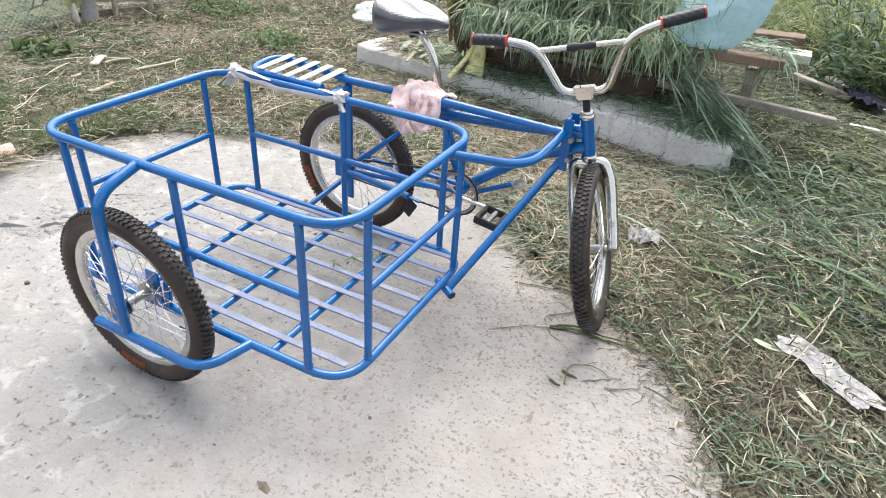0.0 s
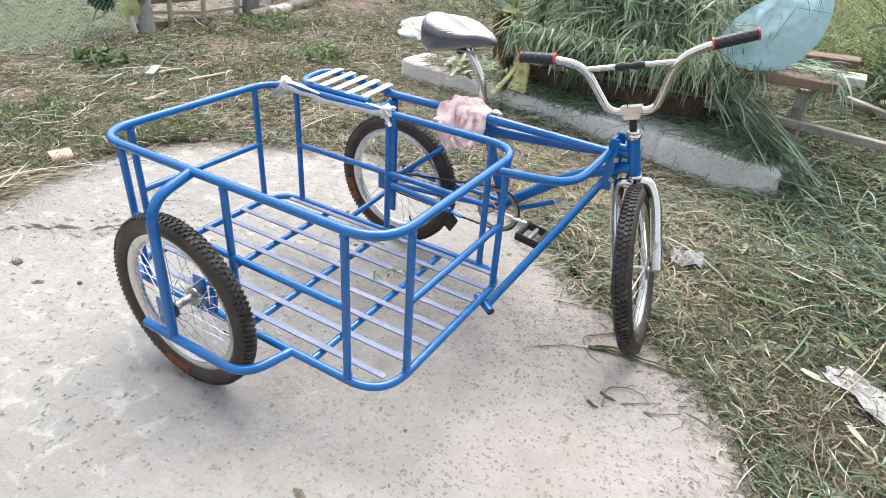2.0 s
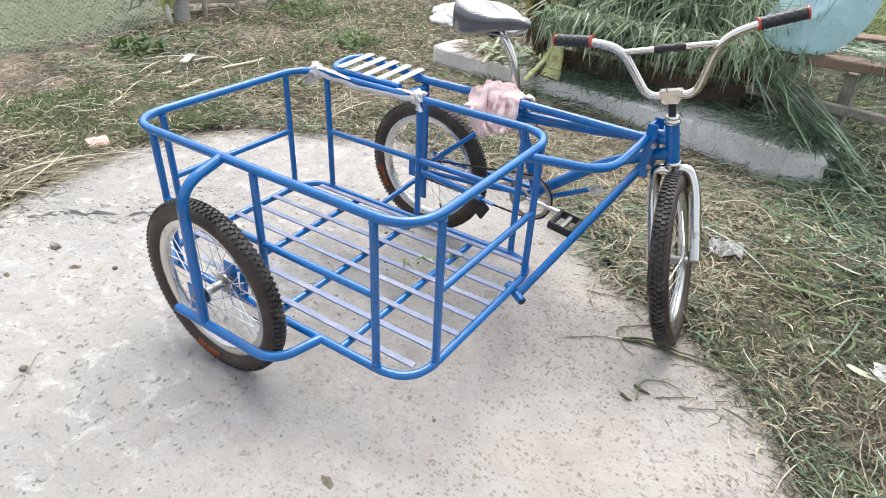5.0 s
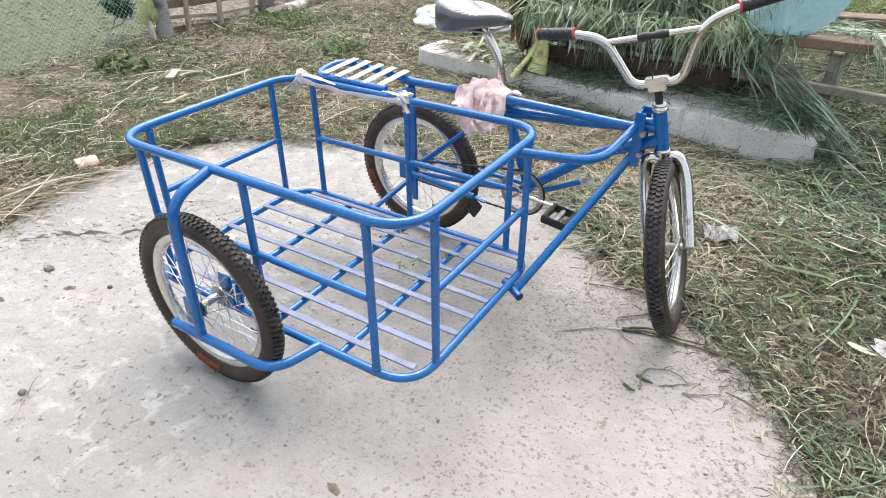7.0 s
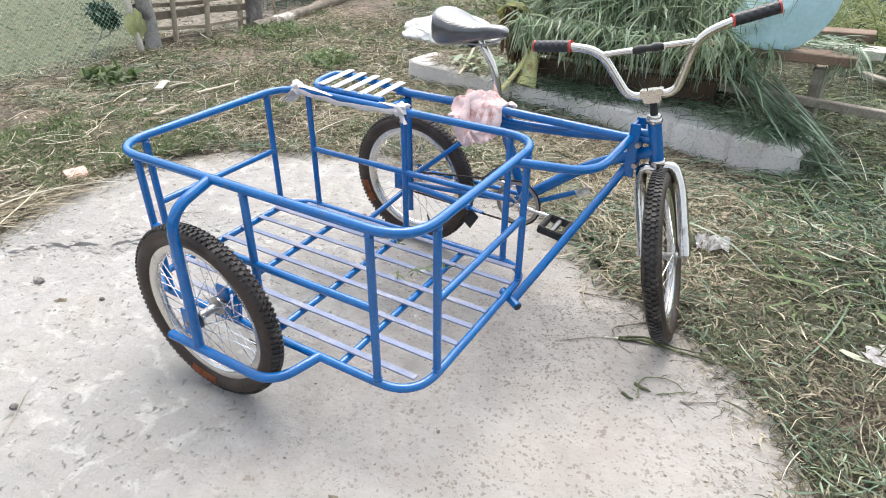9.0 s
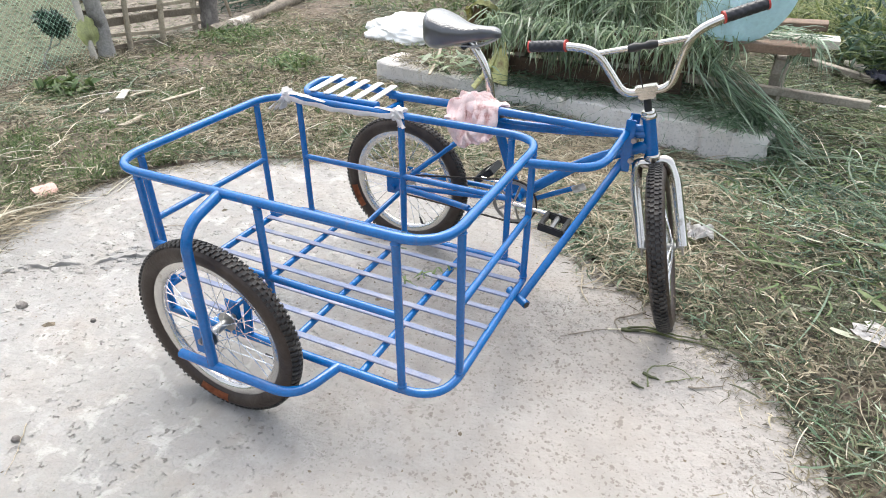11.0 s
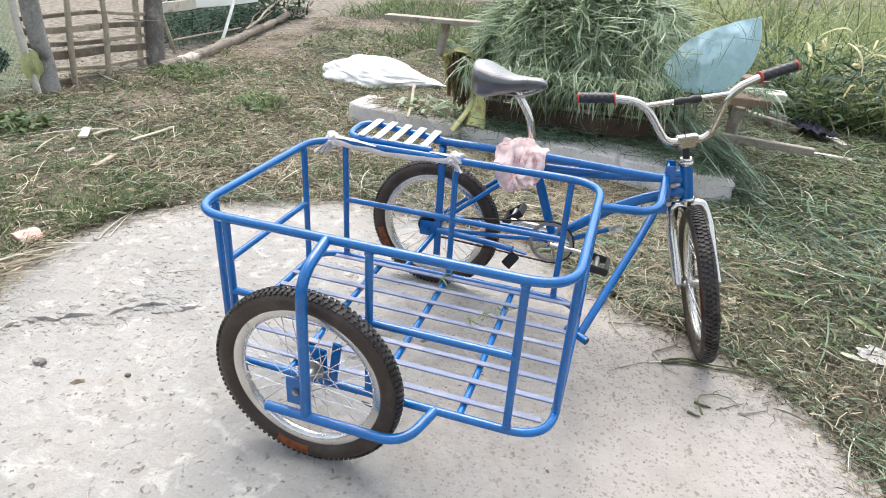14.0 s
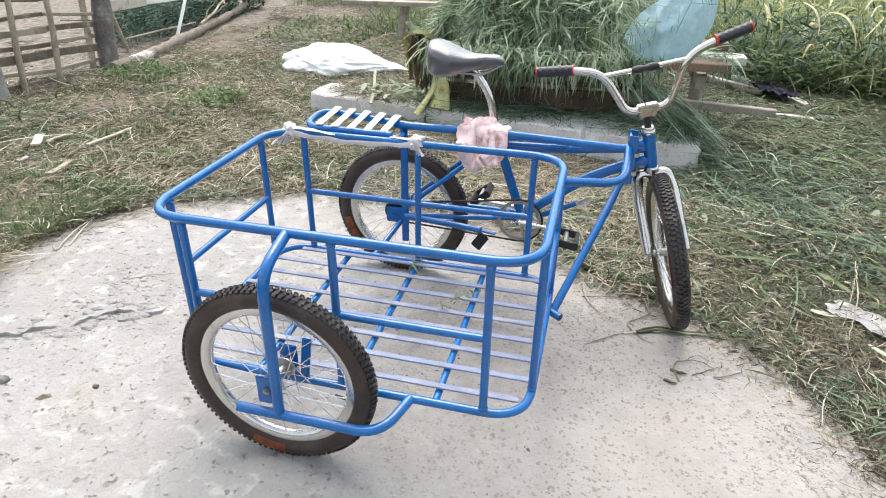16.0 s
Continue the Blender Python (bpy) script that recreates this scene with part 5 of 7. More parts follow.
def build_wheel(parent, m, seed=0, spokes=36):
    """A 20-inch wheel in the plane z=0 of m, hub along z."""
    w = new("wheel")
    w.empty_display_size = 0.05
    w.parent, w.matrix_basis = parent, m
    R, c, rt = WHEEL_R, WHEEL_R - 0.0275, 0.0255
    bm = bmesh.new()
    prof = [(c + rt * math.cos(a) * 0.98, rt * math.sin(a)) for a in [2 * math.pi * k / 14 for k in range(14)]]
    lathe(bm, prof, 72)
    part("tyre", bm, RUBBER, w, "black tyre, dusty brown at the sidewall")
    bm = bmesh.new()
    rows = ((0.21, 0.0116, 0.0), (-0.21, 0.0116, 0.5), (0.56, 0.0075, 0.25), (-0.56, 0.0075, 0.75))
    n = 100
    for ang, half, off in rows:
        for k in range(n):
            a = 2 * math.pi * (k + off) / n
            mm = Matrix.Rotation(a, 4, "Z") @ Matrix.Translation((c, 0, 0)) @ Matrix.Rotation(-ang, 4, "Y") @ Matrix.Translation((rt + 0.0003, 0, 0))
            box(bm, (0.0046 if half > 0.0115 else 0.0085, 0.0078, half), mm)
    part("tread", bm, TREAD, w, "knobbly black tread with a saw-toothed shoulder")
    bm = bmesh.new()
    rr = c - rt
    lathe(bm, [(rr + 0.006, 0.0135), (rr + 0.006, 0.0115), (rr - 0.006, 0.0115), (rr - 0.011, 0.006), (rr - 0.013, 0.0), (rr - 0.011, -0.006), (rr - 0.006, -0.0115), (rr + 0.006, -0.0115), (rr + 0.006, -0.0135), (rr - 0.008, -0.0135), (rr - 0.016, -0.007), (rr - 0.018, 0), (rr - 0.016, 0.007), (rr - 0.008, 0.0135)], 72)
    part("rim", bm, RIM, w)
    bm = bmesh.new()
    lathe(bm, [(0.0, 0.040), (0.010, 0.040), (0.011, 0.034), (0.026, 0.033), (0.026, 0.029), (0.012, 0.027), (0.011, -0.027), (0.026, -0.029), (0.026, -0.033), (0.011, -0.034), (0.010, -0.040), (0.0, -0.040)], 20)
    sweep(bm, [(0, 0, -0.062), (0, 0, 0.062)], 0.005, sides=8)
    for s in (-1, 1):
        bmesh.ops.create_cone(bm, cap_ends=True, segments=6, radius1=0.009, radius2=0.009, depth=0.008, matrix=Matrix.Translation((0, 0, s * 0.055)))
    part("hub", bm, STEEL, w)
    bm = bmesh.new()
    a0 = 0.6 + seed
    lab = []
    for i in range(15):
        a = a0 + 0.42 * i / 14
        lab.append([bm.verts.new(((c + rt * math.cos(t) * 1.0) * math.cos(a), (c + rt * math.cos(t)) * math.sin(a), rt * math.sin(t) + 0.0012)) for t in (1.25, 1.5, 1.75, 2.0, 2.2)])
    for p, q in zip(lab, lab[1:]):
        for k in range(4):
            bm.faces.new((p[k], q[k], q[k + 1], p[k + 1]))
    bmesh.ops.solidify(bm, geom=list(bm.faces), thickness=-0.0012)
    part("sidewall_label", bm, LABEL, w, "faded orange sidewall label")
    va = 2.36 + seed
    vx, vy = math.cos(va), math.sin(va)
    bm = sweep(bmesh.new(), [(vx * (rr - 0.008), vy * (rr - 0.008), 0), (vx * (rr - 0.030), vy * (rr - 0.030), 0), (vx * (rr - 0.044), vy * (rr - 0.044), 0)], [0.0042, 0.0036, 0.0030], sides=8)
    part("valve", bm, BLACK, w, "black rubber valve stem")
    # spokes share two meshes, one for each flange
    kinds = []
    for s in (-1, 1):
        for lean in (-1, 1):
            me = bpy.data.meshes.new("spoke")
            b = bmesh.new()
            a = lean * 0.95
            sweep(b, [(0.023 * math.cos(a), 0.023 * math.sin(a), s * 0.031), (rr - 0.035, 0, s * 0.006), (rr - 0.013, 0, s * 0.002)], [0.0011, 0.0011, 0.0019], sides=5)
            b.to_mesh(me)
            b.free()
            me.materials.append(SPOKE)
            kinds.append(me)
    for k in range(spokes):
        o = new("spoke", kinds[k % 4])
        o.parent = w
        o.matrix_basis = Matrix.Rotation(2 * math.pi * k / spokes, 4, "Z")
    return w


trike = thing("cargo_tricycle", "blue tubular cargo tricycle with a slatted box beside it, on concrete", "tricycle")


def post(x, y, z0=ZB, z1=ZT, r=RP, dx=0.0, dy=0.0, name="box_post"):
    bm = bmesh.new()
    sweep(bm, [(x + dx, y + dy, z0), (x, y, z1)], r, sides=12)
    # weld beads at both ends
    for z, ox, oy in ((z0 + 0.014, dx, dy), (z1 - 0.015, 0, 0)):
        lathe(bm, [(r - 0.001, -0.003), (r + 0.0022, 0.0), (r - 0.001, 0.003)], 10, Matrix.Translation((x + ox, y + oy, z)))
    return part(name, bm, BLUE, trike)


def loop(name, z, r, rad, dy=0.0):
    return tube(name, rounded([(X0, Y0 + dy, z), (X1, Y0 + dy, z), (X1, Y1, z), (X0, Y1, z)], rad, closed=True, steps=9), r, BLUE, trike, closed=True)


loop("top_rail", ZT, RT, 0.105)
loop("bottom_rail", ZB, RT * 0.95, 0.10)
for px in (-0.365, -0.010, 0.331):
    post(px, Y0)
for px in (-0.362, 0.0, 0.343):
    post(px, Y1)
for py in (-0.770, -0.330):
    post(X0, py)
    post(X1, py)
tube("middle_rail", [(-0.365, Y0, ZM), (-0.010, Y0, ZM)], 0.0092, BLUE, trike)
tube("middle_rail", [(-0.010, Y0, ZM), (0.331, Y0, ZM)], 0.0092, BLUE, trike)
tube("middle_rail", [(-0.362, Y1, ZM), (0.0, Y1, ZM)], 0.0092, BLUE, trike)
tube("middle_rail", [(0.0, Y1, ZM), (0.343, Y1, ZM)], 0.0092, BLUE, trike)
tube("middle_rail", [(X0, -0.770, ZM), (X0, -0.330, ZM)], 0.0092, BLUE, trike)
tube("middle_rail", [(X1, -0.770, ZM), (X1, -0.330, ZM)], 0.0092, BLUE, trike)
for cx in (-0.232, 0.0, 0.217):
    tube("cross_bar", [(cx, Y0 + 0.008, ZB - 0.004), (cx, Y1 - 0.008, ZB - 0.004)], 0.0092, BLUE, trike)
for i in range(8):
    y = -0.818 + 0.0762 * i
    a, b = X0 + (0.075 if i in (0, 7) else 0.004), X1 - (0.025 if i == 0 else 0.03 if i == 7 else 0.004)
    bm = box(bmesh.new(), (b - a, 0.0185, 0.0045), Matrix.Translation(((a + b) / 2, y, ZB + 0.0115)), 0.0012)
    part("floor_slat", bm, SLAT, trike, smooth=False)

# outrigger of the side wheel
WX, WY = -0.138, -0.928
tube("wheel_arch", rounded([(-0.110, Y0, ZT - 0.002), (-0.110, -0.985, ZT - 0.035), (-0.112, -0.987, 0.182)], 0.09, steps=10), 0.0125, BLUE, trike)
tube("outrigger_tube", rounded([(-0.215, -0.987, 0.178), (0.125, -0.987, 0.176), (0.160, Y0, ZB)], 0.10, steps=10), 0.0120, BLUE, trike)
part("axle_plate", box(bmesh.new(), (0.045, 0.006, 0.075), pose(-0.142, -0.978, 0.235), 0.002), BLUE, trike)
bm = box(bmesh.new(), (0.045, 0.006, 0.10), pose(-0.138, -0.872, 0.235), 0.002)
box(bm, (0.022, 0.012, 0.13), pose(-0.098, -0.866, 0.245, 0, 8, 0), 0.003)
part("axle_plate", bm, BLUE, trike)
build_wheel(trike, pose(WX, WY, WHEEL_R, 90, 0, 0), seed=3.72)

# bicycle half
rear = build_wheel(trike, pose(-0.131, 0.0, WHEEL_R, 90, 0, 0), seed=2.75)
BB, SEAT, HT, HB = (0.292, 0, 0.272), (0.190, 0, 0.545), (0.654, 0, 0.600), (0.682, 0, 0.488)
tube("seat_tube", [BB, SEAT], 0.0155, BLUE, trike)
tube("head_tube", [HB, HT], 0.0185, BLUE, trike, sides=16)
tube("top_tube", [(0.205, 0, 0.505), (0.44, 0, 0.522), (0.662, 0, 0.548)], 0.0140, BLUE, trike)
tube("down_tube", rounded([(0.300, 0, 0.280), (0.50, 0, 0.44), (0.67, 0, 0.515)], 0.12), 0.0170, BLUE, trike)
for s in (-1, 1):
    tube("chain_stay", rounded([(0.285, s * 0.022, 0.270), (0.14, s * 0.045, 0.262), (-0.130, s * 0.058, 0.247)], 0.1), 0.0085, BLUE, trike)
    tube("seat_stay", rounded([(0.200, s * 0.016, 0.530), (0.10, s * 0.048, 0.45), (-0.130, s * 0.058, 0.250)], 0.08), 0.0080, BLUE, trike)
    tube("twin_top_tube", rounded([(0.20, s * 0.030, 0.530), (0.34, s * 0.026, 0.532), (0.43, 0.0, 0.528)], 0.05), 0.0075, BLUE, trike)
    part("dropout", box(bmesh.new(), (0.05, 0.005, 0.04), pose(-0.130, s * 0.058, 0.250), 0.002), BLUE, trike)
bm = bmesh.new()
sweep(bm, [(BB[0], -0.040, BB[2]), (BB[0], 0.040, BB[2])], 0.021, sides=16)
part("bottom_bracket", bm, BLUE, trike)
tube("lower_stay", [(0.345, -0.004, 0.275), (0.475, -0.010, 0.345)], 0.0085, BLUE, trike)
# side plate at the rear hub with its bolt
bm = box(bmesh.new(), (0.075, 0.006, 0.060), pose(-0.128, -0.072, 0.253), 0.003)
hubplate = part("hub_plate", bm, BLUE, trike)
bm = bmesh.new()
bmesh.ops.create_cone(bm, cap_ends=True, segments=6, radius1=0.010, radius2=0.010, depth=0.014, matrix=pose(-0.138, -0.080, 0.249, 90))
part("bolt", bm, BLUE, hubplate)
bm = bmesh.new()
lathe(bm, [(0.0, -0.006), (0.036, -0.006), (0.040, 0.0), (0.036, 0.006), (0.0, 0.006)], 24, pose(-0.142, -0.045, 0.250, 90))
part("freewheel", bm, BLACK, trike)
# flat carrier posts and links between the bicycle and the box
part("carrier_post", box(bmesh.new(), (0.024, 0.010, 0.43), pose(-0.094, -0.084, 0.375), 0.003), BLUE, trike)
tube("link_tube", [(-0.090, -0.095, 0.262), (0.09, -0.14, 0.276), (0.185, -0.165, 0.280)], [0.0115, 0.0105, 0.0105], BLUE, trike)
part("link_tab", box(bmesh.new(), (0.060, 0.016, 0.005), pose(0.205, -0.170, 0.280, 0, 0, -14), 0.002), BLUE, trike)
tube("brace_tube", [(-0.110, -0.088, 0.235), (-0.150, Y1, ZB)], 0.0092, BLUE, trike)
tube("brace_tube", [(-0.094, -0.090, 0.555), (-0.060, Y1, ZT)], 0.0085, BLUE, trike)
tube("long_tube", [(-0.120, -0.100, 0.582), (0.24, -0.080, 0.577), (0.602, -0.018, 0.545)], 0.0125, BLUE, trike)
tube("front_tube", rounded([(X1 - 0.004, -0.400, ZT - 0.008), (0.592, -0.266, 0.530), (0.606, -0.018, 0.550)], 0.085, steps=9), 0.0120, BLUE, trike)
tube("diagonal_tube", rounded([(0.445, -0.392, 0.160), (0.562, -0.128, 0.378), (0.604, -0.010, 0.458)], 0.06), 0.0120, BLUE, trike)
tube("stub_tube", [(0.405, -0.372, 0.168), (0.470, -0.410, 0.160)], 0.0120, BLUE, trike)
# a thin black disc stands in for the shaded inside of the open tube
tube("stub_bore_shade", [(0.4705, -0.4103, 0.160), (0.472, -0.4112, 0.1598)], 0.0092, BLACK, trike)
clamp = new("head_clamp")
clamp.parent = trike
part("plate", box(bmesh.new(), (0.006, 0.070, 0.150), pose(0.606, 0.004, 0.512), 0.002), BLUE, clamp)
for s in (-1, 1):
    part("plate", box(bmesh.new(), (0.028, 0.007, 0.155), pose(0.615, s * 0.030, 0.514), 0.002), BLUE, clamp)
for z in (0.560, 0.500):
    tube("bar", [(0.600, 0.0, z), (0.672, 0.0, z)], 0.0120, BLUE, clamp)
    bm = bmesh.new()
    bmesh.ops.create_cone(bm, cap_ends=True, segments=6, radius1=0.008, radius2=0.008, depth=0.016, matrix=pose(0.630, -0.034, z - 0.025, 90))
    part("nut", bm, STEEL, clamp)

# carrier rack with white cross slats
tube("rack_frame", rounded([(-0.085, -0.232, 0.592), (-0.366, -0.232, 0.594), (-0.366, -0.095, 0.606), (-0.085, -0.098, 0.584)], 0.06, steps=8), 0.0110, BLUE, trike)
for i in range(5):
    x = -0.314 + 0.050 * i
    part("rack_slat", box(bmesh.new(), (0.023, 0.158, 0.004), pose(x, -0.160, 0.612 - 0.0025 * i, 3), 0.001), WHITEPAINT, trike, smooth=False)

# saddle
seat = new("saddle")
seat.parent, seat.matrix_basis = trike, pose(0.0, 0, 0)
bm = bmesh.new()
rings, nS = [], 34
for i in range(nS + 1):
    u = i / nS
    x = -0.032 + 0.236 * u
    wide = 0.080 if u < 0.34 else 0.080 - 0.056 * min(1, (u - 0.34) / 0.40) ** 0.85
    rear = math.sqrt(max(0.0, 1 - (1 - min(1, u / 0.16)) ** 2))
    nose = math.sqrt(max(0.0, 1 - max(0, (u - 0.90) / 0.10) ** 2))
    half = wide * (0.25 + 0.75 * rear) * (0.12 + 0.88 * nose)
    top = 0.812 + 0.020 * math.cos(min(1, u / 0.62) * math.pi) + 0.004 * u - 0.010 * (1 - rear) - 0.016 * max(0, (u - 0.88) / 0.12) ** 2
    low = 0.722 + 0.026 * (1 - rear) + 0.045 * max(0, (u - 0.22) / 0.78) ** 0.9
    low = min(low, top - 0.012)
    mid = top - 0.4 * (top - low)
    ring = []
    for k in range(22):
        a = 2 * math.pi * k / 22
        cy, cz = math.cos(a), math.sin(a)
        y = half * math.copysign(abs(cy) ** 0.8, cy) * (1.0 if cz > -0.3 else 0.93)
        z = mid + (top - mid) * cz ** 0.75 if cz >= 0 else mid - (mid - low) * abs(cz) ** 0.45
        ring.append(bm.verts.new((x, y, z)))
    rings.append(ring)
for p, q in zip(rings, rings[1:]):
    for k in range(22):
        bm.faces.new((p[k], p[(k + 1) % 22], q[(k + 1) % 22], q[k]))
bm.faces.new(rings[0]), bm.faces.new(list(reversed(rings[-1])))
bmesh.ops.recalc_face_normals(bm, faces=bm.faces)
part("cover", bm, VINYL, seat, "black padded vinyl saddle cover")
for s in (-1, 1):
    tube("rail", rounded([(0.03, s * 0.03, 0.758), (0.06, s * 0.022, 0.738), (0.14, s * 0.020, 0.738), (0.19, s * 0.008, 0.762)], 0.02), 0.0035, STEEL, seat)
tube("seat_post", rounded([(0.187, 0, 0.555), (0.166, 0, 0.672), (0.108, 0, 0.748)], 0.07), 0.0125, CHROME, trike, "chrome seat post")
part("seat_clamp", sweep(bmesh.new(), [(0.095, -0.022, 0.738), (0.095, 0.022, 0.738)], 0.012, sides=10), BLACK, trike)
part("seat_collar", lathe(bmesh.new(), [(0.013, -0.012), (0.020, -0.012), (0.020, 0.012), (0.013, 0.012)], 18, pose(0.189, 0, 0.548, 0, -21)), CHROME, trike)

# drive
bm = bmesh.new()
lathe(bm, [(0.062, -0.0015), (0.074, -0.0015), (0.074, 0.0015), (0.062, 0.0015)], 40, pose(BB[0], -0.045, BB[2], 90))
for k in range(5):
    a = 2 * math.pi * k / 5
    sweep(bm, [(BB[0], -0.045, BB[2]), (BB[0] + 0.065 * math.cos(a), -0.045, BB[2] + 0.065 * math.sin(a))], 0.004, sides=6)
part("chain_ring", bm, STEEL, trike)
bm = bmesh.new()
cr, fr = 0.076, 0.034
path = []
for k in range(13):
    a = -math.pi / 2 + math.pi * k / 12
    path.append((BB[0] + cr * math.cos(a), -0.045, BB[2] + cr * math.sin(a)))
for k in range(13):
    a = math.pi / 2 + math.pi * k / 12
    path.append((-0.138 + fr * math.cos(a), -0.045, 0.249 + fr * math.sin(a)))
dense = []
for p, q in zip(path, path[1:] + path[:1]):
    P, Q = Vector(p), Vector(q)
    m = max(1, int((Q - P).length / 0.013))
    dense += [P.lerp(Q, k / m) for k in range(m)]
sweep(bm, dense, [0.0042 if k % 2 else 0.0030 for k in range(len(dense))], sides=6, closed=True)
part("chain", bm, CHAIN, trike)


def pedal(parent, x, y, z, tilt):
    p = new("pedal")
    p.parent, p.matrix_basis = parent, pose(x, y, z, 0, tilt, 0)
    for s in (-1, 1):
        part("cage", box(bmesh.new(), (0.012, 0.092, 0.026), pose(s * 0.034, 0, 0), 0.003), BLACK, p)
        part("cage", box(bmesh.new(), (0.075, 0.010, 0.024), pose(0, s * 0.042, 0), 0.003), BLACK, p)
    part("spindle", sweep(bmesh.new(), [(0, -0.045, 0), (0, 0.060, 0)], 0.009, sides=10), STEEL, p)


tube("crank_arm", [(BB[0], -0.058, BB[2]), (0.37, -0.066, 0.270), (0.452, -0.072, 0.268)], [0.011, 0.009, 0.010], CHROME, trike, flat=0.7)
tube("crank_arm", [(BB[0], 0.058, BB[2]), (0.21, 0.066, 0.274), (0.132, 0.072, 0.276)], [0.011, 0.009, 0.010], CHROME, trike, flat=0.7)
pedal(trike, 0.452, -0.125, 0.268, 8)
pedal(trike, 0.132, 0.125, 0.276, -40)
part("mud_flap", box(bmesh.new(), (0.036, 0.005, 0.062), pose(0.180, -0.150, 0.232, 0, 32, -10), 0.003), BLACK, trike, "black rubber flap")

# steering: fork, front wheel and handlebar turned to the right
AX = (Vector(HT) - Vector(HB)).normalized()
steer = Matrix.Translation(HB) @ Matrix.Rotation(math.atan2(AX.x, AX.z), 4, "Y")
forkm = steer @ Matrix.Rotation(radians(187), 4, "Z")
barm = steer @ Matrix.Translation((0, 0, -0.015)) @ Matrix.Rotation(radians(190), 4, "Z")


def at(m, p):
    return m @ Vector(p)


S, FX, FY = -0.253, -0.012, 0.090
fork = new("fork")
fork.parent = trike
tube("steerer", [at(forkm, (0, 0, -0.03)), at(forkm, (0, 0, 0.0))], 0.017, CHROME, fork, sides=16)
for s in (-1, 1):
    leg = rounded([(0, 0, -0.030), (s * 0.040, 0.003, -0.014), (s * 0.056 + FX * 0.3, 0.014, -0.075), (s * 0.056 + FX * 0.8, 0.058, S * 0.78), (s * 0.056 + FX, FY, S)], [0, 0.03, 0.035, 0.1, 0], steps=8)
    tube("fork_leg", [at(forkm, p) for p in leg], 0.0165, CHROME, fork, "chrome fork leg", sides=14)
    part("fork_tip", box(bmesh.new(), (0.006, 0.024, 0.040), forkm @ pose(s * 0.056 + FX, FY, S - 0.005), 0.002), STEEL, fork)
build_wheel(trike, forkm @ pose(FX, FY, S, 0, 90, 0) @ Matrix.Diagonal((1.034, 1.034, 1.0, 1)), seed=1.0)
for z, r in ((0.004, 0.023), (0.122, 0.022), (0.132, 0.019)):
    part("headset_cup", lathe(bmesh.new(), [(0.010, -0.006), (r, -0.006), (r + 0.001, 0), (r - 0.002, 0.006), (0.010, 0.006)], 20, steer @ Matrix.Translation((0, 0, z - 0.006))), CHROME, trike)
bar = new("handlebar")
bar.parent = trike
tube("quill", [at(steer, (0, 0, 0.13)), at(steer, (0, 0, 0.185))], 0.0105, BLACK, bar, "black quill stem")
part("stem_block", box(bmesh.new(), (0.046, 0.040, 0.026), barm @ pose(0, 0.018, 0.199), 0.004), CHROME, bar)
part("stem_cap", box(bmesh.new(), (0.060, 0.036, 0.014), barm @ pose(0, 0.022, 0.2145), 0.003), CHROME, bar)
for sx in (-1, 1):
    bm = bmesh.new()
    bmesh.ops.create_cone(bm, cap_ends=True, segments=6, radius1=0.006, radius2=0.006, depth=0.02, matrix=barm @ pose(sx * 0.018, 0.012, 0.186))
    part("stem_bolt", bm, STEEL, bar)
half = [(0.0, 0.022, 0.205), (0.060, 0.022, 0.206), (0.118, 0.036, 0.338), (0.200, 0.022, 0.362), (0.298, -0.006, 0.372)]
for s in (-1, 1):
    pts = rounded([(s * x, y, z) for x, y, z in half], [0, 0.042, 0.045, 0.05, 0], steps=9)
    tube("bar_tube", [at(barm, p) for p in pts], 0.0112, CHROME, bar, sides=14)
    A, B = Vector((s * 0.196, 0.0228, 0.3615)), Vector((s * 0.298, -0.006, 0.372))
    g = bmesh.new()
    prof, rad = [], []
    for k in range(57):
        prof.append(at(barm, A.lerp(B, k / 56)))
        rad.append(0.0152)
    sweep(g, prof, rad, sides=28)
    ga, gb = at(barm, A), at(barm, B)
    gd = (gb - ga).normalized()
    gs = gd.orthogonal().normalized()
    gt = gd.cross(gs)
    for vert in g.verts:
        along = (vert.co - ga).dot(gd)
        out = vert.co - ga - gd * along
        if out.length > 0.005:
            ang = math.atan2(out.dot(gt), out.dot(gs))
            cut = max(math.sin(5 * ang + along * 330), math.sin(5 * ang - along * 330))
            vert.co += out.normalized() * (0.0004 - 0.0016 * max(0.0, cut) ** 3)
    grip = part("grip", g, GRIP, bar, "black rubber grip with a diamond pattern")
    for c, d in ((-0.015, 0.02), (0.978, 1.02)):
        tube("end_ring", [at(barm, A.lerp(B, c)), at(barm, A.lerp(B, d))], 0.0163, RED, grip, "red plastic ring", sides=16)
tube("cross_bar", [at(barm, (-0.114, 0.033, 0.328)), at(barm, (0.114, 0.033, 0.328))], 0.0078, CHROME, bar)
tube("bar_pad", [at(barm, (-0.038, 0.034, 0.328)), at(barm, (-0.02, 0.034, 0.328)), at(barm, (0.0, 0.034, 0.328)), at(barm, (0.02, 0.034, 0.328)), at(barm, (0.038, 0.034, 0.328))], [0.0090, 0.0130, 0.0082, 0.0130, 0.0088], BLACK, bar, "black bracket on the cross bar")
tube("cable", rounded([at(barm, (0.006, 0.030, 0.325)), at(barm, (0.016, 0.050, 0.275)), at(barm, (0.006, 0.032, 0.205))], 0.03), 0.0016, BLACK, bar, "thin black cable", sides=6)


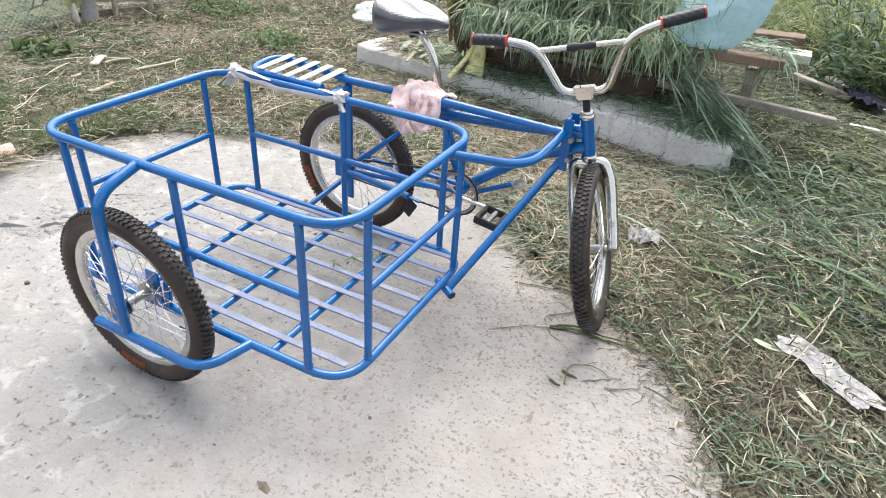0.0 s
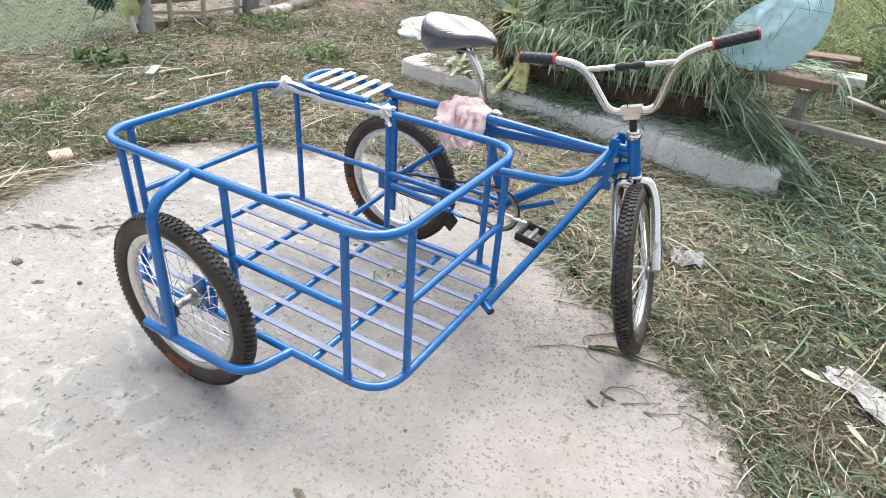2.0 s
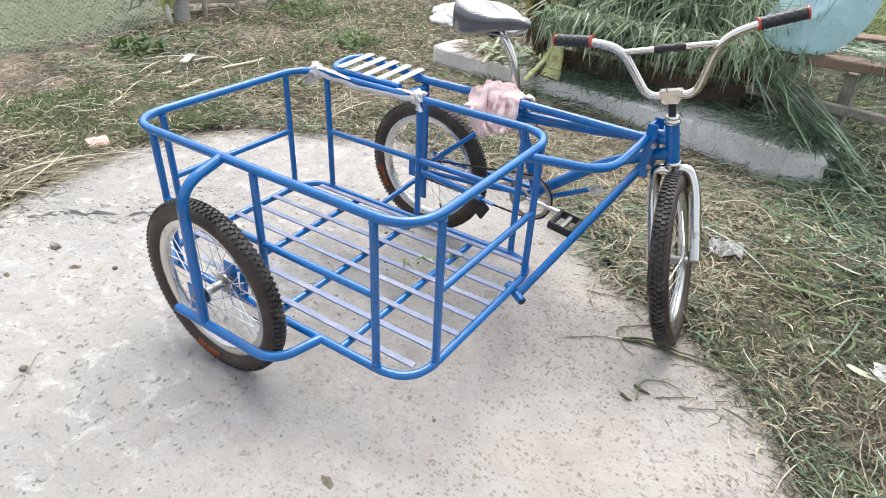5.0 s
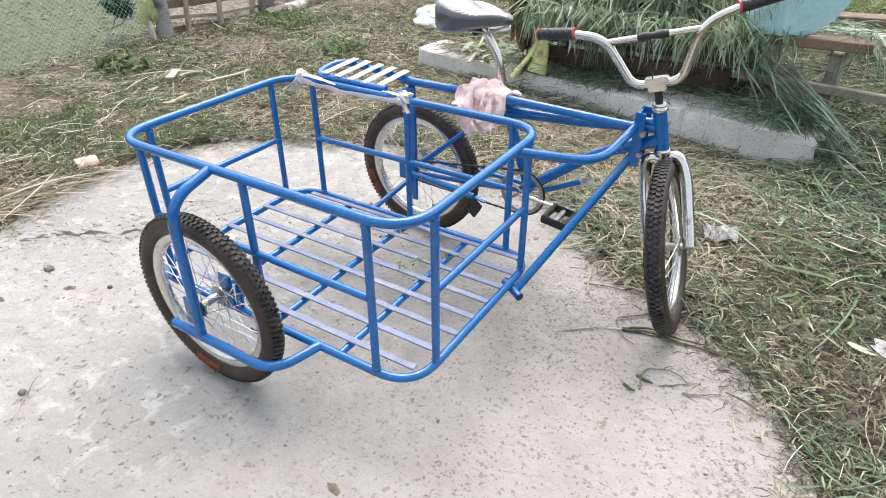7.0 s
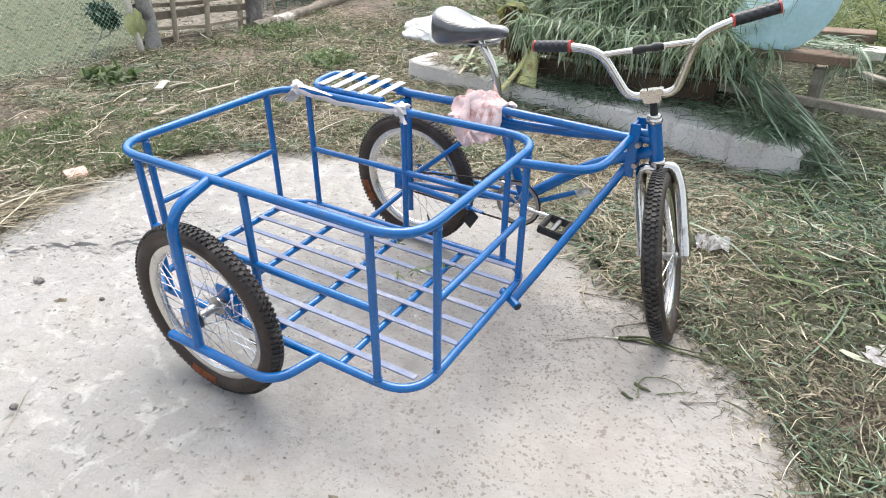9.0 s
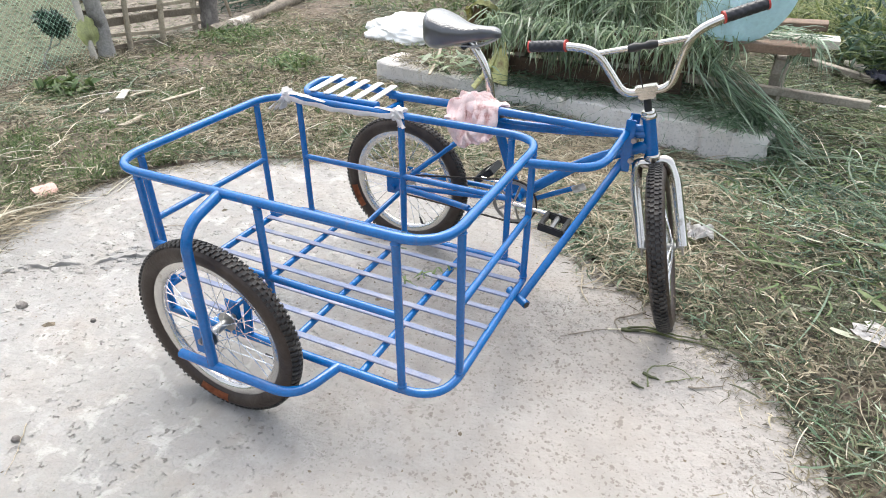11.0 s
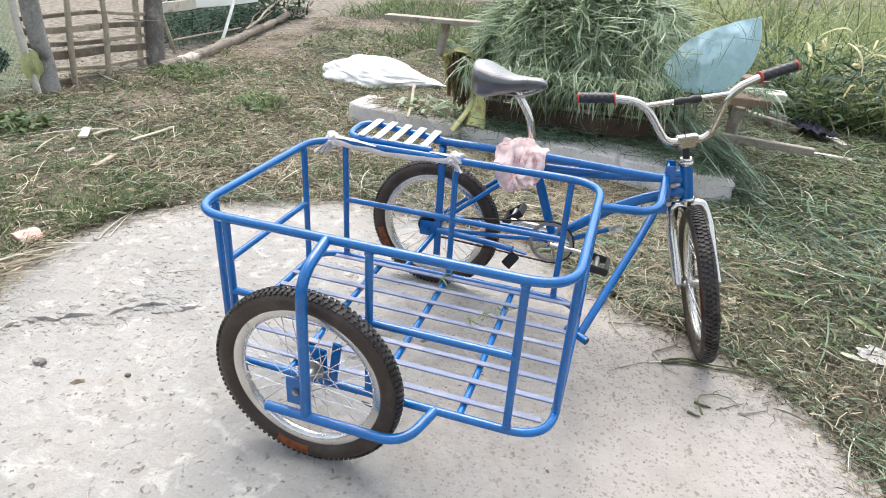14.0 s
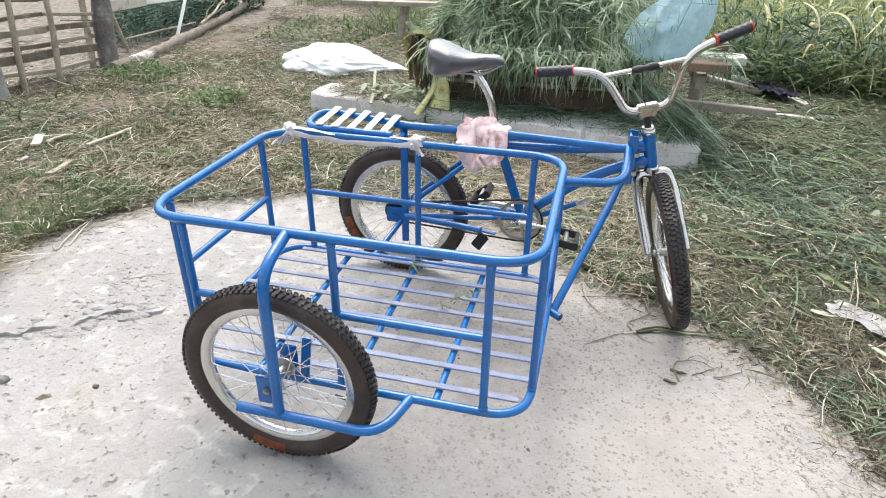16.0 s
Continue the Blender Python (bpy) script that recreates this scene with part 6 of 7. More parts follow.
# ---- cloth, strips and litter on and round the tricycle ----
def build_cloth():
    """A cloth gathered over the long tube: it hangs in loose folds, settled by a short relaxation."""
    nu, nv, rng = 46, 56, np.random.default_rng(5)
    prof = np.array([(-0.112, 0.482), (-0.126, 0.505), (-0.126, 0.545), (-0.108, 0.588), (-0.075, 0.606), (-0.030, 0.606), (0.018, 0.588), (0.036, 0.540), (0.034, 0.500)])
    s = np.concatenate([[0], np.cumsum(np.hypot(*np.diff(prof, axis=0).T))])
    v = np.linspace(0, s[-1], nv + 1)
    y, z = np.interp(v, s, prof[:, 0]), np.interp(v, s, prof[:, 1])
    u = np.linspace(-1, 1, nu + 1)
    wide = 0.072 - 0.026 * np.clip(1 - v / 0.06, 0, 1) - 0.014 * np.clip((v - 0.2) / 0.1, 0, 1)
    X = 0.163 + u[:, None] * wide[None, :]
    P = np.stack([X, np.repeat(y[None, :], nu + 1, 0), np.repeat(z[None, :], nu + 1, 0)], -1)
    for f in (3.0, 6.0, 11.0):
        w = 0.027 / f * 3
        ph = rng.uniform(0, 6.28, 6)
        wave = np.sin(f * u[:, None] + 28 * f / 6 * v[None, :] * np.sin(ph[0]) + ph[1]) * np.cos(f * 0.7 * u[:, None] - 24 * v[None, :] + ph[2])
        P[..., 1] -= w * wave * 0.8
        P[..., 2] += w * wave * 0.6
    low = np.clip(1 - v / 0.09, 0, 1)[None, :]
    P[..., 2] += low * (0.034 * u[:, None] ** 2 + 0.008 * np.sin(u[:, None] * 5))
    edge = P[[0, -1], :, 0].copy()
    top = slice(int(nv * 0.42), int(nv * 0.62))
    pin = P[10:-10, top].copy()
    rx, rv = 0.148 * 1.5 / nu, s[-1] * 1.16 / nv
    tubes = [(np.array((-0.12, -0.100, 0.582)), np.array((0.24, -0.080, 0.577)), 0.0165), (np.array((0.24, -0.080, 0.577)), np.array((0.602, -0.018, 0.545)), 0.0165), (np.array((0.205, 0.0, 0.45)), np.array((0.185, 0.0, 0.56)), 0.020)]
    start = P.copy()
    old = P.copy()

    def pull(A, B, rest, k):
        d = B - A
        ln = np.linalg.norm(d, axis=-1, keepdims=True) + 1e-9
        c = d * (k * 0.5 * (1 - rest / ln))
        A += c
        B -= c

    for step in range(110):
        vel = np.clip((P - old) * 0.85, -0.0015, 0.0015)
        old = P.copy()
        P += vel
        P[..., 2] -= 0.00012
        for it in range(5):
            for o in (0, 1):
                n = (nu - o) // 2 * 2
                pull(P[o:o + n:2], P[o + 1:o + 1 + n:2], rx, 1.0)
                n = (nv - o) // 2 * 2
                pull(P[:, o:o + n:2], P[:, o + 1:o + 1 + n:2], rv, 1.0)
            pull(P[:-1, :-1], P[1:, 1:], math.hypot(rx, rv), 0.12)
            pull(P[1:, :-1], P[:-1, 1:], math.hypot(rx, rv), 0.12)
            pull(P[:-3], P[3:], rx * 2.7, 0.06)
            P[[0, -1], :, 0] = P[[0, -1], :, 0] * 0.5 + edge * 0.5
            for a, b, r in tubes:
                ab = b - a
                t = np.clip(((P - a) @ ab) / (ab @ ab), 0, 1)
                q = P - (a + t[..., None] * ab)
                d = np.linalg.norm(q, axis=-1, keepdims=True) + 1e-9
                P = np.where(d < r, a + t[..., None] * ab + q * (r / d), P)
            P[10:-10, top] = P[10:-10, top] * 0.7 + pin * 0.3
            P = start + np.clip(P - start, -0.020, 0.020)
    for k in range(1):
        P[1:-1, 1:-1] = 0.5 * P[1:-1, 1:-1] + 0.125 * (P[2:, 1:-1] + P[:-2, 1:-1] + P[1:-1, 2:] + P[1:-1, :-2])
    nrm = np.cross(np.gradient(P, axis=0), np.gradient(P, axis=1))
    nrm /= np.linalg.norm(nrm, axis=-1, keepdims=True) + 1e-9
    for f, w in ((17.0, 0.013), (38.0, 0.0055)):
        fold = np.array([[0.30 - abs(noise.noise(Vector((P[i, j, 0] + 0.4 * P[i, j, 2], P[i, j, 1], 0.55 * P[i, j, 2] - 0.35 * P[i, j, 0])) * f + Vector((f, 2, 7)))) * 1.3 for j in range(nv + 1)] for i in range(nu + 1)])
        P = P + nrm * (fold * w)[..., None]
    nrm = np.cross(np.gradient(P, axis=0), np.gradient(P, axis=1))
    nrm /= np.linalg.norm(nrm, axis=-1, keepdims=True) + 1e-9
    bm = bmesh.new()
    g = [[bm.verts.new(P[i, j]) for j in range(nv + 1)] for i in range(nu + 1)]
    h = [[bm.verts.new(P[i, j] + nrm[i, j] * 0.002) for j in range(nv + 1)] for i in range(nu + 1)]
    for i in range(nu):
        for j in range(nv):
            bm.faces.new((g[i][j], g[i + 1][j], g[i + 1][j + 1], g[i][j + 1]))
            bm.faces.new((h[i][j], h[i][j + 1], h[i + 1][j + 1], h[i + 1][j]))
    rim = [(i, 0) for i in range(nu)] + [(nu, j) for j in range(nv)] + [(i, nv) for i in range(nu, 0, -1)] + [(0, j) for j in range(nv, 0, -1)]
    for (i, j), (k, l) in zip(rim, rim[1:] + rim[:1]):
        bm.faces.new((g[i][j], g[k][l], h[k][l], h[i][j]))
    bmesh.ops.recalc_face_normals(bm, faces=bm.faces)
    tagged(link("cloth", bm, CLOTH), "crumpled pale pink printed cloth thrown over the frame", "cloth")


build_cloth()


def ribbon_strip(name, pts, width, mat, parent, twist=0.0):
    tube(name, pts, [width * (0.75 + 0.25 * math.sin(i * 1.7)) for i in range(len(pts))], mat, parent, sides=8, flat=0.22)


strip = thing("plastic_strip", "torn white plastic strip knotted round the top rail", "plastic strip")
P = [Vector((-0.405 + 0.15 * i / 10, Y1 + 0.003 * math.sin(i * 0.9) - 0.012 * max(0, i - 5) / 5, ZT + 0.0125 - 0.006 * max(0, i - 5) / 5)) for i in range(11)]
tube("wrap", P, [0.013 - 0.0006 * i + 0.002 * math.sin(i * 1.7) for i in range(11)], STRAP, strip, sides=8, flat=0.2)
P2 = [Vector((-0.400 + 0.40 * i / 24, Y1 - 0.0150 - 0.002 * math.sin(i * 0.7), ZT + 0.002 - 0.012 * math.sin(math.pi * i / 24) + 0.0015 * math.sin(i * 1.1))) for i in range(25)]
tube("length", P2, [0.0085 * (0.85 + 0.15 * math.sin(i * 0.9)) for i in range(25)], STRAP, strip, sides=8, flat=0.22, up=(0, 1, 0))
P3 = [Vector((-0.085 + 0.085 * i / 8, Y1 + 0.002 * math.sin(i), ZT + 0.0125)) for i in range(9)]
tube("wrap", P3, [0.004 + 0.001 * i for i in range(9)], STRAP, strip, sides=8, flat=0.25)
for i, (kx, sx) in enumerate(((-0.405, -0.010), (-0.005, 0.008))):
    lumpy("knot", (kx, Y1, ZT + 0.004), (0.022, 0.022, 0.020), STRAP, "", "", sub=3, rough=0.5, floor=-9, seed=4 + i, parent=strip)
    for k in range(3):
        tail = [Vector((kx + sx * t * (0.25 + 0.35 * k), Y1 - 0.012 - 0.002 * t * k, ZT + 0.006 - 0.008 * t)) for t in range(6 - i)]
        ribbon_strip("tail", tail, 0.024 - 0.004 * k - 0.008 * i, STRAP, strip)

twine = thing("twine_knot", "green twine tied round the floor cross bar", "twine")
for k in range(4):
    c = Vector((0.0, Y1 - 0.012 - 0.014 * k, ZB))
    ring = [c + Vector((0.014 * math.cos(a), 0.006 * math.sin(a * 2 + k), 0.016 * math.sin(a))) for a in [2 * math.pi * i / 12 for i in range(12)]]
    tube("turn", ring, 0.0028, TWINE, twine, sides=5, closed=True)
tube("tail", [(0.0, -0.31, ZB + 0.02), (0.02, -0.34, ZB + 0.022), (0.035, -0.35, ZB + 0.016), (0.06, -0.345, ZB + 0.016)], 0.0022, TWINE, twine, sides=5)

sprig = thing("grass_sprig", "small wilted green sprig caught in the box floor", "plant sprig")
rngs = random.Random(8)
for k in range(9):
    a = Vector((0.15 + 0.012 * k, -0.52 + 0.016 * k, ZB + 0.02))
    tube("leaflet", [a, a + Vector((rngs.uniform(-0.02, 0.02), rngs.uniform(-0.02, 0.02), 0.012)), a + Vector((rngs.uniform(-0.03, 0.03), rngs.uniform(-0.03, 0.03), 0.004))], [0.002, 0.005, 0.001], TUFT, sprig, sides=5, flat=0.3)


def crumpled(name, centre, sx, sy, turn, mat, label, category, height=0.03, seed=0, lift=0.004):
    """A thin crumpled sheet lying on the ground."""
    bm = bmesh.new()
    n = 16
    g = []
    c, s = math.cos(radians(turn)), math.sin(radians(turn))
    for i in range(n + 1):
        row = []
        for j in range(n + 1):
            u, v = i / n - 0.5, j / n - 0.5
            q = Vector((u * 4 + seed, v * 4, seed))
            x, y = u * sx * (1 + 0.25 * noise.noise(q)), v * sy * (1 + 0.35 * noise.noise(q + Vector((3, 3, 3))))
            z = lift + height * abs(noise.noise(q * 0.9)) + height * 0.3 * abs(noise.noise(q * 2.5))
            row.append(bm.verts.new((centre[0] + x * c - y * s, centre[1] + x * s + y * c, centre[2] + z)))
        g.append(row)
    for i in range(n):
        for j in range(n):
            bm.faces.new((g[i][j], g[i + 1][j], g[i + 1][j + 1], g[i][j + 1]))
    bmesh.ops.solidify(bm, geom=list(bm.faces), thickness=0.0015)
    return tagged(link(name, bm, mat), label, category)


crumpled("plastic_wrapper", (1.46, 0.01, 0.022), 0.10, 0.30, 50, PAPER, "torn white plastic wrapper lying on cut grass", "wrapper", 0.018, 2)
crumpled("plastic_bag", (0.845, 0.465, 0.02), 0.11, 0.10, 10, PAPER, "crumpled clear plastic scrap on the litter", "plastic scrap", 0.04, 5)
crumpled("paper_scrap", (-1.89, 0.34, 0.012), 0.05, 0.06, 30, PAPER, "small crumpled white scrap on the grass", "scrap", 0.03, 7)
crumpled("dark_rag", (1.685, 2.88, 0.07), 0.16, 0.36, 20, NAVY, "dark navy rag draped over a split stick", "rag", 0.07, 9)
stick = thing("split_stick", "pale split stick lying on the litter", "stick")
plank("stick_piece", (1.50, 3.34, 0.060), (1.885, 2.72, 0.040), 0.060, 0.030, PALEWOOD, stick, seed=1)
stick = thing("split_stick", "grey weathered board end lying on the litter", "stick")
plank("stick_piece", (1.28, 3.22, 0.075), (1.63, 2.93, 0.055), 0.050, 0.040, WOOD, stick, seed=4)
stick = thing("split_stick", "short pale strip of wood lying in the grass", "stick")
plank("stick_piece", (1.59, 2.40, 0.045), (1.83, 2.36, 0.040), 0.035, 0.016, PALEWOOD, stick, seed=6)
stick = thing("split_stick", "pale split stalk lying across the concrete beam", "stick")
plank("stick_piece", (-0.82, 1.55, 0.145), (-0.95, 2.02, 0.23), 0.018, 0.008, BAMBOO, stick, seed=3)
part("paper_tag", box(bmesh.new(), (0.042, 0.0012, 0.026), pose(0.490, -0.022, 0.352, 12, -28, 8), 0.0004), PAPER, trike, "white paper tag tied under the down tube")

def build_shard():
    """A broken piece of curved clay tile, lying hump up."""
    bm = bmesh.new()
    g = []
    for k in range(13):
        a = math.pi * (0.12 + 0.76 * k / 12)
        row = []
        for m in range(6):
            u = m / 5 - 0.5
            long = 0.085 * (1 - 0.35 * abs(k / 12 - 0.4)) + 0.010 * noise.noise(Vector((k * 0.8, m, 3)))
            for r in (0.052, 0.040):
                row.append((-1.69 + math.cos(a) * r * 1.1 + 0.30 * u * long, -0.352 + u * long - 0.25 * math.cos(a) * r, -0.004 + math.sin(a) * r * 0.95 + 0.002 * noise.noise(Vector((k, m, r * 90)))))
        g.append([bm.verts.new(p) for p in row])
    for k in range(12):
        for m in range(5):
            a, b = g[k], g[k + 1]
            bm.faces.new((a[2 * m], a[2 * m + 2], b[2 * m + 2], b[2 * m]))
            bm.faces.new((a[2 * m + 1], b[2 * m + 1], b[2 * m + 3], a[2 * m + 3]))
        for m in (0, 5):
            bm.faces.new((g[k][2 * m], g[k + 1][2 * m], g[k + 1][2 * m + 1], g[k][2 * m + 1]))
    for k in (0, 12):
        for m in range(5):
            bm.faces.new((g[k][2 * m], g[k][2 * m + 1], g[k][2 * m + 3], g[k][2 * m + 2]))
    bmesh.ops.recalc_face_normals(bm, faces=bm.faces)
    tagged(link("tile_fragment", bm, BRICK), "broken curved pinkish clay tile at the edge of the grass", "tile fragment")


build_shard()
for i, (cx, cy, ln, turn, wide) in enumerate(((-2.42, 0.685, 0.17, 125, 0.045), (-2.335, 0.745, 0.16, 88, 0.022), (-2.095, 0.84, 0.33, 91, 0.026), (-2.008, 0.385, 0.18, 100, 0.030), (-2.27, 0.43, 0.05, 60, 0.030))):
    chip = thing("wood_chip", "pale split wood chip lying on the litter", "wood chip", group="wood chips on the litter")
    d = Vector((math.cos(radians(turn)), math.sin(radians(turn)), 0)) * ln / 2
    c = Vector((cx, cy, 0.048))
    plank("chip", c - d, c + d, wide, 0.010, BAREWOOD if i in (0, 4) else BAMBOO, chip, seed=i)
for i, (cx, cy, turn) in enumerate(((1.156, 0.097, 20), (1.331, 0.229, 60), (1.25, 0.55, 100), (1.5, 0.8, 10), (1.7, 1.2, 40), (0.95, 0.25, 75))):
    crumpled("fallen_leaf", (cx, cy, float(ground_height(np.array([cx]), np.array([cy]))[0]) + 0.015), 0.06, 0.03, turn, LEAF, "pale fallen leaf on the cut grass", "leaf", 0.015, 11 + i)["group"] = "fallen leaves"

# twigs and crumbs on the slab
def twig(points, r, mat, seed, label="thin curled stalk lying on the concrete"):
    pts = []
    line = rounded(points, 0.04, steps=5)
    for p, q in zip(line, line[1:]):
        m = max(1, int((q - p).length / 0.012))
        pts += [p.lerp(q, k / m) for k in range(m)]
    pts = [p + Vector((0.004 * noise.noise(p * 60 + Vector((seed, 0, 0))), 0.004 * noise.noise(p * 60 + Vector((0, seed, 3))), 0.002 * abs(noise.noise(p * 40)))) for p in pts]
    n = len(pts)
    rad = [r * (1 - 0.6 * k / n) * (1 + 0.3 * noise.noise(p * 90)) for k, p in enumerate(pts)]
    tagged(link("twig", sweep(bmesh.new(), pts, rad, sides=6), mat), label, "twig", group="twigs on the concrete")


GREENSTEM = material("fresh_green_stem", (0.055, 0.066, 0.022), rough=0.5, vary=0.4, scale=40, fine=120, bump=0.1, dirt=(0.16, 0.17, 0.06), dirt_amount=0.25, dirt_scale=25)
BLADE = material("bent_green_blade", (0.13, 0.145, 0.065), rough=0.55, vary=0.35, scale=30, fine=120, bump=0.1)
twig([(0.71, -0.198, 0.004), (0.794, -0.169, 0.008), (0.864, -0.175, 0.007), (0.941, -0.164, 0.006), (1.01, -0.172, 0.006)], 0.0052, GREENSTEM, 1, "bent green grass blade lying on the concrete")
twig([(0.709, -0.196, 0.006), (0.776, -0.155, 0.010), (0.856, -0.166, 0.010), (0.99, -0.140, 0.010)], 0.0042, GREENSTEM, 2, "bent green grass blade lying on the concrete")
twig([(0.67, -0.215, 0.004), (0.74, -0.185, 0.007), (0.81, -0.178, 0.006)], 0.0024, STRAW, 15, "yellowed stalk lying along a green blade")
twig([(0.76, -0.075, 0.004), (0.722, -0.121, 0.008), (0.675, -0.158, 0.006), (0.702, -0.207, 0.005), (0.739, -0.241, 0.004), (0.774, -0.244, 0.003)], 0.0032, BARK, 3)
twig([(0.57, -0.289, 0.003), (0.653, -0.224, 0.004), (0.71, -0.198, 0.004)], 0.0020, BARK, 4)
twig([(0.822, -0.409, 0.003), (0.809, -0.337, 0.006), (0.848, -0.311, 0.006), (0.889, -0.298, 0.006), (0.92, -0.322, 0.006), (0.94, -0.351, 0.004)], 0.0026, BLADE, 5)
twig([(0.805, -0.362, 0.003), (0.834, -0.374, 0.006), (0.868, -0.372, 0.003)], 0.0050, GREENSTEM, 6, "small green leaf lying on the concrete")
twig([(0.865, -0.372, 0.003), (0.917, -0.334, 0.004), (0.956, -0.304, 0.003)], 0.0018, BLADE, 16)
twig([(0.922, -0.367, 0.004), (0.943, -0.364, 0.006), (0.995, -0.331, 0.005), (1.025, -0.298, 0.003)], 0.0030, BARK, 17)
twig([(0.782, -0.410, 0.003), (0.806, -0.424, 0.006), (0.826, -0.420, 0.003)], 0.0046, GREENSTEM, 18, "small green leaf lying on the concrete")
twig([(0.53, 0.03, 0.012), (0.545, -0.05, 0.008), (0.575, -0.10, 0.005), (0.605, -0.135, 0.003)], 0.0034, BAMBOO, 7)
twig([(0.53, -0.035, 0.004), (0.62, -0.01, 0.006), (0.72, 0.0, 0.004)], 0.0026, BARK, 14)
twig([(-1.05, -0.35, 0.003), (-0.98, -0.30, 0.004), (-0.90, -0.27, 0.003)], 0.0014, DRYLEAF, 8)
twig([(-0.55, -1.22, 0.003), (-0.47, -1.30, 0.005), (-0.44, -1.36, 0.003)], 0.0014, TAN, 9)
twig([(-1.46, -0.24, 0.004), (-1.50, -0.12, 0.010), (-1.52, 0.02, 0.010), (-1.55, 0.14, 0.014)], 0.0030, STRAW, 10, "pale dry stalk along the edge of the slab")
twig([(-1.44, -0.20, 0.004), (-1.49, -0.06, 0.012), (-1.53, 0.10, 0.012)], 0.0024, STRAW, 11, "pale dry stalk along the edge of the slab")
twig([(1.494, 0.388, 0.06), (1.43, 0.12, 0.05), (1.327, -0.140, 0.03), (1.32, -0.30, 0.03), (1.36, -0.424, 0.02)], 0.0026, TAN, 12, "long pale straw stalk lying across a wrapper")
twig([(1.50, 0.37, 0.05), (1.40, 0.10, 0.05), (1.32, -0.10, 0.02)], 0.0022, TAN, 13, "long pale straw stalk lying across a wrapper")


rnge = random.Random(14)
for k in range(9):
    a = Vector((-1.63 + rnge.uniform(-0.03, 0.03), -0.70 + rnge.uniform(0, 0.2), 0.012))
    b = a + Vector((rnge.uniform(0.0, 0.08), rnge.uniform(0.16, 0.34), rnge.uniform(-0.004, 0.01)))
    m = a.lerp(b, 0.5) + Vector((rnge.uniform(-0.03, 0.03), 0, 0.008))
    twig([a, m, b], rnge.uniform(0.0014, 0.0028), TAN, 20 + k, "tan dry stalk along the edge of the slab")
lumpy("pebble", (-1.03, -0.905, 0.004), (0.019, 0.014, 0.012), DARKPOST, "small dark grey pebble on the concrete", "pebble", sub=3, rough=0.3, seed=6)
lumpy("pebble", (-0.76, -0.86, 0.003), (0.009, 0.007, 0.007), DARKPOST, "small dark grey pebble on the concrete", "pebble", sub=3, rough=0.3, seed=9)
lumpy("pebble", (-0.525, -1.263, 0.003), (0.012, 0.009, 0.008), DARKPOST, "small dark grey pebble on the concrete", "pebble", sub=3, rough=0.3, seed=12)


def crumbs(name, n, seed, mat, size, label):
    rng = np.random.default_rng(seed)
    x, y = rng.uniform(-1.5, 1.35, n * 3), rng.uniform(-2.4, 0.6, n * 3)
    ok = inside(x, y)
    v = np.sin(x * 3.3 + 1.2 * np.sin(y * 2.9)) * np.sin(y * 3.7 + x)
    ok &= rng.random(n * 3) < 0.25 + 0.75 * (v > 0.1)
    x, y = x[ok][:n], y[ok][:n]
    verts, faces = [], []
    for px, py in zip(x, y):
        r = rng.uniform(*size) * (1 + 2.5 * (rng.random() < 0.04))
        e, a = rng.uniform(0.5, 2.2), rng.uniform(0, 6.28)
        b = len(verts)
        for k in range(5):
            t = a + k * 1.2566 + rng.normal(0, 0.2)
            dx, dy = math.cos(t) * r * e, math.sin(t) * r
            verts.append((px + dx * math.cos(a) - dy * math.sin(a), py + dx * math.sin(a) + dy * math.cos(a), 0.0004))
        verts.append((px, py, r * 0.8))
        faces += [(b + k, b + (k + 1) % 5, b + 5) for k in range(5)]
    me = bpy.data.meshes.new(name)
    me.from_pydata(verts, [], faces)
    me.materials.append(mat)
    tagged(new(name, me), label, "debris", kind="stuff")


CRUMB = material("soil_crumbs", None, rough=0.95, vary=0.3, bump=0, islands=[(0.12, 0.095, 0.07), (0.22, 0.18, 0.13), (0.16, 0.135, 0.10), (0.3, 0.26, 0.2)])
crumbs("soil_crumbs", 800, 61, CRUMB, (0.0012, 0.0040), "small dark soil crumbs scattered on the concrete")

# ---- tall grass behind ----
rng = np.random.default_rng(77)
n = 11000
clump = rng.integers(0, 330, n)
tx = rng.uniform(1.35, 5.5, 330)[clump] + rng.normal(0, 0.06, n)
ty = 3.05 + (rng.random(330) ** 1.3)[clump] * 4.0 + rng.normal(0, 0.06, n) + np.where(tx < 2.0, (2.0 - tx) * 1.2, 0) - np.clip((tx - 2.2) * 0.12, 0, 0.3)
tall = rng.uniform(0.45, 1.25, 330)[clump]
extra = rng.integers(0, 90, 3000)
tx = np.concatenate([tx, rng.uniform(0.0, 2.2, 90)[extra] + rng.normal(0, 0.06, 3000)])
ty = np.concatenate([ty, rng.uniform(3.7, 6.8, 90)[extra] + rng.normal(0, 0.06, 3000)])
tall = np.concatenate([tall, rng.uniform(0.4, 0.9, 90)[extra]])
far = rng.integers(0, 260, 5200)
tx = np.concatenate([tx, rng.uniform(-0.4, 6.5, 260)[far] + rng.normal(0, 0.09, 5200)])
ty = np.concatenate([ty, rng.uniform(6.0, 10.5, 260)[far] + rng.normal(0, 0.09, 5200)])
tall = np.concatenate([tall, rng.uniform(0.8, 1.7, 260)[far]])
n = len(tx)
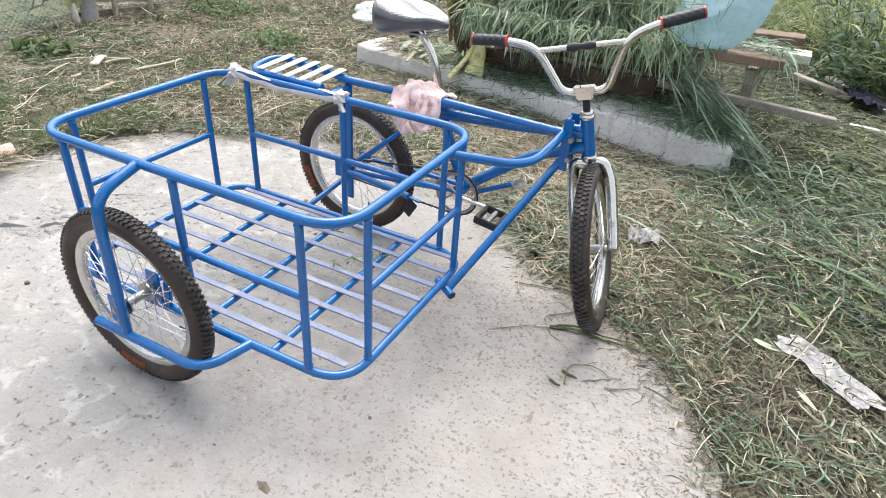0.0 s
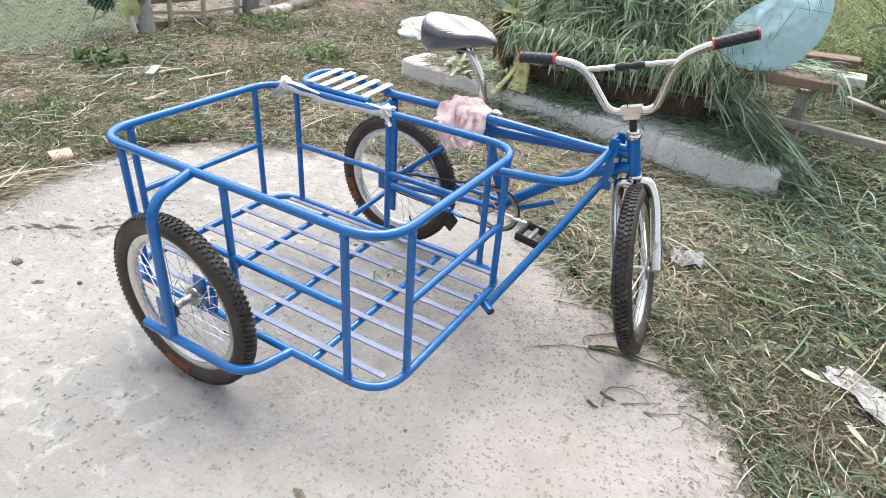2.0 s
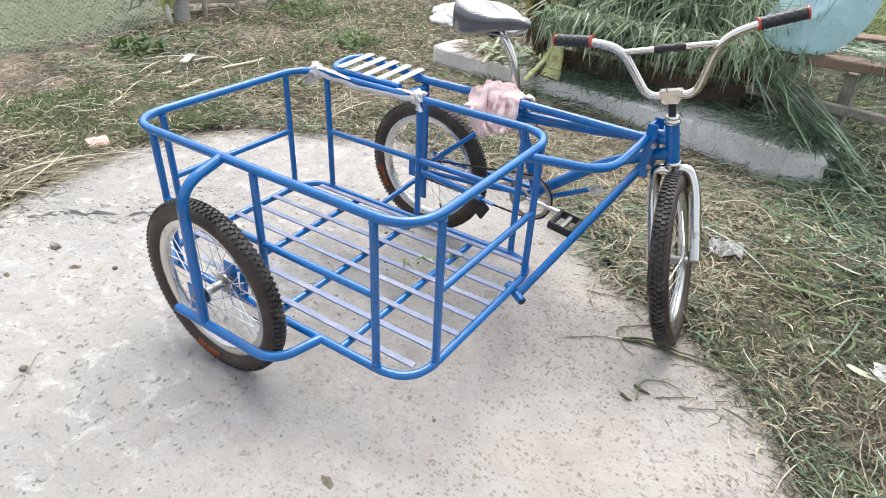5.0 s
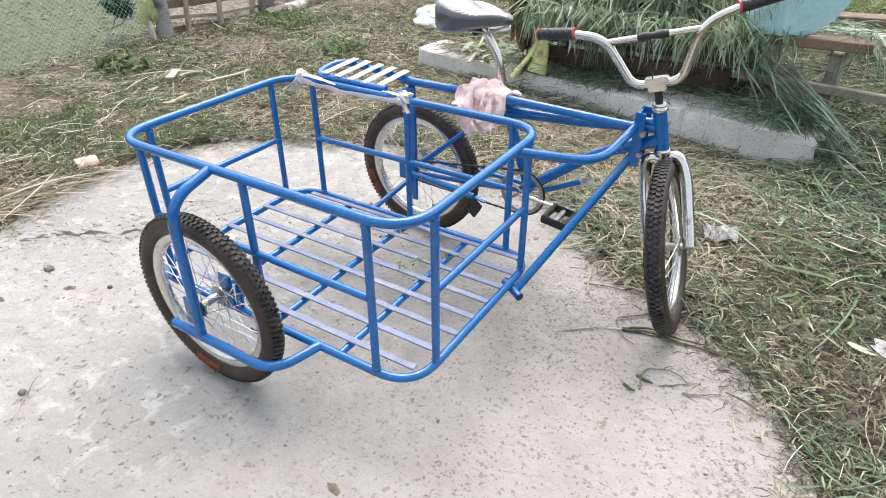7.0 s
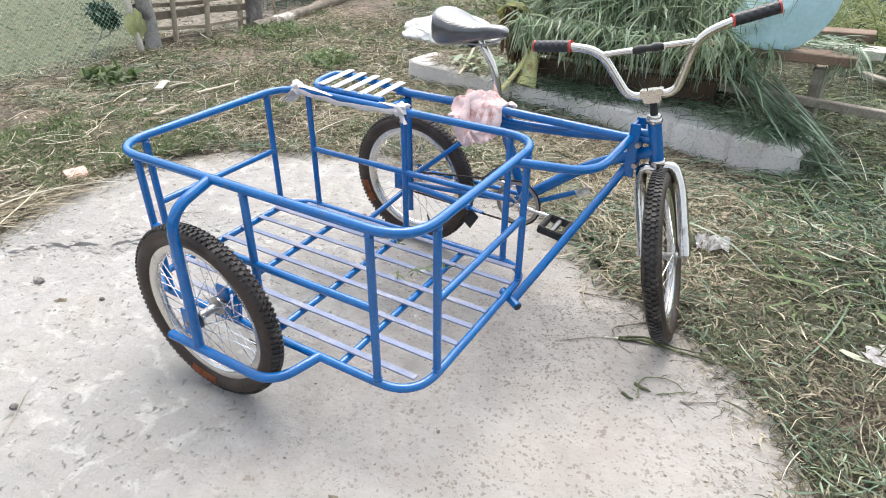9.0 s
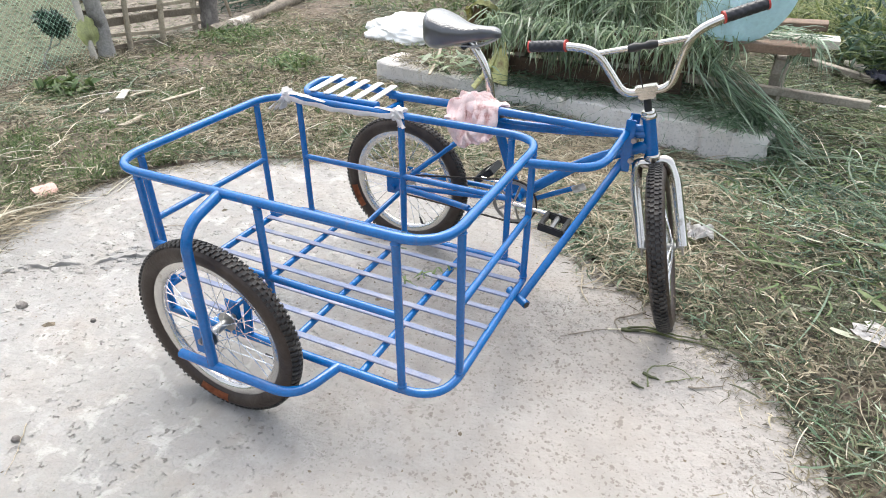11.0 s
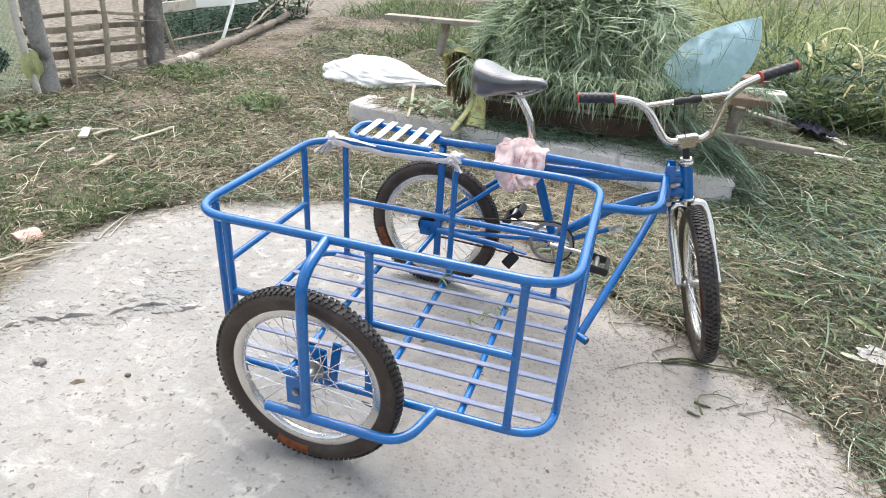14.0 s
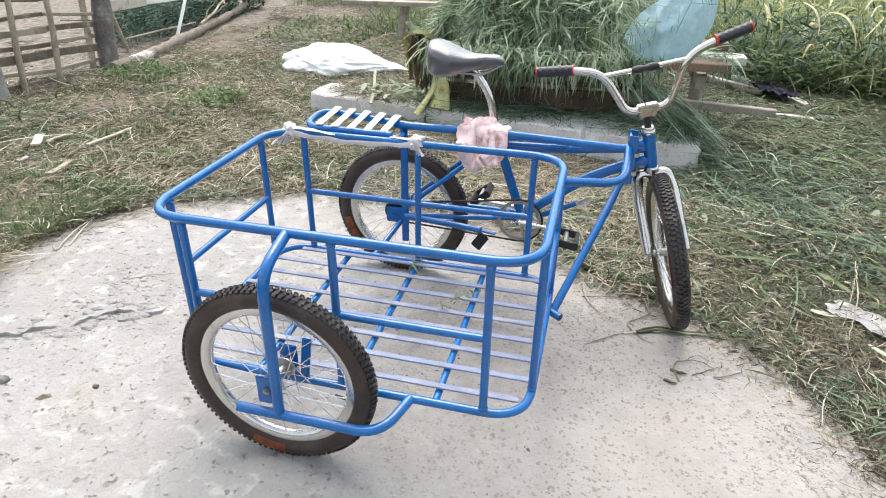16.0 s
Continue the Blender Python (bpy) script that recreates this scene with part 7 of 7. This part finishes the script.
ribbons("tall_grass", np.stack([tx, ty, ground_height(tx, ty) - 0.01], -1), rng.uniform(0, 6.28, n), rng.uniform(0.7, 1.5, n), rng.uniform(0.35, 0.95, n) * tall, rng.uniform(0.005, 0.014, n), -rng.uniform(0.3, 2.1, n), TALL, segs=6, label="tall yellowing green grass standing behind the boards", category="grass", twist=rng.normal(0, 0.3, n))
n = 130
tx, ty = rng.uniform(1.6, 4.5, n), rng.uniform(3.0, 4.3, n)
ribbons("withered_leaves", np.stack([tx, ty, ground_height(tx, ty) + rng.uniform(0.15, 0.7, n)], -1), rng.uniform(0, 6.28, n), rng.uniform(-0.2, 1.2, n), rng.uniform(0.2, 0.5, n), rng.uniform(0.012, 0.034, n), -rng.uniform(0.8, 2.2, n), WITHERED, segs=7, label="withered tan leaves among the tall grass", category="leaves", twist=rng.normal(0, 0.6, n))
n = 5000
tx, ty = rng.uniform(-3.6, -0.4, n), rng.uniform(4.4, 8.5, n)
ok = ~((tx < -2.2) & (ty < 6.0))
tx, ty = tx[ok], ty[ok]
n = len(tx)
ribbons("rough_grass", np.stack([tx, ty, ground_height(tx, ty) - 0.01], -1), rng.uniform(0, 6.28, n), rng.uniform(0.7, 1.4, n), rng.uniform(0.08, 0.3, n), rng.uniform(0.006, 0.012, n), -rng.uniform(0.4, 1.6, n), TUFT, segs=3, label="rough green grass beyond the sack", category="grass", twist=rng.normal(0, 0.3, n))

# weeds behind the netting and at the foot of the tall grass
def weeds(name, n, area, seed, lengths, widths, label, mat=TUFT, behind=False):
    r = np.random.default_rng(seed)
    x, y = r.uniform(area[0], area[1], n), r.uniform(area[2], area[3], n)
    if behind:
        ok = y > 3.05 + (-3.85 - x) * 1.13
        x, y = x[ok], y[ok]
        n = len(x)
    z0 = ground_height(x, y) + r.random(n) ** 1.5 * area[4]
    ribbons(name, np.stack([x, y, z0], -1), r.uniform(0, 6.28, n), r.uniform(0.0, 1.2, n), r.uniform(*lengths, n), r.uniform(*widths, n), -r.uniform(0.3, 1.5, n), mat, segs=4, label=label, category="weeds", twist=r.normal(0, 0.4, n))


weeds("netted_weeds", 3600, (-4.9, -3.75, 2.85, 5.8, 0.5), 101, (0.06, 0.2), (0.012, 0.035), "dark leafy weeds growing behind the netting", DARKWEED, True)
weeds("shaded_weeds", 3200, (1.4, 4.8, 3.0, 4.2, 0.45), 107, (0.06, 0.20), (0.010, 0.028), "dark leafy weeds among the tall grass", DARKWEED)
weeds("bank_weeds", 5500, (1.5, 4.6, 3.0, 3.8, 0.28), 102, (0.05, 0.16), (0.008, 0.022), "low leafy weeds at the foot of tall grass")
weeds("path_weeds", 1500, (-2.9, -0.9, 3.7, 5.2, 0.05), 103, (0.03, 0.09), (0.008, 0.02), "low leafy weeds beyond the sack")
weeds("post_weeds", 700, (-3.2, -2.65, 2.0, 2.4, 0.05), 108, (0.03, 0.09), (0.006, 0.014), "low green weeds at the foot of the fence post")
weeds("patch_weeds", 420, (-2.12, -1.80, 1.55, 1.9, 0.05), 109, (0.03, 0.08), (0.008, 0.018), "dark green leafy weed in the trodden litter")
weeds("yard_weeds", 1400, (-3.1, -1.0, 0.9, 3.0, 0.03), 105, (0.025, 0.07), (0.006, 0.016), "small leafy weeds growing through the litter")
weeds("leafy_clump", 110, (-3.05, -2.75, 0.52, 0.75, 0.06), 106, (0.05, 0.13), (0.015, 0.035), "dark broad-leaved weed growing in the litter")

# small litter on the pen's bare earth
rp = np.random.default_rng(120)
n = 5200
px, py = rp.uniform(-7.0, -3.3, n), rp.uniform(-1.6, 3.2, n)
gz = ground_height(px, py)
ribbons("pen_litter", np.stack([px, py, gz + 0.004], -1), rp.uniform(0, 6.28, n), rp.normal(0.05, 0.15, n), rp.uniform(0.015, 0.07, n), rp.uniform(0.004, 0.014, n), -rp.uniform(0.1, 0.6, n), GREENHAY, segs=2, floor=gz + 0.003, label="trodden leaf scraps on the bare pen", category="litter", twist=rp.normal(0, 0.6, n))
n = 1600
px, py = rp.uniform(-3.55, -2.75, n), rp.uniform(0.1, 1.5, n)
gz = ground_height(px, py)
ribbons("fence_litter", np.stack([px, py, gz + 0.006], -1), rp.uniform(0, 6.28, n), rp.normal(0.05, 0.2, n), rp.uniform(0.03, 0.16, n), rp.uniform(0.003, 0.007, n), -rp.uniform(0.1, 0.6, n), HAY, segs=3, floor=gz + 0.003, label="dry brown stalks along the fence line", category="litter", twist=rp.normal(0, 0.8, n))


def build_shrub():
    """A small dark shrub on a thin crooked stem."""
    e = thing("shrub", "small dark green shrub on a crooked stem behind the net", "shrub")
    line = rounded([(-3.39, 0.910, -0.02), (-3.41, 0.895, 0.075), (-3.43, 0.93, 0.115), (-3.52, 1.04, 0.135), (-3.60, 1.14, 0.20)], 0.02, steps=4)
    tube("stem", line, [0.0075 - 0.003 * k / len(line) for k in range(len(line))], DARKPOST, e, sides=7)
    tube("stem", rounded([(-3.50, 1.02, 0.128), (-3.56, 1.14, 0.13), (-3.60, 1.20, 0.18)], 0.02, steps=4), 0.004, DARKPOST, e, sides=6)
    r = np.random.default_rng(33)
    n = 900
    th, q, rad = r.uniform(0, 6.28, n), r.uniform(-1, 1, n), r.random(n) ** 0.4
    cy, cz = np.sqrt(1 - q * q) * np.cos(th) * rad, q * rad
    base = np.stack([-3.64 + np.sqrt(1 - q * q) * np.sin(th) * rad * 0.10 - 0.06 * cy, 1.19 + 0.14 * cy, 0.25 + 0.085 * cz - 0.05 * cy], -1)
    ribbons("foliage", base, r.uniform(0, 6.28, n), r.normal(0.1, 0.7, n), r.uniform(0.025, 0.06, n), r.uniform(0.014, 0.026, n), -r.uniform(0.2, 1.2, n), SHADELEAF, segs=3).parent = e


def build_net():
    """Coarse green netting hung along the pen from the thick post."""
    e = thing("net_fence", "sagging pale green netting hung along the pen", "net fence")
    bm = bmesh.new()
    length, high, pitch = 2.5, 0.62, 0.036
    way = Vector((0.06, -1.0, 0)).normalized()
    start = Vector((-3.40, 1.27, 0.0))

    def at_net(u, z):
        return start + way * u + Vector((0.03 * math.sin(u * 2.3) + 0.015 * math.sin(z * 9 + u * 5), 0, z + 0.012 * math.sin(u * 3.7)))

    n = int((length + high) / pitch)
    for k in range(n):
        for lean in (1, -1):
            pts = []
            u0 = k * pitch - (high if lean > 0 else 0)
            for m in range(9):
                z = high * m / 8
                u = u0 + lean * z if lean > 0 else u0 - z
                if 0 <= u <= length:
                    pts.append(at_net(u, z))
            if len(pts) > 1:
                sweep(bm, pts, 0.0009, sides=3)
    part("mesh", bm, GREENNET, e)
    tube("head_cord", [at_net(length * k / 24, high) for k in range(25)], 0.003, GREENNET, e, sides=5)
    part("stake", rough_pole(bmesh.new(), at_net(length, -0.06), at_net(length, high + 0.08), 0.016, 0.013, 81, wob=0.008), BAMBOO, e, "thin bamboo stake")


GREENNET = material("green_net_cord", (0.30, 0.52, 0.38), rough=0.6, vary=0.2, bump=0)
SHADELEAF = material("dark_green_leaf", None, rough=0.55, vary=0.3, scale=3, fine=40, bump=0, islands=[(0.008, 0.022, 0.014), (0.018, 0.045, 0.028), (0.035, 0.075, 0.045), (0.012, 0.030, 0.018)], translucent=0.15)
build_shrub()
build_net()
YELLOWBAG = material("yellow_green_plastic", (0.66, 0.69, 0.42), rough=0.4, vary=0.2, scale=16, bump=0.2, translucent=0.5)
bm = bmesh.new()
g = []
for i in range(13):
    row = []
    for j in range(13):
        u, v = i / 6 - 1, j / 6 - 1
        p = Vector((u * math.sqrt(max(0, 1 - v * v / 2)), v * math.sqrt(max(0, 1 - u * u / 2))))
        q = Vector((u * 2, v * 2, 2.0))
        row.append(bm.verts.new((-3.318 + 0.020 * noise.noise(q) - 0.03 * p.length ** 2, 1.235 + 0.085 * p.y * (1 + 0.15 * noise.noise(q * 0.7)), 0.215 + 0.10 * p.x * (1 + 0.12 * noise.noise(q + Vector((4, 0, 0)))))))
    g.append(row)
for i in range(12):
    for j in range(12):
        bm.faces.new((g[i][j], g[i + 1][j], g[i + 1][j + 1], g[i][j + 1]))
bmesh.ops.solidify(bm, geom=list(bm.faces), thickness=0.002)
tagged(link("plastic_bag", bm, YELLOWBAG), "yellow-green plastic bag tied on the fence post", "plastic bag")
for a, b, r in (((-3.20, 0.98, 0.02), (-3.12, 1.42, 0.03), 0.008), ((-3.12, 0.86, 0.02), (-3.18, 1.20, 0.03), 0.006), ((-3.05, 1.05, 0.02), (-3.16, 1.32, 0.035), 0.005)):
    tagged(link("stick", rough_pole(bmesh.new(), a, b, r, r * 0.7, a[1] * 9, wob=0.012), BAMBOO), "dry tan stick at the foot of the fence", "stick", group="sticks by the fence")

n = 420
sx, sy = rp.normal(-1.63, 0.06, n), rp.uniform(-0.85, -0.38, n)
ribbons("edge_straw", np.stack([sx, sy, np.full(n, 0.006) + rp.random(n) * 0.02], -1), rp.normal(1.25, 0.45, n), rp.normal(0.04, 0.1, n), rp.uniform(0.06, 0.22, n), rp.uniform(0.002, 0.005, n), -rp.uniform(0.0, 0.3, n), TAN, segs=4, floor=np.full(n, 0.004), label="loose tan straw along the edge of the slab", category="straw", twist=rp.normal(0, 0.5, n))

# broad fresh blades on the cut grass
rb = np.random.default_rng(130)
n = 20
bx, by = rb.uniform(1.02, 1.75, n), rb.uniform(0.25, 0.95, n)
gz = ground_height(bx, by)
ribbons("broad_blades", np.stack([bx, by, gz + 0.03 + rb.random(n) * 0.02], -1), rb.normal(-0.55, 0.7, n), rb.normal(0.06, 0.08, n), rb.uniform(0.12, 0.34, n), rb.uniform(0.008, 0.020, n), -rb.uniform(0.05, 0.35, n), TUFT, segs=6, floor=gz + 0.012, label="broad fresh green blades on the cut grass", category="grass", twist=rb.normal(0, 0.25, n))

# an unseen tree line, added to close the place and darken the chrome's reflections
bm = bmesh.new()
rows = []
for k in range(160):
    a = 2 * math.pi * k / 160
    q = Vector((math.cos(a) * 5, math.sin(a) * 5, 0))
    h = 6.5 + 2.2 * noise.noise(q) + 1.2 * noise.noise(q * 3.1)
    rows.append([bm.verts.new((math.cos(a) * (34 + b), math.sin(a) * (34 + b), z * h - 0.2)) for z, b in ((0, 0), (0.35, -0.8), (0.75, -0.2), (1.0, 1.2))])
for k in range(160):
    r0, r1 = rows[k], rows[(k + 1) % 160]
    for j in range(3):
        bm.faces.new((r0[j], r0[j + 1], r1[j + 1], r1[j]))
ADDEDTREES = material("added_far_foliage", (0.045, 0.07, 0.032), rough=0.9, vary=0.5, scale=0.8, fine=6, bump=0.6, bump_scale=3)
tagged(link("backdrop", bm, ADDEDTREES), "unseen dark green ring of trees added to darken reflections", "trees", kind="structure")
